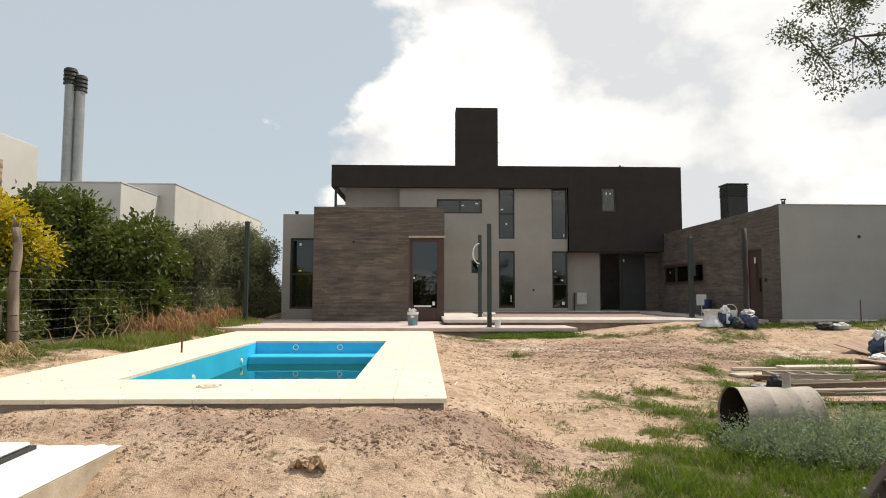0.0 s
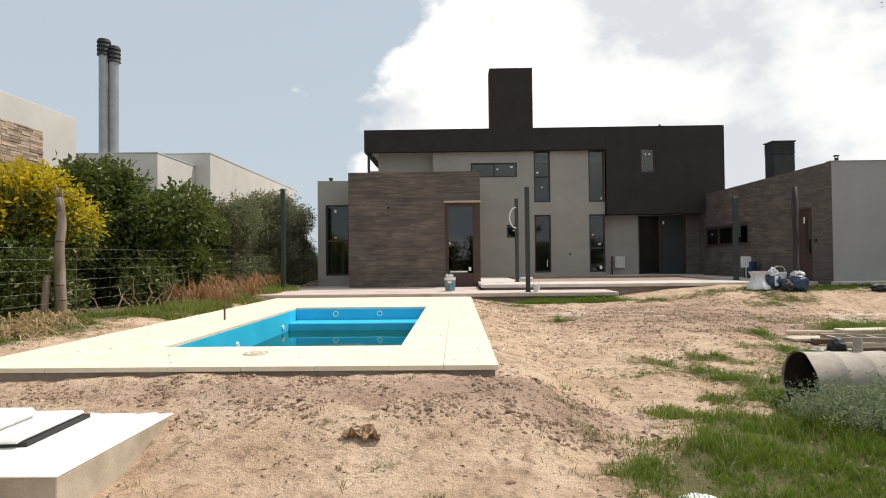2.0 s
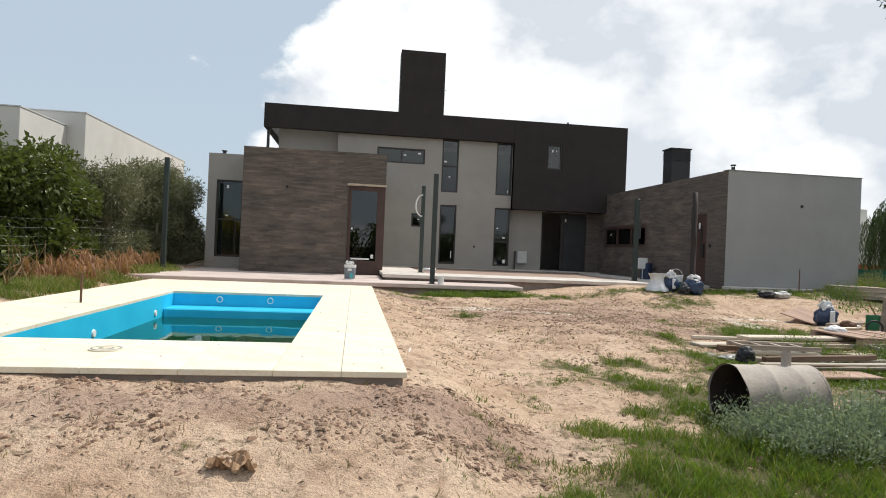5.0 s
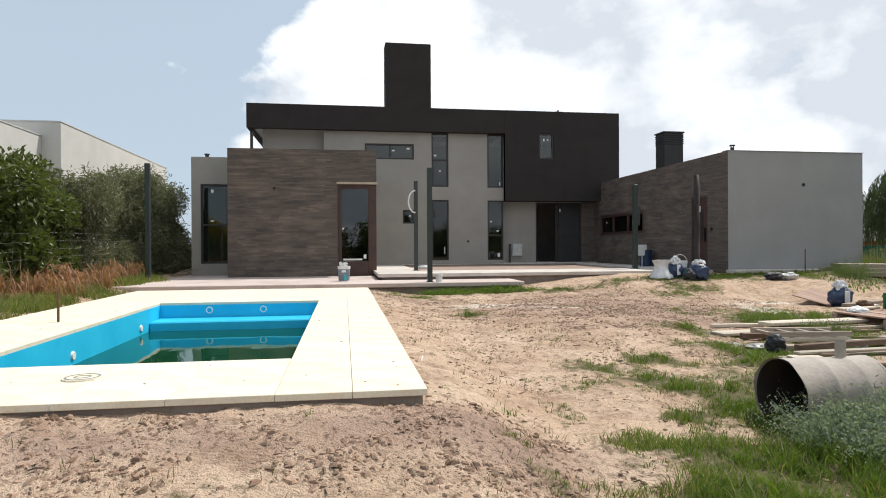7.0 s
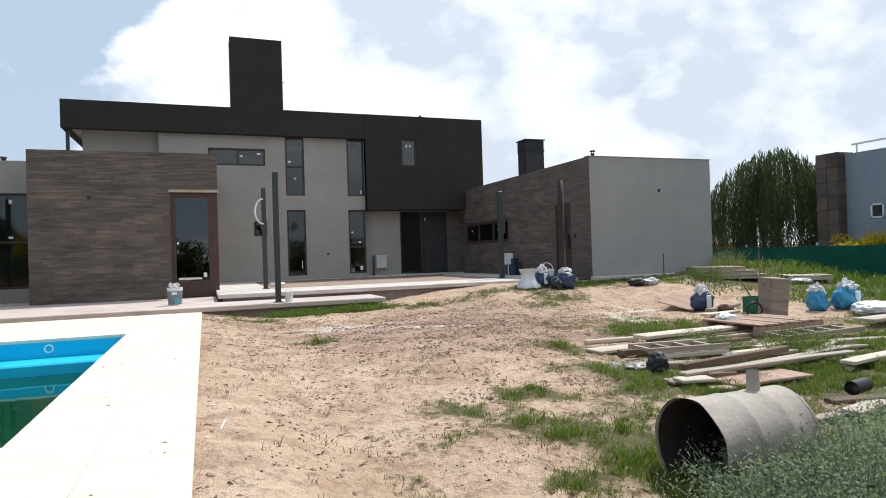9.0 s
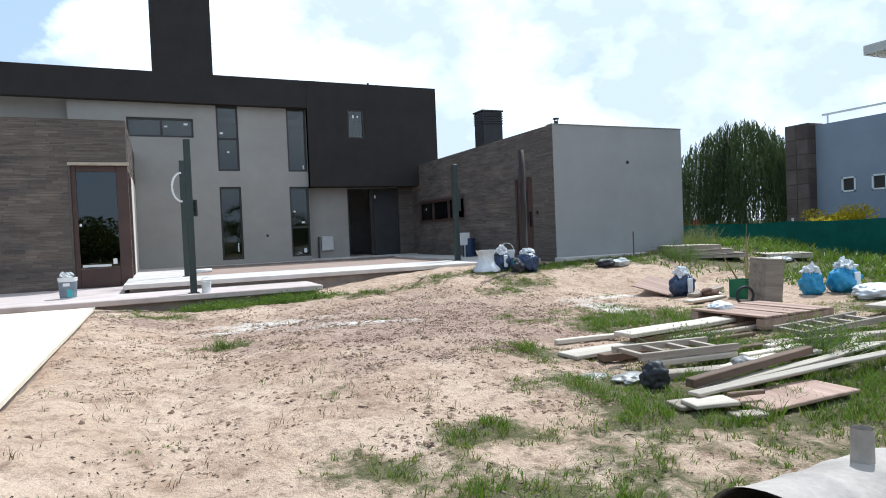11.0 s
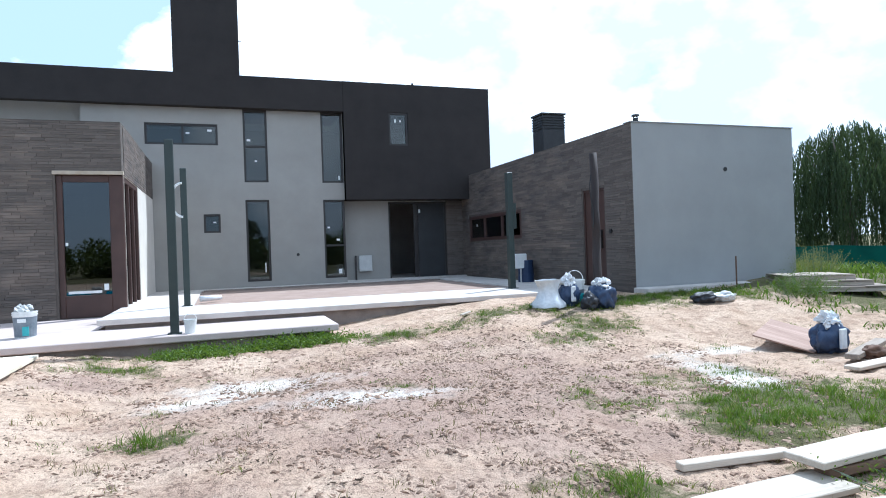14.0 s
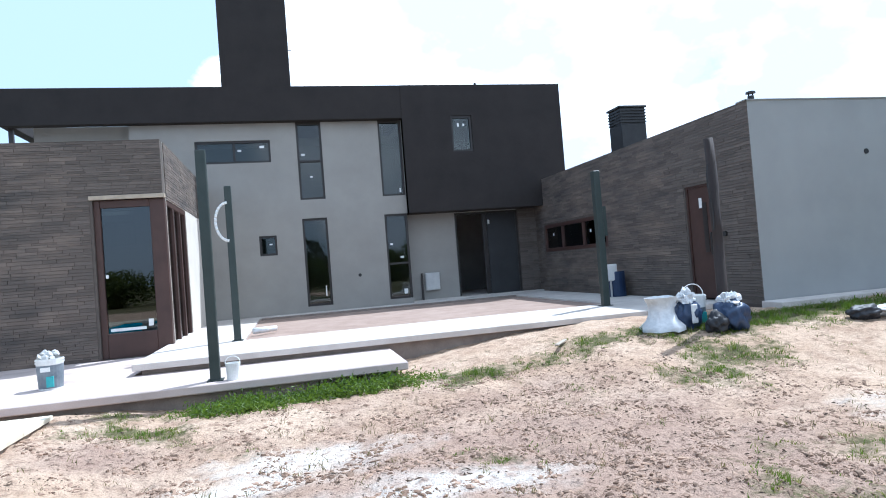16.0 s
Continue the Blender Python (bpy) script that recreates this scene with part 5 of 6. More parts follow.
# ---- drum ----
drum = thing("steel_drum", pose(3.36, -19.92, ground_z(3.7, -19.92) + 0.215, 0, 0, 1), "cement stained open drum lying on its side with a pipe stub", "drum")
bm = bmesh.new()
R, LEN = 0.285, 0.76
rings = [(0, R * 1.02), (0.012, R * 1.02), (0.02, R), (LEN * 0.36, R), (LEN * 0.375, R * 1.02), (LEN * 0.39, R), (LEN * 0.7, R), (LEN * 0.715, R * 1.02), (LEN * 0.73, R), (LEN, R)]
for (x0, r0), (x1, r1) in zip(rings, rings[1:]):
    tube(bm, (x0, 0, 0), (x1, 0, 0), r0, r1, 40, caps=False)
bmesh.ops.remove_doubles(bm, verts=bm.verts, dist=0.0005)
for v in bm.verts:
    v.co.y += 0.012 * noise.noise(v.co * 3.0)
    v.co.z += 0.012 * noise.noise(v.co * 3.0 + Vector((9, 0, 0)))
    if v.co.x < 0.03:
        v.co.x += 0.018 * noise.noise(Vector((v.co.y, v.co.z, 3)) * 7)
shell = part("shell", bm, M_DRUM, drum, smooth=True)
# Lining is a much darker brown than the shell.
bm = bmesh.new()
tube(bm, (LEN - 0.03, 0, 0), (0.012, 0, 0), R * 0.965, R * 0.975, 40, caps=False)
tube(bm, (LEN - 0.04, 0, 0), (LEN - 0.03, 0, 0), R * 0.97, R * 0.97, 40)
part("lining", bm, M_DRUM_IN, drum, "dark brown inside of the drum", smooth=True)
bm = bmesh.new()
tube(bm, (LEN, 0, 0), (LEN - 0.02, 0, 0), R, R, 40)
part("bottom", bm, M_DRUM, drum)
bm = bmesh.new()
tube(bm, (0.55, 0.02, R * 0.95), (0.55, 0.02, R + 0.12), 0.04, 0.038, 20, caps=False)
tube(bm, (0.55, 0.02, R + 0.12), (0.55, 0.02, R * 0.95), 0.031, 0.031, 20, caps=False)
part("pipe_stub", bm, M_DRUM, shell, "short cement grey pipe stub", smooth=True)

# ---- leaning trestle ----
trestle = thing("leaning_trestle", (3.5, -21.54, ground_z(3.5, -21.54) - 0.04), "dark weathered timber trestle leaning in the grass", "trestle")
for k, (dx, dy, tilt, ln) in enumerate(((0.0, 0.0, 43, 1.05), (0.14, -0.12, 52, 0.85))):
    leg = part("leg", newbox(-0.07 + 0.015 * k, 0.07 - 0.015 * k, -0.04, 0.04, 0, ln, bevel=0.008), M_BEAM, trestle)
    leg.matrix_basis = pose(dx, dy, 0, 0, tilt, 8)
brace = part("brace", newbox(0.0, 0.32, -0.03, 0.03, 0.0, 0.06, bevel=0.005), M_BEAM, trestle, "short dark cross piece")
brace.matrix_basis = pose(0.1, -0.06, 0.14, 0, -12, 8)
bm = bmesh.new()
tube(bm, (-0.05, -0.06, 0.13), (-0.05, -0.035, 0.13), 0.018, 0.018, 8)
part("bolt", bm, M_PIPE, trestle, "pale bolt head")

# ---- slab with lid ----
slab = thing("concrete_slab", (-3.7, -22.38, -0.58), "thick white painted concrete slab on the sand", "slab")
part("block", newbox(0, 1.82, 0, 1.43, -0.34, -0.012, bevel=0.006), M_TANCONC, slab, "bare tan concrete edge")
part("top_coat", newbox(-0.002, 1.822, -0.002, 1.432, -0.012, 0, bevel=0.004), M_SLAB, slab, "white painted top")
lid = thing("tank_cover", pose(-3.6, -21.98, -0.58, 0, 0, 3), "white moulded tank cover lying on the slab", "cover")
# Solid black slab stands for the shade between slab and cover.
part("gap_shade", newbox(0.05, 1.2, 0.06, 0.8, 0.0, 0.028), M_BLACK, lid, "black slab standing for the shade in the gap under the cover")
part("panel", newbox(0.0, 1.17, 0.02, 0.78, 0.028, 0.06, bevel=0.012), M_WHITE, lid)
part("raised_panel", newbox(0.08, 0.95, 0.12, 0.6, 0.06, 0.13, bevel=0.03), M_WHITE, lid)


# ---- coping tiles ----
def coping():
    cells = {}
    xs_l, xs_r = [(-4.3 + 0.45 * k, 0.45) for k in range(3)], [(-0.35 + 0.485 * k, 0.485) for k in range(2)]
    ny = 14
    dy = (POOL[3] - POOL[2]) / ny
    spots = [(x, POOL[2] + dy * k, w, dy) for x, w in xs_l + xs_r for k in range(ny)]
    spots += [(-2.95 + 0.65 * i, POOL[2] + 0.65 * j, 0.65, 0.65) for i in range(4) for j in range(2)]
    spots += [(-2.95 + 0.65 * i, -13.2 + 0.65 * j, 0.65, 0.65) for i in range(4) for j in range(5)]
    rnd = random.Random(8)
    for x, y, w, d in spots:
        key = (round(w, 3), round(d, 3))
        if key not in cells:
            me = bpy.data.meshes.new("coping_tile")
            bm = newbox(-w / 2 + 0.0015, w / 2 - 0.0015, -d / 2 + 0.0015, d / 2 - 0.0015, -0.045, 0, bevel=0.003)
            bm.to_mesh(me)
            bm.free()
            me.materials.append(M_COPING)
            cells[key] = me
        ob = new("coping_tile", cells[key])
        ob.parent = pool
        ob.matrix_basis = pose(x + w / 2, y + d / 2, COP_Z + rnd.uniform(-0.0008, 0.0008), rnd.uniform(-.04, .04), rnd.uniform(-.04, .04), rnd.choice((0, 180)))


coping()

# ---- plants ----
def leaf_cloud(name, centres, count, size, mat, parent, seed, droop=0.0, slim=0.5, shell=0.55, label=""):
    """Leaves strewn over clumps (x, y, z, rx, ry, rz), each a folded diamond with its own turn."""
    rng = np.random.default_rng(seed)
    c = np.array(centres, dtype=float)
    wts = (c[:, 3] * c[:, 4] + c[:, 4] * c[:, 5])
    pick = rng.choice(len(c), count, p=wts / wts.sum())
    d = rng.normal(size=(count, 3))
    d /= np.linalg.norm(d, axis=1)[:, None]
    r = shell + (1 - shell) * rng.random(count) ** 0.6
    bumpy = 1 + 0.22 * np.sin(d[:, 0] * 9 + pick) * np.sin(d[:, 1] * 8 + 2 * pick) + 0.16 * rng.normal(size=count)
    pos = c[pick, :3] + d * c[pick, 3:6] * (r * bumpy)[:, None]
    axis = rng.normal(size=(count, 3)) + d * 0.9
    axis[:, 2] -= droop
    axis /= np.linalg.norm(axis, axis=1)[:, None]
    side = np.cross(axis, rng.normal(size=(count, 3)))
    side /= np.linalg.norm(side, axis=1)[:, None]
    up = np.cross(side, axis)
    ln = size * rng.uniform(0.6, 1.3, count)[:, None]
    v = np.empty((count, 4, 3))
    v[:, 0] = pos
    v[:, 1] = pos + axis * ln * 0.5 + side * ln * slim * 0.5 + up * ln * 0.12
    v[:, 2] = pos + axis * ln
    v[:, 3] = pos + axis * ln * 0.5 - side * ln * slim * 0.5 + up * ln * 0.12
    k = np.arange(count)[:, None] * 4
    f = np.concatenate([k + np.array([[0, 1, 2]]), k + np.array([[0, 2, 3]])]).tolist()
    me = bpy.data.meshes.new(name)
    me.from_pydata(v.reshape(-1, 3).tolist(), [], f)
    me.materials.append(mat)
    ob = new(name, me)
    ob.parent = parent
    return tagged(ob, label) if label else ob


def limbs(bm, base, tips, r0, sides=7, rnd=None, wob=0.12, n=5):
    rnd = rnd or random.Random(1)
    for tip in tips:
        a, tip = Vector(base), Vector(tip)
        p = a.copy()
        for k in range(n):
            f = (k + 1) / n
            q = a.lerp(tip, f) + Vector((rnd.uniform(-wob, wob), rnd.uniform(-wob, wob), rnd.uniform(-wob, wob) * 0.5)) * (1 if k < n - 1 else 0)
            tube(bm, p, q, r0 * (1 - 0.85 * k / n), r0 * (1 - 0.85 * f), sides, caps=False)
            p = q
    return bm


def shrub(x, y, w, d, top, count, size, mat, label, seed, name="shrub", slim=0.5, droop=0.0, extra=None):
    rnd = random.Random(seed)
    z = ground_z(x, y)
    h = top - z
    t = thing(name, (x, y, z), label, "shrub", "hedge shrubs")
    cl = []
    for k in range(24):
        a, rr, zz = rnd.uniform(0, 6.28), rnd.uniform(0.2, 0.8), rnd.uniform(0.04, 0.86)
        spread = 0.75 + 0.25 * math.sin(zz * 3.1)
        s = rnd.uniform(0.30, 0.46)
        cl.append((math.cos(a) * rr * w / 2 * spread, math.sin(a) * rr * d / 2 * spread, zz * h * 0.92, s * w / 2, s * d / 2, s * h * 0.42))
    bm = bmesh.new()
    limbs(bm, (0, 0, -0.1), [(c[0] * 0.8, c[1] * 0.8, c[2]) for c in cl[:9]], 0.05, rnd=rnd)
    part("trunk", bm, M_BARK, t)
    leaf_cloud("crown", cl, count, size, mat, t, seed, slim=slim, droop=droop)
    if extra:
        leaf_cloud("sprays", [(c[0], c[1], c[2] + 0.12 * h, c[3], c[4], c[5]) for c in cl if c[2] > h * 0.4], count * 2 // 3, size, extra, t, seed + 7, slim=slim)
    return t


shrub(-7.2, -15.5, 2.2, 3.2, 2.2, 20000, 0.10, M_LEAF_MID, "green shrub with yellow flowering top behind the wire fence", 31, extra=M_LEAF_YEL)
shrub(-7.5, -18.6, 2.4, 2.6, 2.0, 12000, 0.10, M_LEAF_MID, "green shrub with yellow flowering top", 32, extra=M_LEAF_YEL)
shrub(-7.25, -11.2, 2.9, 4.4, 3.2, 46000, 0.14, M_LEAF_MID, "dense dark green broad leaved shrub", 33)
shrub(-6.75, -8.5, 1.9, 2.4, 2.0, 16000, 0.13, M_LEAF_MID, "lower green shrub between taller ones", 34)
shrub(-6.9, -6.2, 2.5, 3.6, 3.05, 32000, 0.13, M_LEAF_OLV, "olive grey feathery shrub", 35, slim=0.26, droop=0.5)
shrub(-6.4, -3.3, 2.6, 3.8, 3.35, 34000, 0.13, M_LEAF_OLV, "olive grey feathery shrub beside the house", 36, slim=0.26, droop=0.5)
shrub(-7.4, -0.6, 3.0, 3.2, 3.0, 14000, 0.13, M_LEAF_OLV, "olive grey shrub at the end of the hedge", 37, slim=0.28, droop=0.3)
shrub(-5.4, -3.3, 1.5, 2.6, 2.7, 17000, 0.12, M_LEAF_OLV, "olive grey shrub close to the low wing", 39, slim=0.28, droop=0.3)
shrub(20.6, -8.9, 1.6, 2.4, 1.0, 6000, 0.09, M_LEAF_YEL, "yellow green shrub by the neighbour's wall", 38)


def willow(x, y, top, w, seed):
    rng = np.random.default_rng(seed)
    rnd = random.Random(seed)
    z = -0.6
    t = thing("willow_tree", (x, y, z), "weeping willow with long hanging green strands", "tree")
    bm = bmesh.new()
    limbs(bm, (0, 0, -0.2), [(0, 0, top - z - 1.6)], 0.26, 10, rnd, 0.1)
    tips = [(math.cos(a) * w * 0.3, math.sin(a) * w * 0.3, top - z - rnd.uniform(0.5, 1.3)) for a in [0.7 * k for k in range(9)]]
    limbs(bm, (0, 0, 1.8), tips, 0.1, 7, rnd, 0.15)
    part("trunk", bm, M_BARK, t)
    verts, faces = [], []
    for s in range(1000):
        a, rr = rng.uniform(0, 6.283), math.sqrt(rng.random())
        lob = 1 + 0.2 * math.sin(3 * a + 1) + 0.12 * math.sin(7 * a)
        px, py = math.cos(a) * rr * w / 2 * lob, math.sin(a) * rr * w / 2 * lob
        pz = (top - z) * (1 - 0.42 * rr ** 2.2) + rng.normal() * 0.1
        ln = min(pz - rng.uniform(0.3, 1.0), rng.uniform(1.6, 4.6))
        n = max(6, int(ln / 0.075))
        sway = rng.normal(size=2) * 0.12
        for k in range(n):
            f = k / n
            cx, cy, cz = px + sway[0] * f + math.cos(a) * 0.25 * math.sin(f * 2.2), py + sway[1] * f + math.sin(a) * 0.25 * math.sin(f * 2.2), pz - ln * f + 0.12 * math.sin(min(1, f * 5) * 1.57)
            b = rng.uniform(0, 6.283)
            dx, dy = math.cos(b) * 0.045, math.sin(b) * 0.045
            q = len(verts)
            verts += [(cx, cy, cz), (cx + dx - dy * .35, cy + dy + dx * .35, cz - 0.07), (cx + dx * 1.2, cy + dy * 1.2, cz - 0.17), (cx + dx + dy * .35, cy + dy - dx * .35, cz - 0.07)]
            faces += [(q, q + 1, q + 2), (q, q + 2, q + 3)]
    ob = mesh_from("crown", verts, faces, M_LEAF_WIL)
    ob.parent = t


willow(23.3, -3.2, 4.55, 4.7, 41)


def overhang_tree():
    rnd = random.Random(52)
    t = thing("fine_leaved_tree", (5.7, -23.7, ground_z(5.7, -23.7)), "small leaved tree with thin branches overhanging the plot", "tree")
    bm = bmesh.new()
    limbs(bm, (0, 0, -0.2), [(-0.3, 0.2, 2.6)], 0.12, 9, rnd, 0.05)
    part("trunk", bm, M_BARK, t)
    tw = bmesh.new()
    cl = []
    for ex, ey, ez in ((-2.5, 2.2, 3.3), (-2.1, 2.6, 3.9), (-1.85, 2.0, 3.0), (-1.5, 2.5, 3.6), (-1.1, 1.9, 3.2), (-1.7, 1.5, 4.0), (1.2, 1.0, 4.0), (-1.0, -1.5, 4.0)):
        bm = bmesh.new()
        end, start = Vector((ex, ey, ez)), Vector((-0.3, 0.2, 2.5))
        p = start.copy()
        for k in range(8):
            f = (k + 1) / 8
            q = start.lerp(end, f) + Vector((rnd.uniform(-.08, .08), rnd.uniform(-.08, .08), 0.25 * math.sin(f * 3.14) + rnd.uniform(-.06, .06)))
            tube(bm, p, q, 0.03 * (1 - k / 8.6), 0.03 * (1 - (k + 1) / 8.6), 6, caps=False)
            if k > 2:
                for _ in range(5):
                    e = q + Vector((rnd.uniform(-.32, .26), rnd.uniform(-.26, .26), rnd.uniform(-.3, .18)))
                    m = q.lerp(e, 0.5) + Vector((rnd.uniform(-.04, .04), rnd.uniform(-.04, .04), rnd.uniform(-.02, .04)))
                    tube(tw, q, m, 0.006, 0.004, 5, caps=False)
                    tube(tw, m, e, 0.004, 0.002, 5, caps=False)
                    for g in (m, e):
                        cl.append((*g, 0.11, 0.11, 0.07))
            p = q
        part("limb", bm, M_TWIG, t)
    tagged(part("twig", tw, M_TWIG, t), kind="stuff")
    leaf_cloud("crown", cl, 42000, 0.027, M_LEAF_DK, t, 53, slim=0.45, shell=0.1)


overhang_tree()
for k in range(24):
    tx, ty, th = -42 + 3.8 * k + 2.5 * math.sin(k * 2.3), -60 + 3 * math.sin(k * 1.7), 4.0 + 0.9 * math.sin(k * 2.9)
    t = thing("garden_tree", (tx, ty, -0.9), "round dark green tree far behind the plot", "tree", "trees behind the plot")
    bm = bmesh.new()
    limbs(bm, (0, 0, -0.2), [(0, 0, th * 0.5), (1, 0, th * 0.6), (-1, 0.5, th * 0.6)], 0.2)
    part("trunk", bm, M_BARK, t)
    rnd = random.Random(60 + k)
    leaf_cloud("crown", [(rnd.uniform(-3.2, 3.2), rnd.uniform(-1.5, 1.5), th * rnd.uniform(0.02, 0.85), 1.4, 1.2, 0.9) for _ in range(16)], 3500, 0.36, M_LEAF_MID, t, 60 + k)


def blades(name, spots, mat, label, category, seed, lean=0.5, seg=False):
    """Grass blades at (x, y, height, width), each a bent sliver standing on the ground."""
    rng = np.random.default_rng(seed)
    verts, faces = [], []
    for x, y, h, w in spots:
        z = ground_z(x, y) - 0.008
        a, b = rng.uniform(0, 6.283), rng.uniform(0, 6.283)
        l = h * lean * rng.uniform(0.2, 1.0)
        sx, sy = math.cos(a) * w / 2, math.sin(a) * w / 2
        mx, my = x + math.cos(b) * l * 0.35, y + math.sin(b) * l * 0.35
        k = len(verts)
        verts += [(x - sx, y - sy, z), (x + sx, y + sy, z), (mx + sx * .8, my + sy * .8, z + h * 0.6), (mx - sx * .8, my - sy * .8, z + h * 0.6), (x + math.cos(b) * l, y + math.sin(b) * l, z + h)]
        faces += [(k, k + 1, k + 2), (k, k + 2, k + 3), (k + 3, k + 2, k + 4)]
    return tagged(mesh_from(name, verts, faces, mat), label, category, kind="stuff")


def on_soil(x, y):
    if POOL[0] - 0.02 < x < POOL[1] + 0.02 and POOL[2] - 0.02 < y < POOL[3] + 0.02:
        return False
    if y > -9.4 and -5.3 < x < 4.4 or y > -8.1 and x < 10.3 or y > -9.15 and 10.2 < x < 14.95:
        return False
    return not (-3.75 < x < -1.85 and -22.4 < y < -20.9)


rng = np.random.default_rng(70)
lawn, pale, sprigs = [], [], []
for _ in range(300000):
    x, y = rng.uniform(-6.2, 12.0), rng.uniform(-25.5, -9.2)
    g = grassy(x, y)
    if g < 0.26 or rng.random() > g ** 1.3 * (0.45 + 1.5 * noise.noise((x * 4.2, y * 4.2, 6))) or not on_soil(x, y):
        continue
    tall = (0.02 + 0.05 * g + 0.07 * ease(g, 0.8, 1.0) * max(0.0, 0.4 + noise.noise((x * 2.1, y * 2.1, 31)))) * rng.uniform(0.4, 1.3)
    kind = lawn if rng.random() < 0.3 + 0.6 * g else pale
    for _ in range(4):
        kind.append((x + 0.016 * rng.normal(), y + 0.016 * rng.normal(), tall * rng.uniform(0.5, 1.1), 0.005 + 0.004 * rng.random()))
for _ in range(7000):
    x, y = rng.uniform(-6.0, 9.5), rng.uniform(-25.0, -9.6)
    if not on_soil(x, y) or grassy(x, y) > 0.5 or noise.noise((x * 1.1, y * 1.1, 8)) < -0.05 or noise.noise((x * 3.7, y * 3.7, 9)) < 0.0:
        continue
    for _ in range(rng.integers(3, 9)):
        sprigs.append((x + rng.normal() * 0.03, y + rng.normal() * 0.03, rng.uniform(0.02, 0.075), 0.005))
for _ in range(160000):
    x, y = rng.uniform(1.2, 8.0), rng.uniform(-24.0, -19.4)
    g = grassy(x, y)
    if g > 0.35 and rng.random() < g * (0.45 + 1.9 * noise.noise((x * 2.6, y * 2.6, 6))):
        (lawn if rng.random() < 0.35 + 0.5 * g else pale).append((x, y, rng.uniform(0.02, 0.08) * (1 + 1.1 * blot(x, y, 3.0, -20.75, 0.9, 0.6)), 0.0065))
blades("grass", lawn, M_GRASS, "short fresh green grass in patches", "grass", 71, 1.1)
blades("pale_grass", pale, M_GRASS_DRY, "thin pale yellowish grass", "grass", 72, 1.3)
blades("grass_sprigs", sprigs, M_SPRIG, "sparse withered grass sprigs on the sand", "grass", 73, 1.2)
tall = []
for _ in range(52000):
    x, y = 11.5 + 9 * rng.random() ** 1.2, rng.uniform(-22.0, 4.0)
    if not on_soil(x, y) or (x < 14.6 and y > -9.2) or noise.noise((x * 0.8, y * 0.8, 5)) < -0.25 or (x < 15.2 and -13 < y < -9 and rng.random() < 0.7):
        continue
    tall.append((x, y, rng.uniform(0.06, 0.3) * (0.4 + 0.6 * ease(x, 11.5, 15.5)), 0.026))
blades("tall_weeds", tall, M_GRASS, "knee high green weeds towards the fence", "weeds", 74, 1.3)
edge = []
for _ in range(15000):
    x, y = rng.normal(-5.05, 0.33), rng.uniform(-15.0, -6.5)
    if -5.75 < x < -4.36 and noise.noise((x * 1.5, y * 0.9, 17)) > -0.12:
        edge.append((x, y, rng.uniform(0.04, 0.2), 0.011))
blades("hedge_dry_grass", edge[::2], M_GRASS_DRY, "yellowed long grass along the wire fence", "grass", 78, 1.1)
blades("hedge_grass", edge[1::2], M_GRASS, "longer green grass along the wire fence", "grass", 75, 0.8)


def fronds(name, clumps, mat, label, seed):
    """Clumps (x, y, height) of arching strips that rise and bend over to the ground."""
    rng = np.random.default_rng(seed)
    verts, faces = [], []
    for cx, cy, hgt in clumps:
        z = ground_z(cx, cy) - 0.02
        for _ in range(34):
            a = rng.uniform(0, 6.283)
            reach, top = rng.uniform(0.15, 0.55), hgt * rng.uniform(0.45, 1.1)
            w = rng.uniform(0.008, 0.02)
            ox, oy = rng.normal() * 0.09, rng.normal() * 0.12
            k = len(verts)
            for i in range(5):
                f = i / 4
                px, py, pz = cx + ox + math.cos(a) * reach * f, cy + oy + math.sin(a) * reach * f, z + top * (1 - (1.55 * f - 0.75) ** 2 / 0.5625 * (1 if f < 0.5 else 0.85))
                g = w * (1 - 0.75 * f)
                verts += [(px - math.sin(a) * g, py + math.cos(a) * g, pz), (px + math.sin(a) * g, py - math.cos(a) * g, pz)]
            faces += [(k + 2 * i, k + 2 * i + 1, k + 2 * i + 3, k + 2 * i + 2) for i in range(4)]
    tagged(mesh_from(name, verts, faces, mat), label, "dead plants", kind="stuff")


fronds("dead_fronds", [(rng.normal(-5.75, 0.26), rng.choice((rng.normal(-11.4, 0.5), rng.normal(-9.9, 0.35), rng.normal(-7.6, 0.6))), rng.uniform(0.12, 0.55)) for _ in range(44)], M_RUST, "rust brown dead fronds arching under the hedge", 76)
fronds("dead_straw", [(rng.normal(-5.75, 0.2), rng.normal(-16.9, 0.6), rng.uniform(0.1, 0.26)) for _ in range(20)], M_STRAW, "heap of dry straw coloured cuttings by the fence", 77)


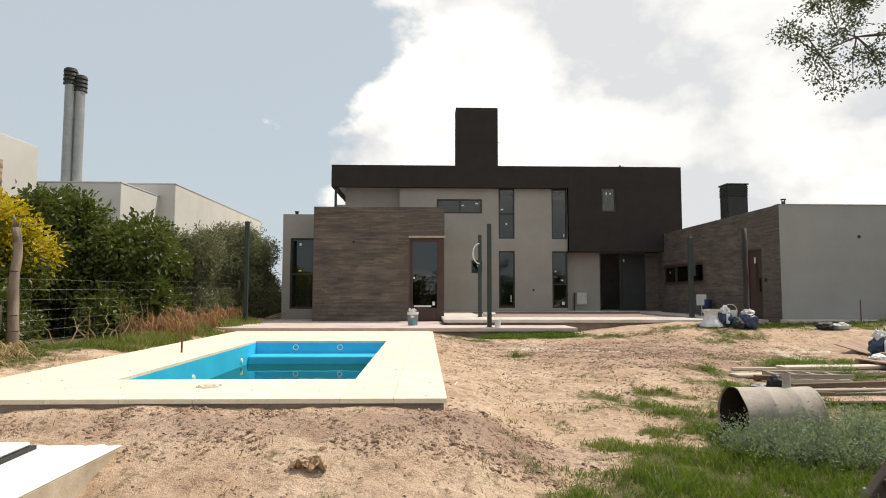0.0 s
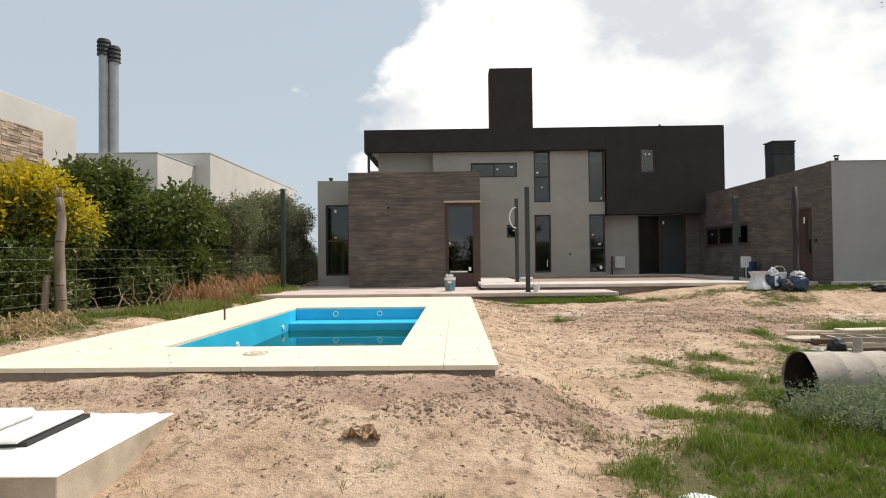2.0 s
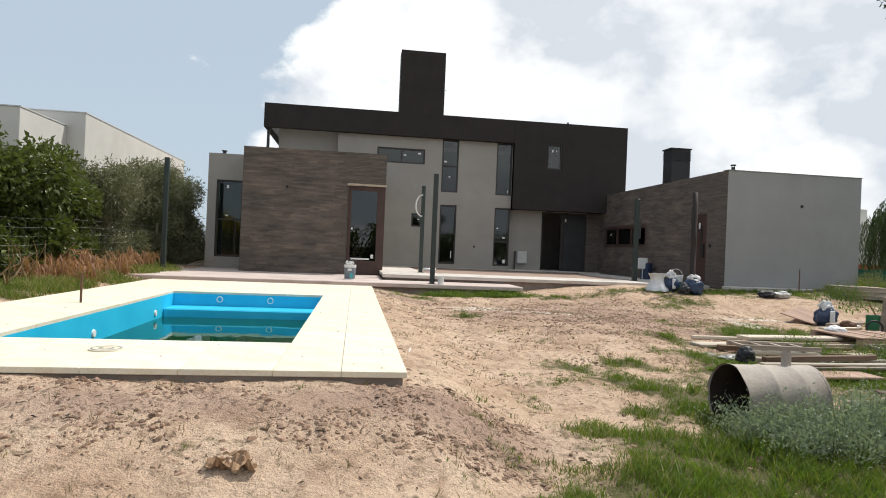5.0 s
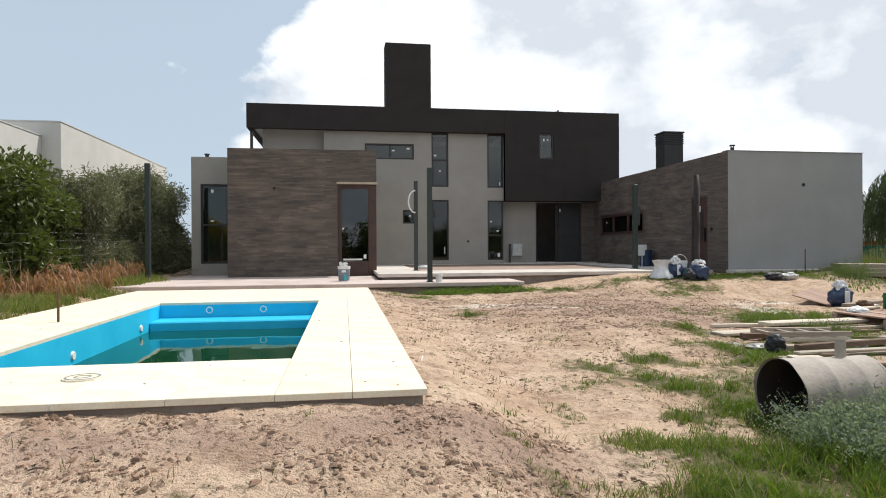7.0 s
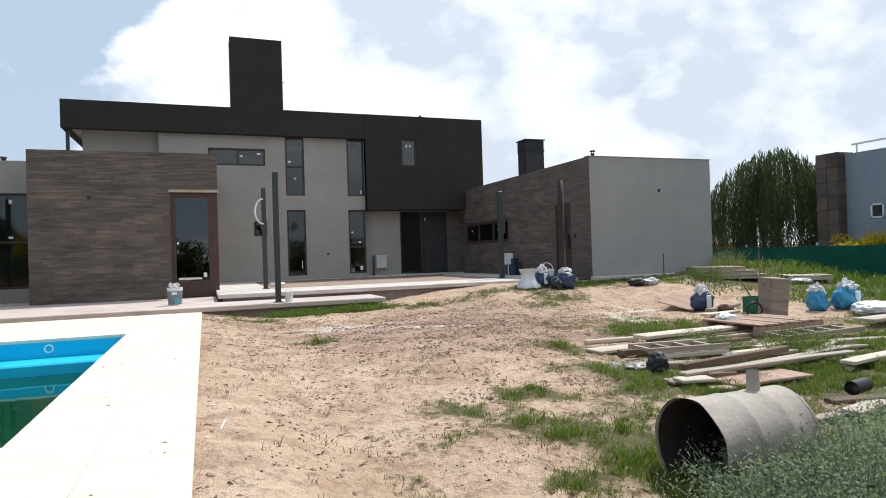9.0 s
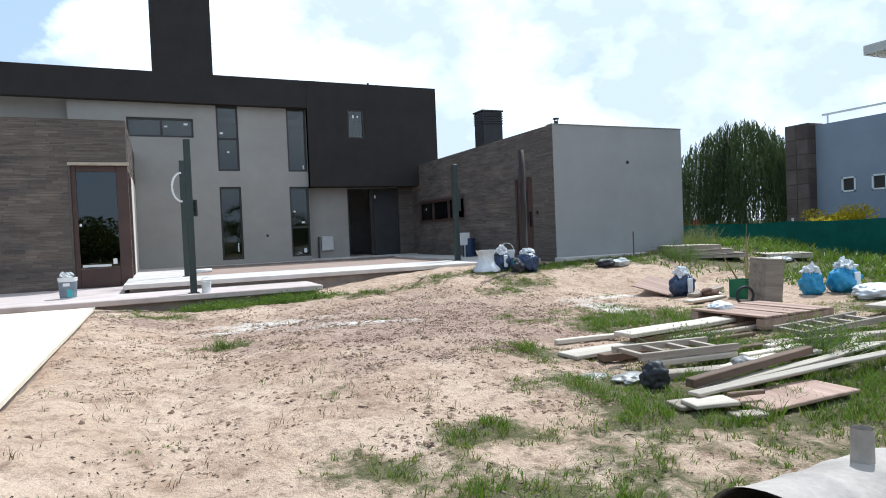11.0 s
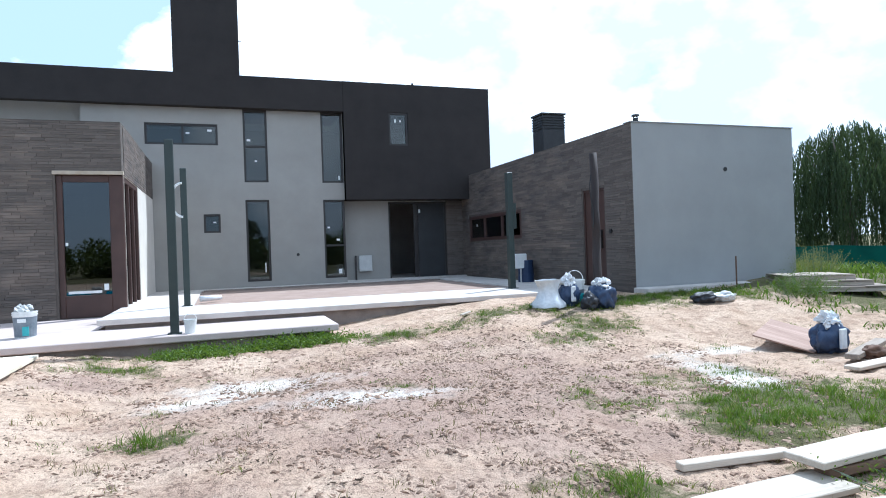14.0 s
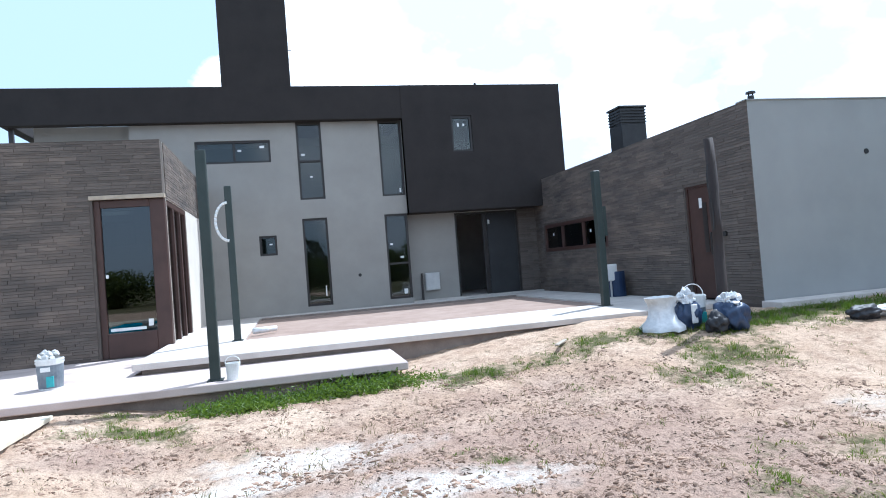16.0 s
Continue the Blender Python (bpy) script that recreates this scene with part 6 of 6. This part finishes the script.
def weed_bush(cx, cy, w, d, h, stems, seed, mat, label, leaf=0.023):
    rng = np.random.default_rng(seed)
    t = thing("weed_bush", (cx, cy, ground_z(cx, cy)), label, "weed")
    verts, faces = [], []
    bm = bmesh.new()
    for s in range(stems):
        a, r = rng.uniform(0, 6.283), math.sqrt(rng.random())
        bx0, by0 = math.cos(a) * r * w / 2, math.sin(a) * r * d / 2
        hh = h * (1 - 0.45 * r) * rng.uniform(0.6, 1.15)
        out = Vector((math.cos(a) * r, math.sin(a) * r, 0)) * 0.25 + Vector((rng.normal() * 0.1, rng.normal() * 0.1, 0))
        b0 = Vector((bx0, by0, -0.04))
        tip = b0 + out + Vector((0, 0, hh))
        if s % 3 == 0:
            tube(bm, b0, tip, 0.005, 0.002, 4, caps=False)
        for k in range(26):
            f = 0.15 + 0.85 * k / 25
            p = b0.lerp(tip, f) + Vector((rng.normal(), rng.normal(), rng.normal())) * 0.03
            q = Vector((rng.normal(), rng.normal(), rng.normal() + 0.5)).normalized() * leaf * rng.uniform(0.7, 1.5)
            sd = q.cross(Vector((rng.normal(), rng.normal(), rng.normal()))).normalized() * leaf * 0.24
            k0 = len(verts)
            verts += [p, p + q * 0.5 + sd, p + q, p + q * 0.5 - sd]
            faces += [(k0, k0 + 1, k0 + 2), (k0, k0 + 2, k0 + 3)]
    part("stem", bm, M_WEED, t)
    ob = mesh_from("foliage", [tuple(v) for v in verts], faces, mat)
    ob.parent = t


weed_bush(4.2, -20.55, 1.6, 0.8, 0.48, 750, 81, M_WEED, "silvery green bushy weed growing round the drum")
weed_bush(5.2, -20.5, 1.6, 1.1, 0.54, 650, 82, M_WEED, "silvery green bushy weed beside the drum")
weed_bush(3.42, -20.5, 0.5, 0.45, 0.42, 220, 83, M_WEED, "silvery weed at the drum's mouth")
weed_bush(6.4, -20.2, 1.6, 1.2, 0.5, 400, 84, M_WEED, "silvery green weed in the grass")
weed_bush(6.6, -16.6, 0.5, 0.5, 0.3, 140, 85, M_GRASS, "green weed growing through the planks")
weed_bush(7.3, -17.4, 0.5, 0.4, 0.5, 120, 86, M_GRASS, "tall green weed among the planks")
weed_bush(12.4, -10.6, 0.7, 0.6, 0.55, 160, 87, M_GRASS, "green weed by the board stack")
weed_bush(14.8, -8.9, 0.8, 0.8, 0.8, 160, 88, M_GRASS_DRY, "pale tall weed at the wall corner")
weed_bush(3.9, -9.72, 1.2, 0.3, 0.2, 220, 89, M_GRASS, "low green weed along the terrace edge", 0.04)
weed_bush(2.6, -9.85, 1.2, 0.35, 0.16, 200, 90, M_GRASS, "low green weed along the terrace edge", 0.04)


def clods():
    """Low crumbs half sunk in the soil, in loose clusters."""
    rng = np.random.default_rng(91)
    verts, faces = [], []
    n = 0
    while n < 30000:
        x, y = rng.uniform(-4.5, 8.5), rng.uniform(-23.5, -9.6)
        near_pool = -21.2 < y < -20.2 and x < 1.6
        w = 0.05 + 0.95 * damp(x, y) + 0.6 * near_pool
        if not on_soil(x, y) or rng.random() > w * max(0.0, 0.22 + 2.2 * noise.noise((x * 2.6, y * 2.6, 15.0))):
            continue
        s = 0.005 + 0.028 * rng.random() ** 3
        z = ground_z(x, y) - s * 0.12
        k = len(verts)
        a = rng.uniform(0, 6.28)
        m = 6
        sx, sy = s * rng.uniform(0.7, 1.6), s * rng.uniform(0.6, 1.1)
        for lvl, (r, h) in enumerate(((1.0, -0.25), (0.62, 0.3))):
            for i in range(m):
                b = i * 6.283 / m
                q = r * rng.uniform(0.45, 1.35)
                ux, uy = q * sx * math.cos(b), q * sy * math.sin(b)
                verts.append((x + ux * math.cos(a) - uy * math.sin(a), y + ux * math.sin(a) + uy * math.cos(a), z + h * s * rng.uniform(0.7, 1.3)))
        verts.append((x, y, z + s * rng.uniform(0.25, 0.7)))
        for i in range(m):
            j = (i + 1) % m
            faces += [(k + i, k + j, k + m + j, k + m + i), (k + m + i, k + m + j, k + 2 * m)]
        n += 1
    ob = mesh_from("soil_clods", verts, faces, M_CLOD)
    tagged(ob, "small dry soil clods and crumbs", "clods", kind="stuff")


clods()


def litter():
    """Dark leaf bits, bark and short twigs strewn over the sand in drifts."""
    rng = np.random.default_rng(92)
    verts, faces = [], []
    n = 0
    while n < 7000:
        x, y = rng.uniform(-4.8, 8.5), rng.uniform(-24.5, -9.6)
        if not on_soil(x, y) or rng.random() > max(0.0, 0.12 + 1.6 * noise.noise((x * 1.9, y * 1.9, 25.0)) + 0.4 * damp(x, y)):
            continue
        z = ground_z(x, y) + 0.004
        ln, w, a, b = 0.006 + 0.03 * rng.random() ** 3, rng.uniform(0.003, 0.008), rng.uniform(0, 6.283), rng.uniform(-0.35, 0.55)
        dx, dy, k = math.cos(a), math.sin(a), len(verts)
        for u, v, h in ((-1, 0, 0), (0, -1, 0.25), (1, 0, 1), (0, 1, 0.25), (0.1, 0, 0.9)):
            verts.append((x + dx * ln * u - dy * w * v, y + dy * ln * u + dx * w * v, z + h * ln * b * 0.6 + (0.006 if h == 0.9 else 0)))
        faces += [(k, k + 1, k + 4), (k + 1, k + 2, k + 4), (k + 2, k + 3, k + 4), (k + 3, k, k + 4)]
        n += 1
    tagged(mesh_from("soil_litter", verts, faces, M_LITTER), "dark leaf bits and short twigs strewn over the sand", "litter", kind="stuff")


litter()

# ---- fences ----
wf = thing("wire_fence", (-6.0, 0, 0), "wire fence with thin strands along the hedge", "fence")
for k in range(7):
    bm = bmesh.new()
    for j in range(10):
        y0, y1 = -24 + j * 2.0, -22 + j * 2.0
        tube(bm, (0, y0, ground_z(-6, y0) + 0.15 + k * 0.17), (0, y1, ground_z(-6, y1) + 0.15 + k * 0.17), 0.0017, 0.0017, 4, caps=False)
    part("wire", bm, M_PIPE, wf)
bm = bmesh.new()
for k in range(30):
    y0 = -22.0 + k * 0.5
    tube(bm, (0, y0, ground_z(-6, y0) + 0.13), (0, y0, ground_z(-6, y0) + 1.17), 0.0011, 0.0011, 3, caps=False)
tagged(part("mesh_wires", bm, M_PIPE, wf, "thin upright mesh wires"), "thin upright mesh wires", kind="stuff")
for k, py in enumerate((-22.2, -19.2, -4.2)):
    bm = bmesh.new()
    tube(bm, (0, py, ground_z(-6, py) - 0.1), (0.03, py, ground_z(-6, py) + 1.3), 0.045, 0.04, 9)
    part("post", bm, M_BARK, wf, "grey weathered fence post")
lp = thing("log_post", (-5.95, -16.0, ground_z(-5.95, -16.0) - 0.1), "rough grey split log post standing at the fence", "post")
bm = bmesh.new()
p = Vector((0, 0, 0))
for k in range(9):
    q = Vector((0.02 * math.sin(k * 1.3), 0.02 * math.cos(k * 1.9), 0.23 * (k + 1)))
    tube(bm, p, q, 0.088 - 0.003 * k, 0.085 - 0.003 * k, 12, caps=k == 8)
    p = q
tube(bm, p, p + Vector((-0.04, 0, 0.2)), 0.035, 0.008, 6)
tube(bm, p + Vector((0.05, 0, 0)), p + Vector((0.07, 0, 0.12)), 0.02, 0.006, 6)
bmesh.ops.remove_doubles(bm, verts=bm.verts, dist=0.012)
part("trunk", bm, M_BARK, lp, smooth=True)
bm = bmesh.new()
tube(bm, (-0.2, -0.12, 0), (-0.15, -0.1, 0.85), 0.06, 0.05, 9)
part("stump", bm, M_BARK, lp, "shorter dark post beside it")
bm = bmesh.new()
rnd = random.Random(95)
for k in range(26):
    y0 = rnd.uniform(-14.5, -10.5)
    a = Vector((rnd.uniform(-6.2, -5.5), y0, ground_z(-5.8, y0)))
    limbs(bm, a, [a + Vector((rnd.uniform(-.5, .5), rnd.uniform(-.8, .8), rnd.uniform(0.3, 0.8)))], 0.02, 5, rnd, 0.06, 4)
tagged(link_mesh("bare_sticks", bm, M_STRAW), "tangle of bare grey sticks under the hedge", "sticks", kind="stuff")
bm = bmesh.new()
for k in range(7):
    a = Vector((-5.3 + 0.1 * k, -4.6 - 0.12 * k, LOW_Z - 0.02 + 0.02 * k))
    limbs(bm, a, [a + Vector((0.9, 0.5 - 0.1 * k, 0.08 + 0.03 * k))], 0.022, 6, rnd, 0.05, 4)
solid("stick_pile", bm, M_BARK, "small pile of sticks beside the low wing", "sticks")

nf = thing("screen_fence", (17.0, 0, 0), "green shade cloth fence along the plot", "fence")
for j in range(14):
    y0 = -30 + j * 2.5
    bm = bmesh.new()
    rows = []
    for i in range(11):
        y = y0 + 0.25 * i
        bow = 0.04 * math.sin(math.pi * i / 10) + 0.02 * noise.noise((y * 1.5, 3, 0))
        sag = -0.03 * math.sin(math.pi * i / 10)
        rows.append([bm.verts.new((bow * (1 - 0.3 * k), y, -0.75 + k * (1.27 + sag) / 4)) for k in range(5)])
    for a, b in zip(rows, rows[1:]):
        for k in range(4):
            bm.faces.new((a[k], b[k], b[k + 1], a[k + 1]))
    bmesh.ops.solidify(bm, geom=bm.faces[:], thickness=0.004)
    part("cloth", bm, M_NET, nf)
    bm = bmesh.new()
    tube(bm, (0.06, y0, -0.8), (0.06, y0, 0.6), 0.03, 0.03, 8)
    part("post", bm, M_PIPE if j % 2 else M_GREYPL, nf, "pale fence post")

# ---- neighbours ----
nb = thing("neighbour_house", (22.0, -7.3, -0.8), "blue grey flat roofed house behind the green fence", "house")
nw = link_mesh("wall", pierced(16.0, 4.5, 0.25, [(0.85, 1.3, 2.18, 2.66), (1.8, 2.25, 2.18, 2.66)]), M_NBWALL_R, nb)
nw.matrix_basis = pose(0, 0, 0, 0, 0, -90)
for w0, w1, z0, z1 in ((0.85, 1.3, 2.18, 2.66), (1.8, 2.25, 2.18, 2.66)):
    wd = part("window", newbox(0.03, 0.06, -w1, -w0, z0, z1), M_FRAME, nb, "small dark window")
    for a in ((-0.02, 0.1, -w1, -w1 + 0.05, z0, z1), (-0.02, 0.1, -w0 - 0.05, -w0, z0, z1), (-0.02, 0.1, -w1, -w0, z1 - 0.05, z1), (-0.02, 0.1, -w1, -w0, z0, z0 + 0.05)):
        part("frame", newbox(*a), M_WHITE, wd, "white window frame")
part("roof", newbox(0.2, 10, -16, 0.2, 4.2, 4.45), M_CONC, nb)
part("rear_wall", newbox(0.25, 10, 0.0, 0.2, 0, 4.5), M_NBWALL_R, nb)
part("upper_storey", newbox(0.6, 8, -15.5, -2.2, 4.45, 8.1, bevel=0.01), M_NBWALL_R, nb)
part("canopy", newbox(-0.2, 1.0, -15.5, -1.75, 6.35, 6.65, bevel=0.01), M_NBWALL, nb, "pale projecting canopy slab")
part("service_box", newbox(-0.02, 0.0, -0.75, -0.6, 0.85, 1.0), M_FRAME, nb, "small dark box on the wall")
ac = thing("air_conditioner", (22.33, -9.95, 5.05), "white outdoor air conditioning unit on the upper wall", "air conditioner")
part("case", newbox(-0.02, 0.27, -0.4, 0.4, 0, 0.55, bevel=0.015), M_WHITE, ac)
bm = bmesh.new()
tube(bm, (-0.02, 0.12, 0.28), (-0.035, 0.12, 0.28), 0.22, 0.21, 24)
part("fan_grille", bm, M_FRAME, ac, "round dark fan grille")
bm = bmesh.new()
tube(bm, (-0.035, 0.12, 0.28), (-0.042, 0.12, 0.28), 0.06, 0.05, 16)
part("hub", bm, M_WHITE, ac)
rail = part("parapet_rail", newbox(0.05, 0.11, -16, -0.2, 4.78, 4.84), M_WHITE, nb, "white rail along the roof")
for k in range(9):
    part("baluster", newbox(0.06, 0.1, -0.4 - k * 1.9, -0.36 - k * 1.9, 4.5, 4.78), M_WHITE, rail)
col = part("pier", newbox(-0.35, 0.45, 0.02, 0.86, 0, 4.58), M_STONE_GAP, nb, "brown tiled corner pier")
tile_me = {}
for k in range(9):
    for side in range(3):
        a = (-0.372, -0.35, 0.04 + 0.42 * side, 0.44 + 0.42 * side, 0.02 + 0.505 * k, 0.5 + 0.505 * k)
        if side < 2:
            part("cladding_tile", newbox(*a, bevel=0.006), M_CLADTILE, col)
        else:
            part("cladding_tile", newbox(-0.34, 0.44, 0.0, 0.02, 0.02 + 0.505 * k, 0.5 + 0.505 * k, bevel=0.006), M_CLADTILE, col)

lb = thing("white_house", (-10.3, 1.0, -0.5), "white flat roofed neighbouring house of two plain blocks", "house")
part("block", newbox(-8, 0, 0, 14, 0, 5.75, bevel=0.01), M_NBWALL, lb)
part("block", newbox(-8.2, -0.66, -3.4, 0, 0, 5.2, bevel=0.01), M_NBWALL, lb)
part("roof_edge", newbox(-8.0, 0.02, -0.02, 14, 5.75, 5.79), M_GREYPL, lb)
part("roof_edge", newbox(-8.2, -0.64, -3.42, -0.03, 5.2, 5.24), M_GREYPL, lb)
for k, (fx, fy, ft) in enumerate(((-13.28, -1.9, 9.25), (-12.98, -1.75, 9.02))):
    fp = thing("flue_pipe", (fx, fy, 4.75), "tall grey metal flue with a black louvred cowl", "flue", "twin flues")
    bm = bmesh.new()
    tube(bm, (0, 0, 0), (0, 0, ft - 5.35), 0.185, 0.185, 20)
    part("pipe", bm, M_PIPE, fp, smooth=False)
    for j in range(4):
        bm = bmesh.new()
        tube(bm, (0, 0, ft - 5.4 + j * 0.16), (0, 0, ft - 5.3 + j * 0.16), 0.255, 0.235, 20)
        part("cowl_ring", bm, M_BLACK, fp)
    bm = bmesh.new()
    tube(bm, (0, 0, ft - 5.4), (0, 0, ft - 4.78), 0.2, 0.2, 16)
    part("cowl_core", bm, M_BLACK, fp)
sh = thing("stone_house", (-9.5, -11.1, -0.5), "neighbouring house with a tan ledger stone wall", "house")
part("wall", newbox(-0.25, -0.04, -10.0, 0.0, 0, 4.2), M_STONE_GAP, sh)
v, f = ledger(10.0, 4.2, [], 21, course=0.07, deep=0.05, lo=0.15, hi=0.5)
sk = mesh_from("stone_strips", v, f, M_TAN)
sk.parent = sh
sk.matrix_basis = pose(-0.03, -10.0, 0, 0, 0, 90)
tagged(sk, "tan split stone strips", kind="stuff")
part("block", newbox(-9, -1.05, -0.2, 3.0, 0, 5.2, bevel=0.01), M_NBWALL, sh)
part("roof", newbox(-6, -0.25, -10.0, -0.2, 3.9, 4.1), M_CONC, sh)
dish = thing("satellite_dish", (-11.3, -10.9, 4.7), "grey satellite dish on a short mast", "satellite dish")
bm = bmesh.new()
tube(bm, (0, 0, 0), (0, 0, 0.42), 0.025, 0.025, 8)
part("mast", bm, M_PIPE, dish)
bm = bmesh.new()
bmesh.ops.create_uvsphere(bm, u_segments=24, v_segments=12, radius=0.42)
bmesh.ops.delete(bm, geom=[q for q in bm.verts if q.co.z > -0.35], context='VERTS')
bmesh.ops.translate(bm, verts=bm.verts, vec=(0, 0, 0.39))
bmesh.ops.solidify(bm, geom=bm.faces[:], thickness=0.01)
r = part("reflector", bm, M_PIPE, dish, smooth=True)
r.matrix_basis = pose(0.0, -0.05, 0.5, 70, 0, 25)
fh = thing("distant_house", (40.5, 20.0, -0.8), "small white distant house with a red lower wall", "house")
part("wall", newbox(-3, 3, -3, 3, 1.6, 4.6), M_NBWALL, fh)
part("base", newbox(-3, 3, -3, 3, 0, 1.6), M_RED, fh, "red painted lower wall")
part("window", newbox(-1.5, -0.3, -3.05, -3.0, 2.3, 3.6), M_FRAME, fh)
part("chimney", newbox(-1.5, -0.9, -1, -0.4, 4.6, 5.9), M_NBWALL, fh)


# ---- crumbs on the coping ----
rnd = random.Random(99)
verts, faces = [], []
for _ in range(80):
    x, y = rnd.choice(((rnd.uniform(-0.3, 0.58), rnd.uniform(-20.1, -10.0)), (rnd.uniform(-4.2, -3.0), rnd.uniform(-20.1, -10.0)), (rnd.uniform(-3, -0.4), rnd.uniform(-13.1, -10.1)), (rnd.uniform(-3, 0.5), rnd.uniform(-20.1, -19.0))))
    s, a = rnd.uniform(0.004, 0.02), rnd.uniform(0, 6.28)
    k = len(verts)
    for i in range(5):
        r = s * rnd.uniform(0.4, 1.2)
        verts.append((x + r * math.cos(a + i * 1.256), y + r * 0.6 * math.sin(a + i * 1.256), COP_Z + 0.003))
    verts.append((x, y, COP_Z + 0.004 + s * 0.25))
    faces += [(k + i, k + (i + 1) % 5, k + 5) for i in range(5)]
tagged(mesh_from("soil_crumbs", verts, faces, M_CARD), "crumbs of soil scattered over the coping", "soil", kind="stuff")
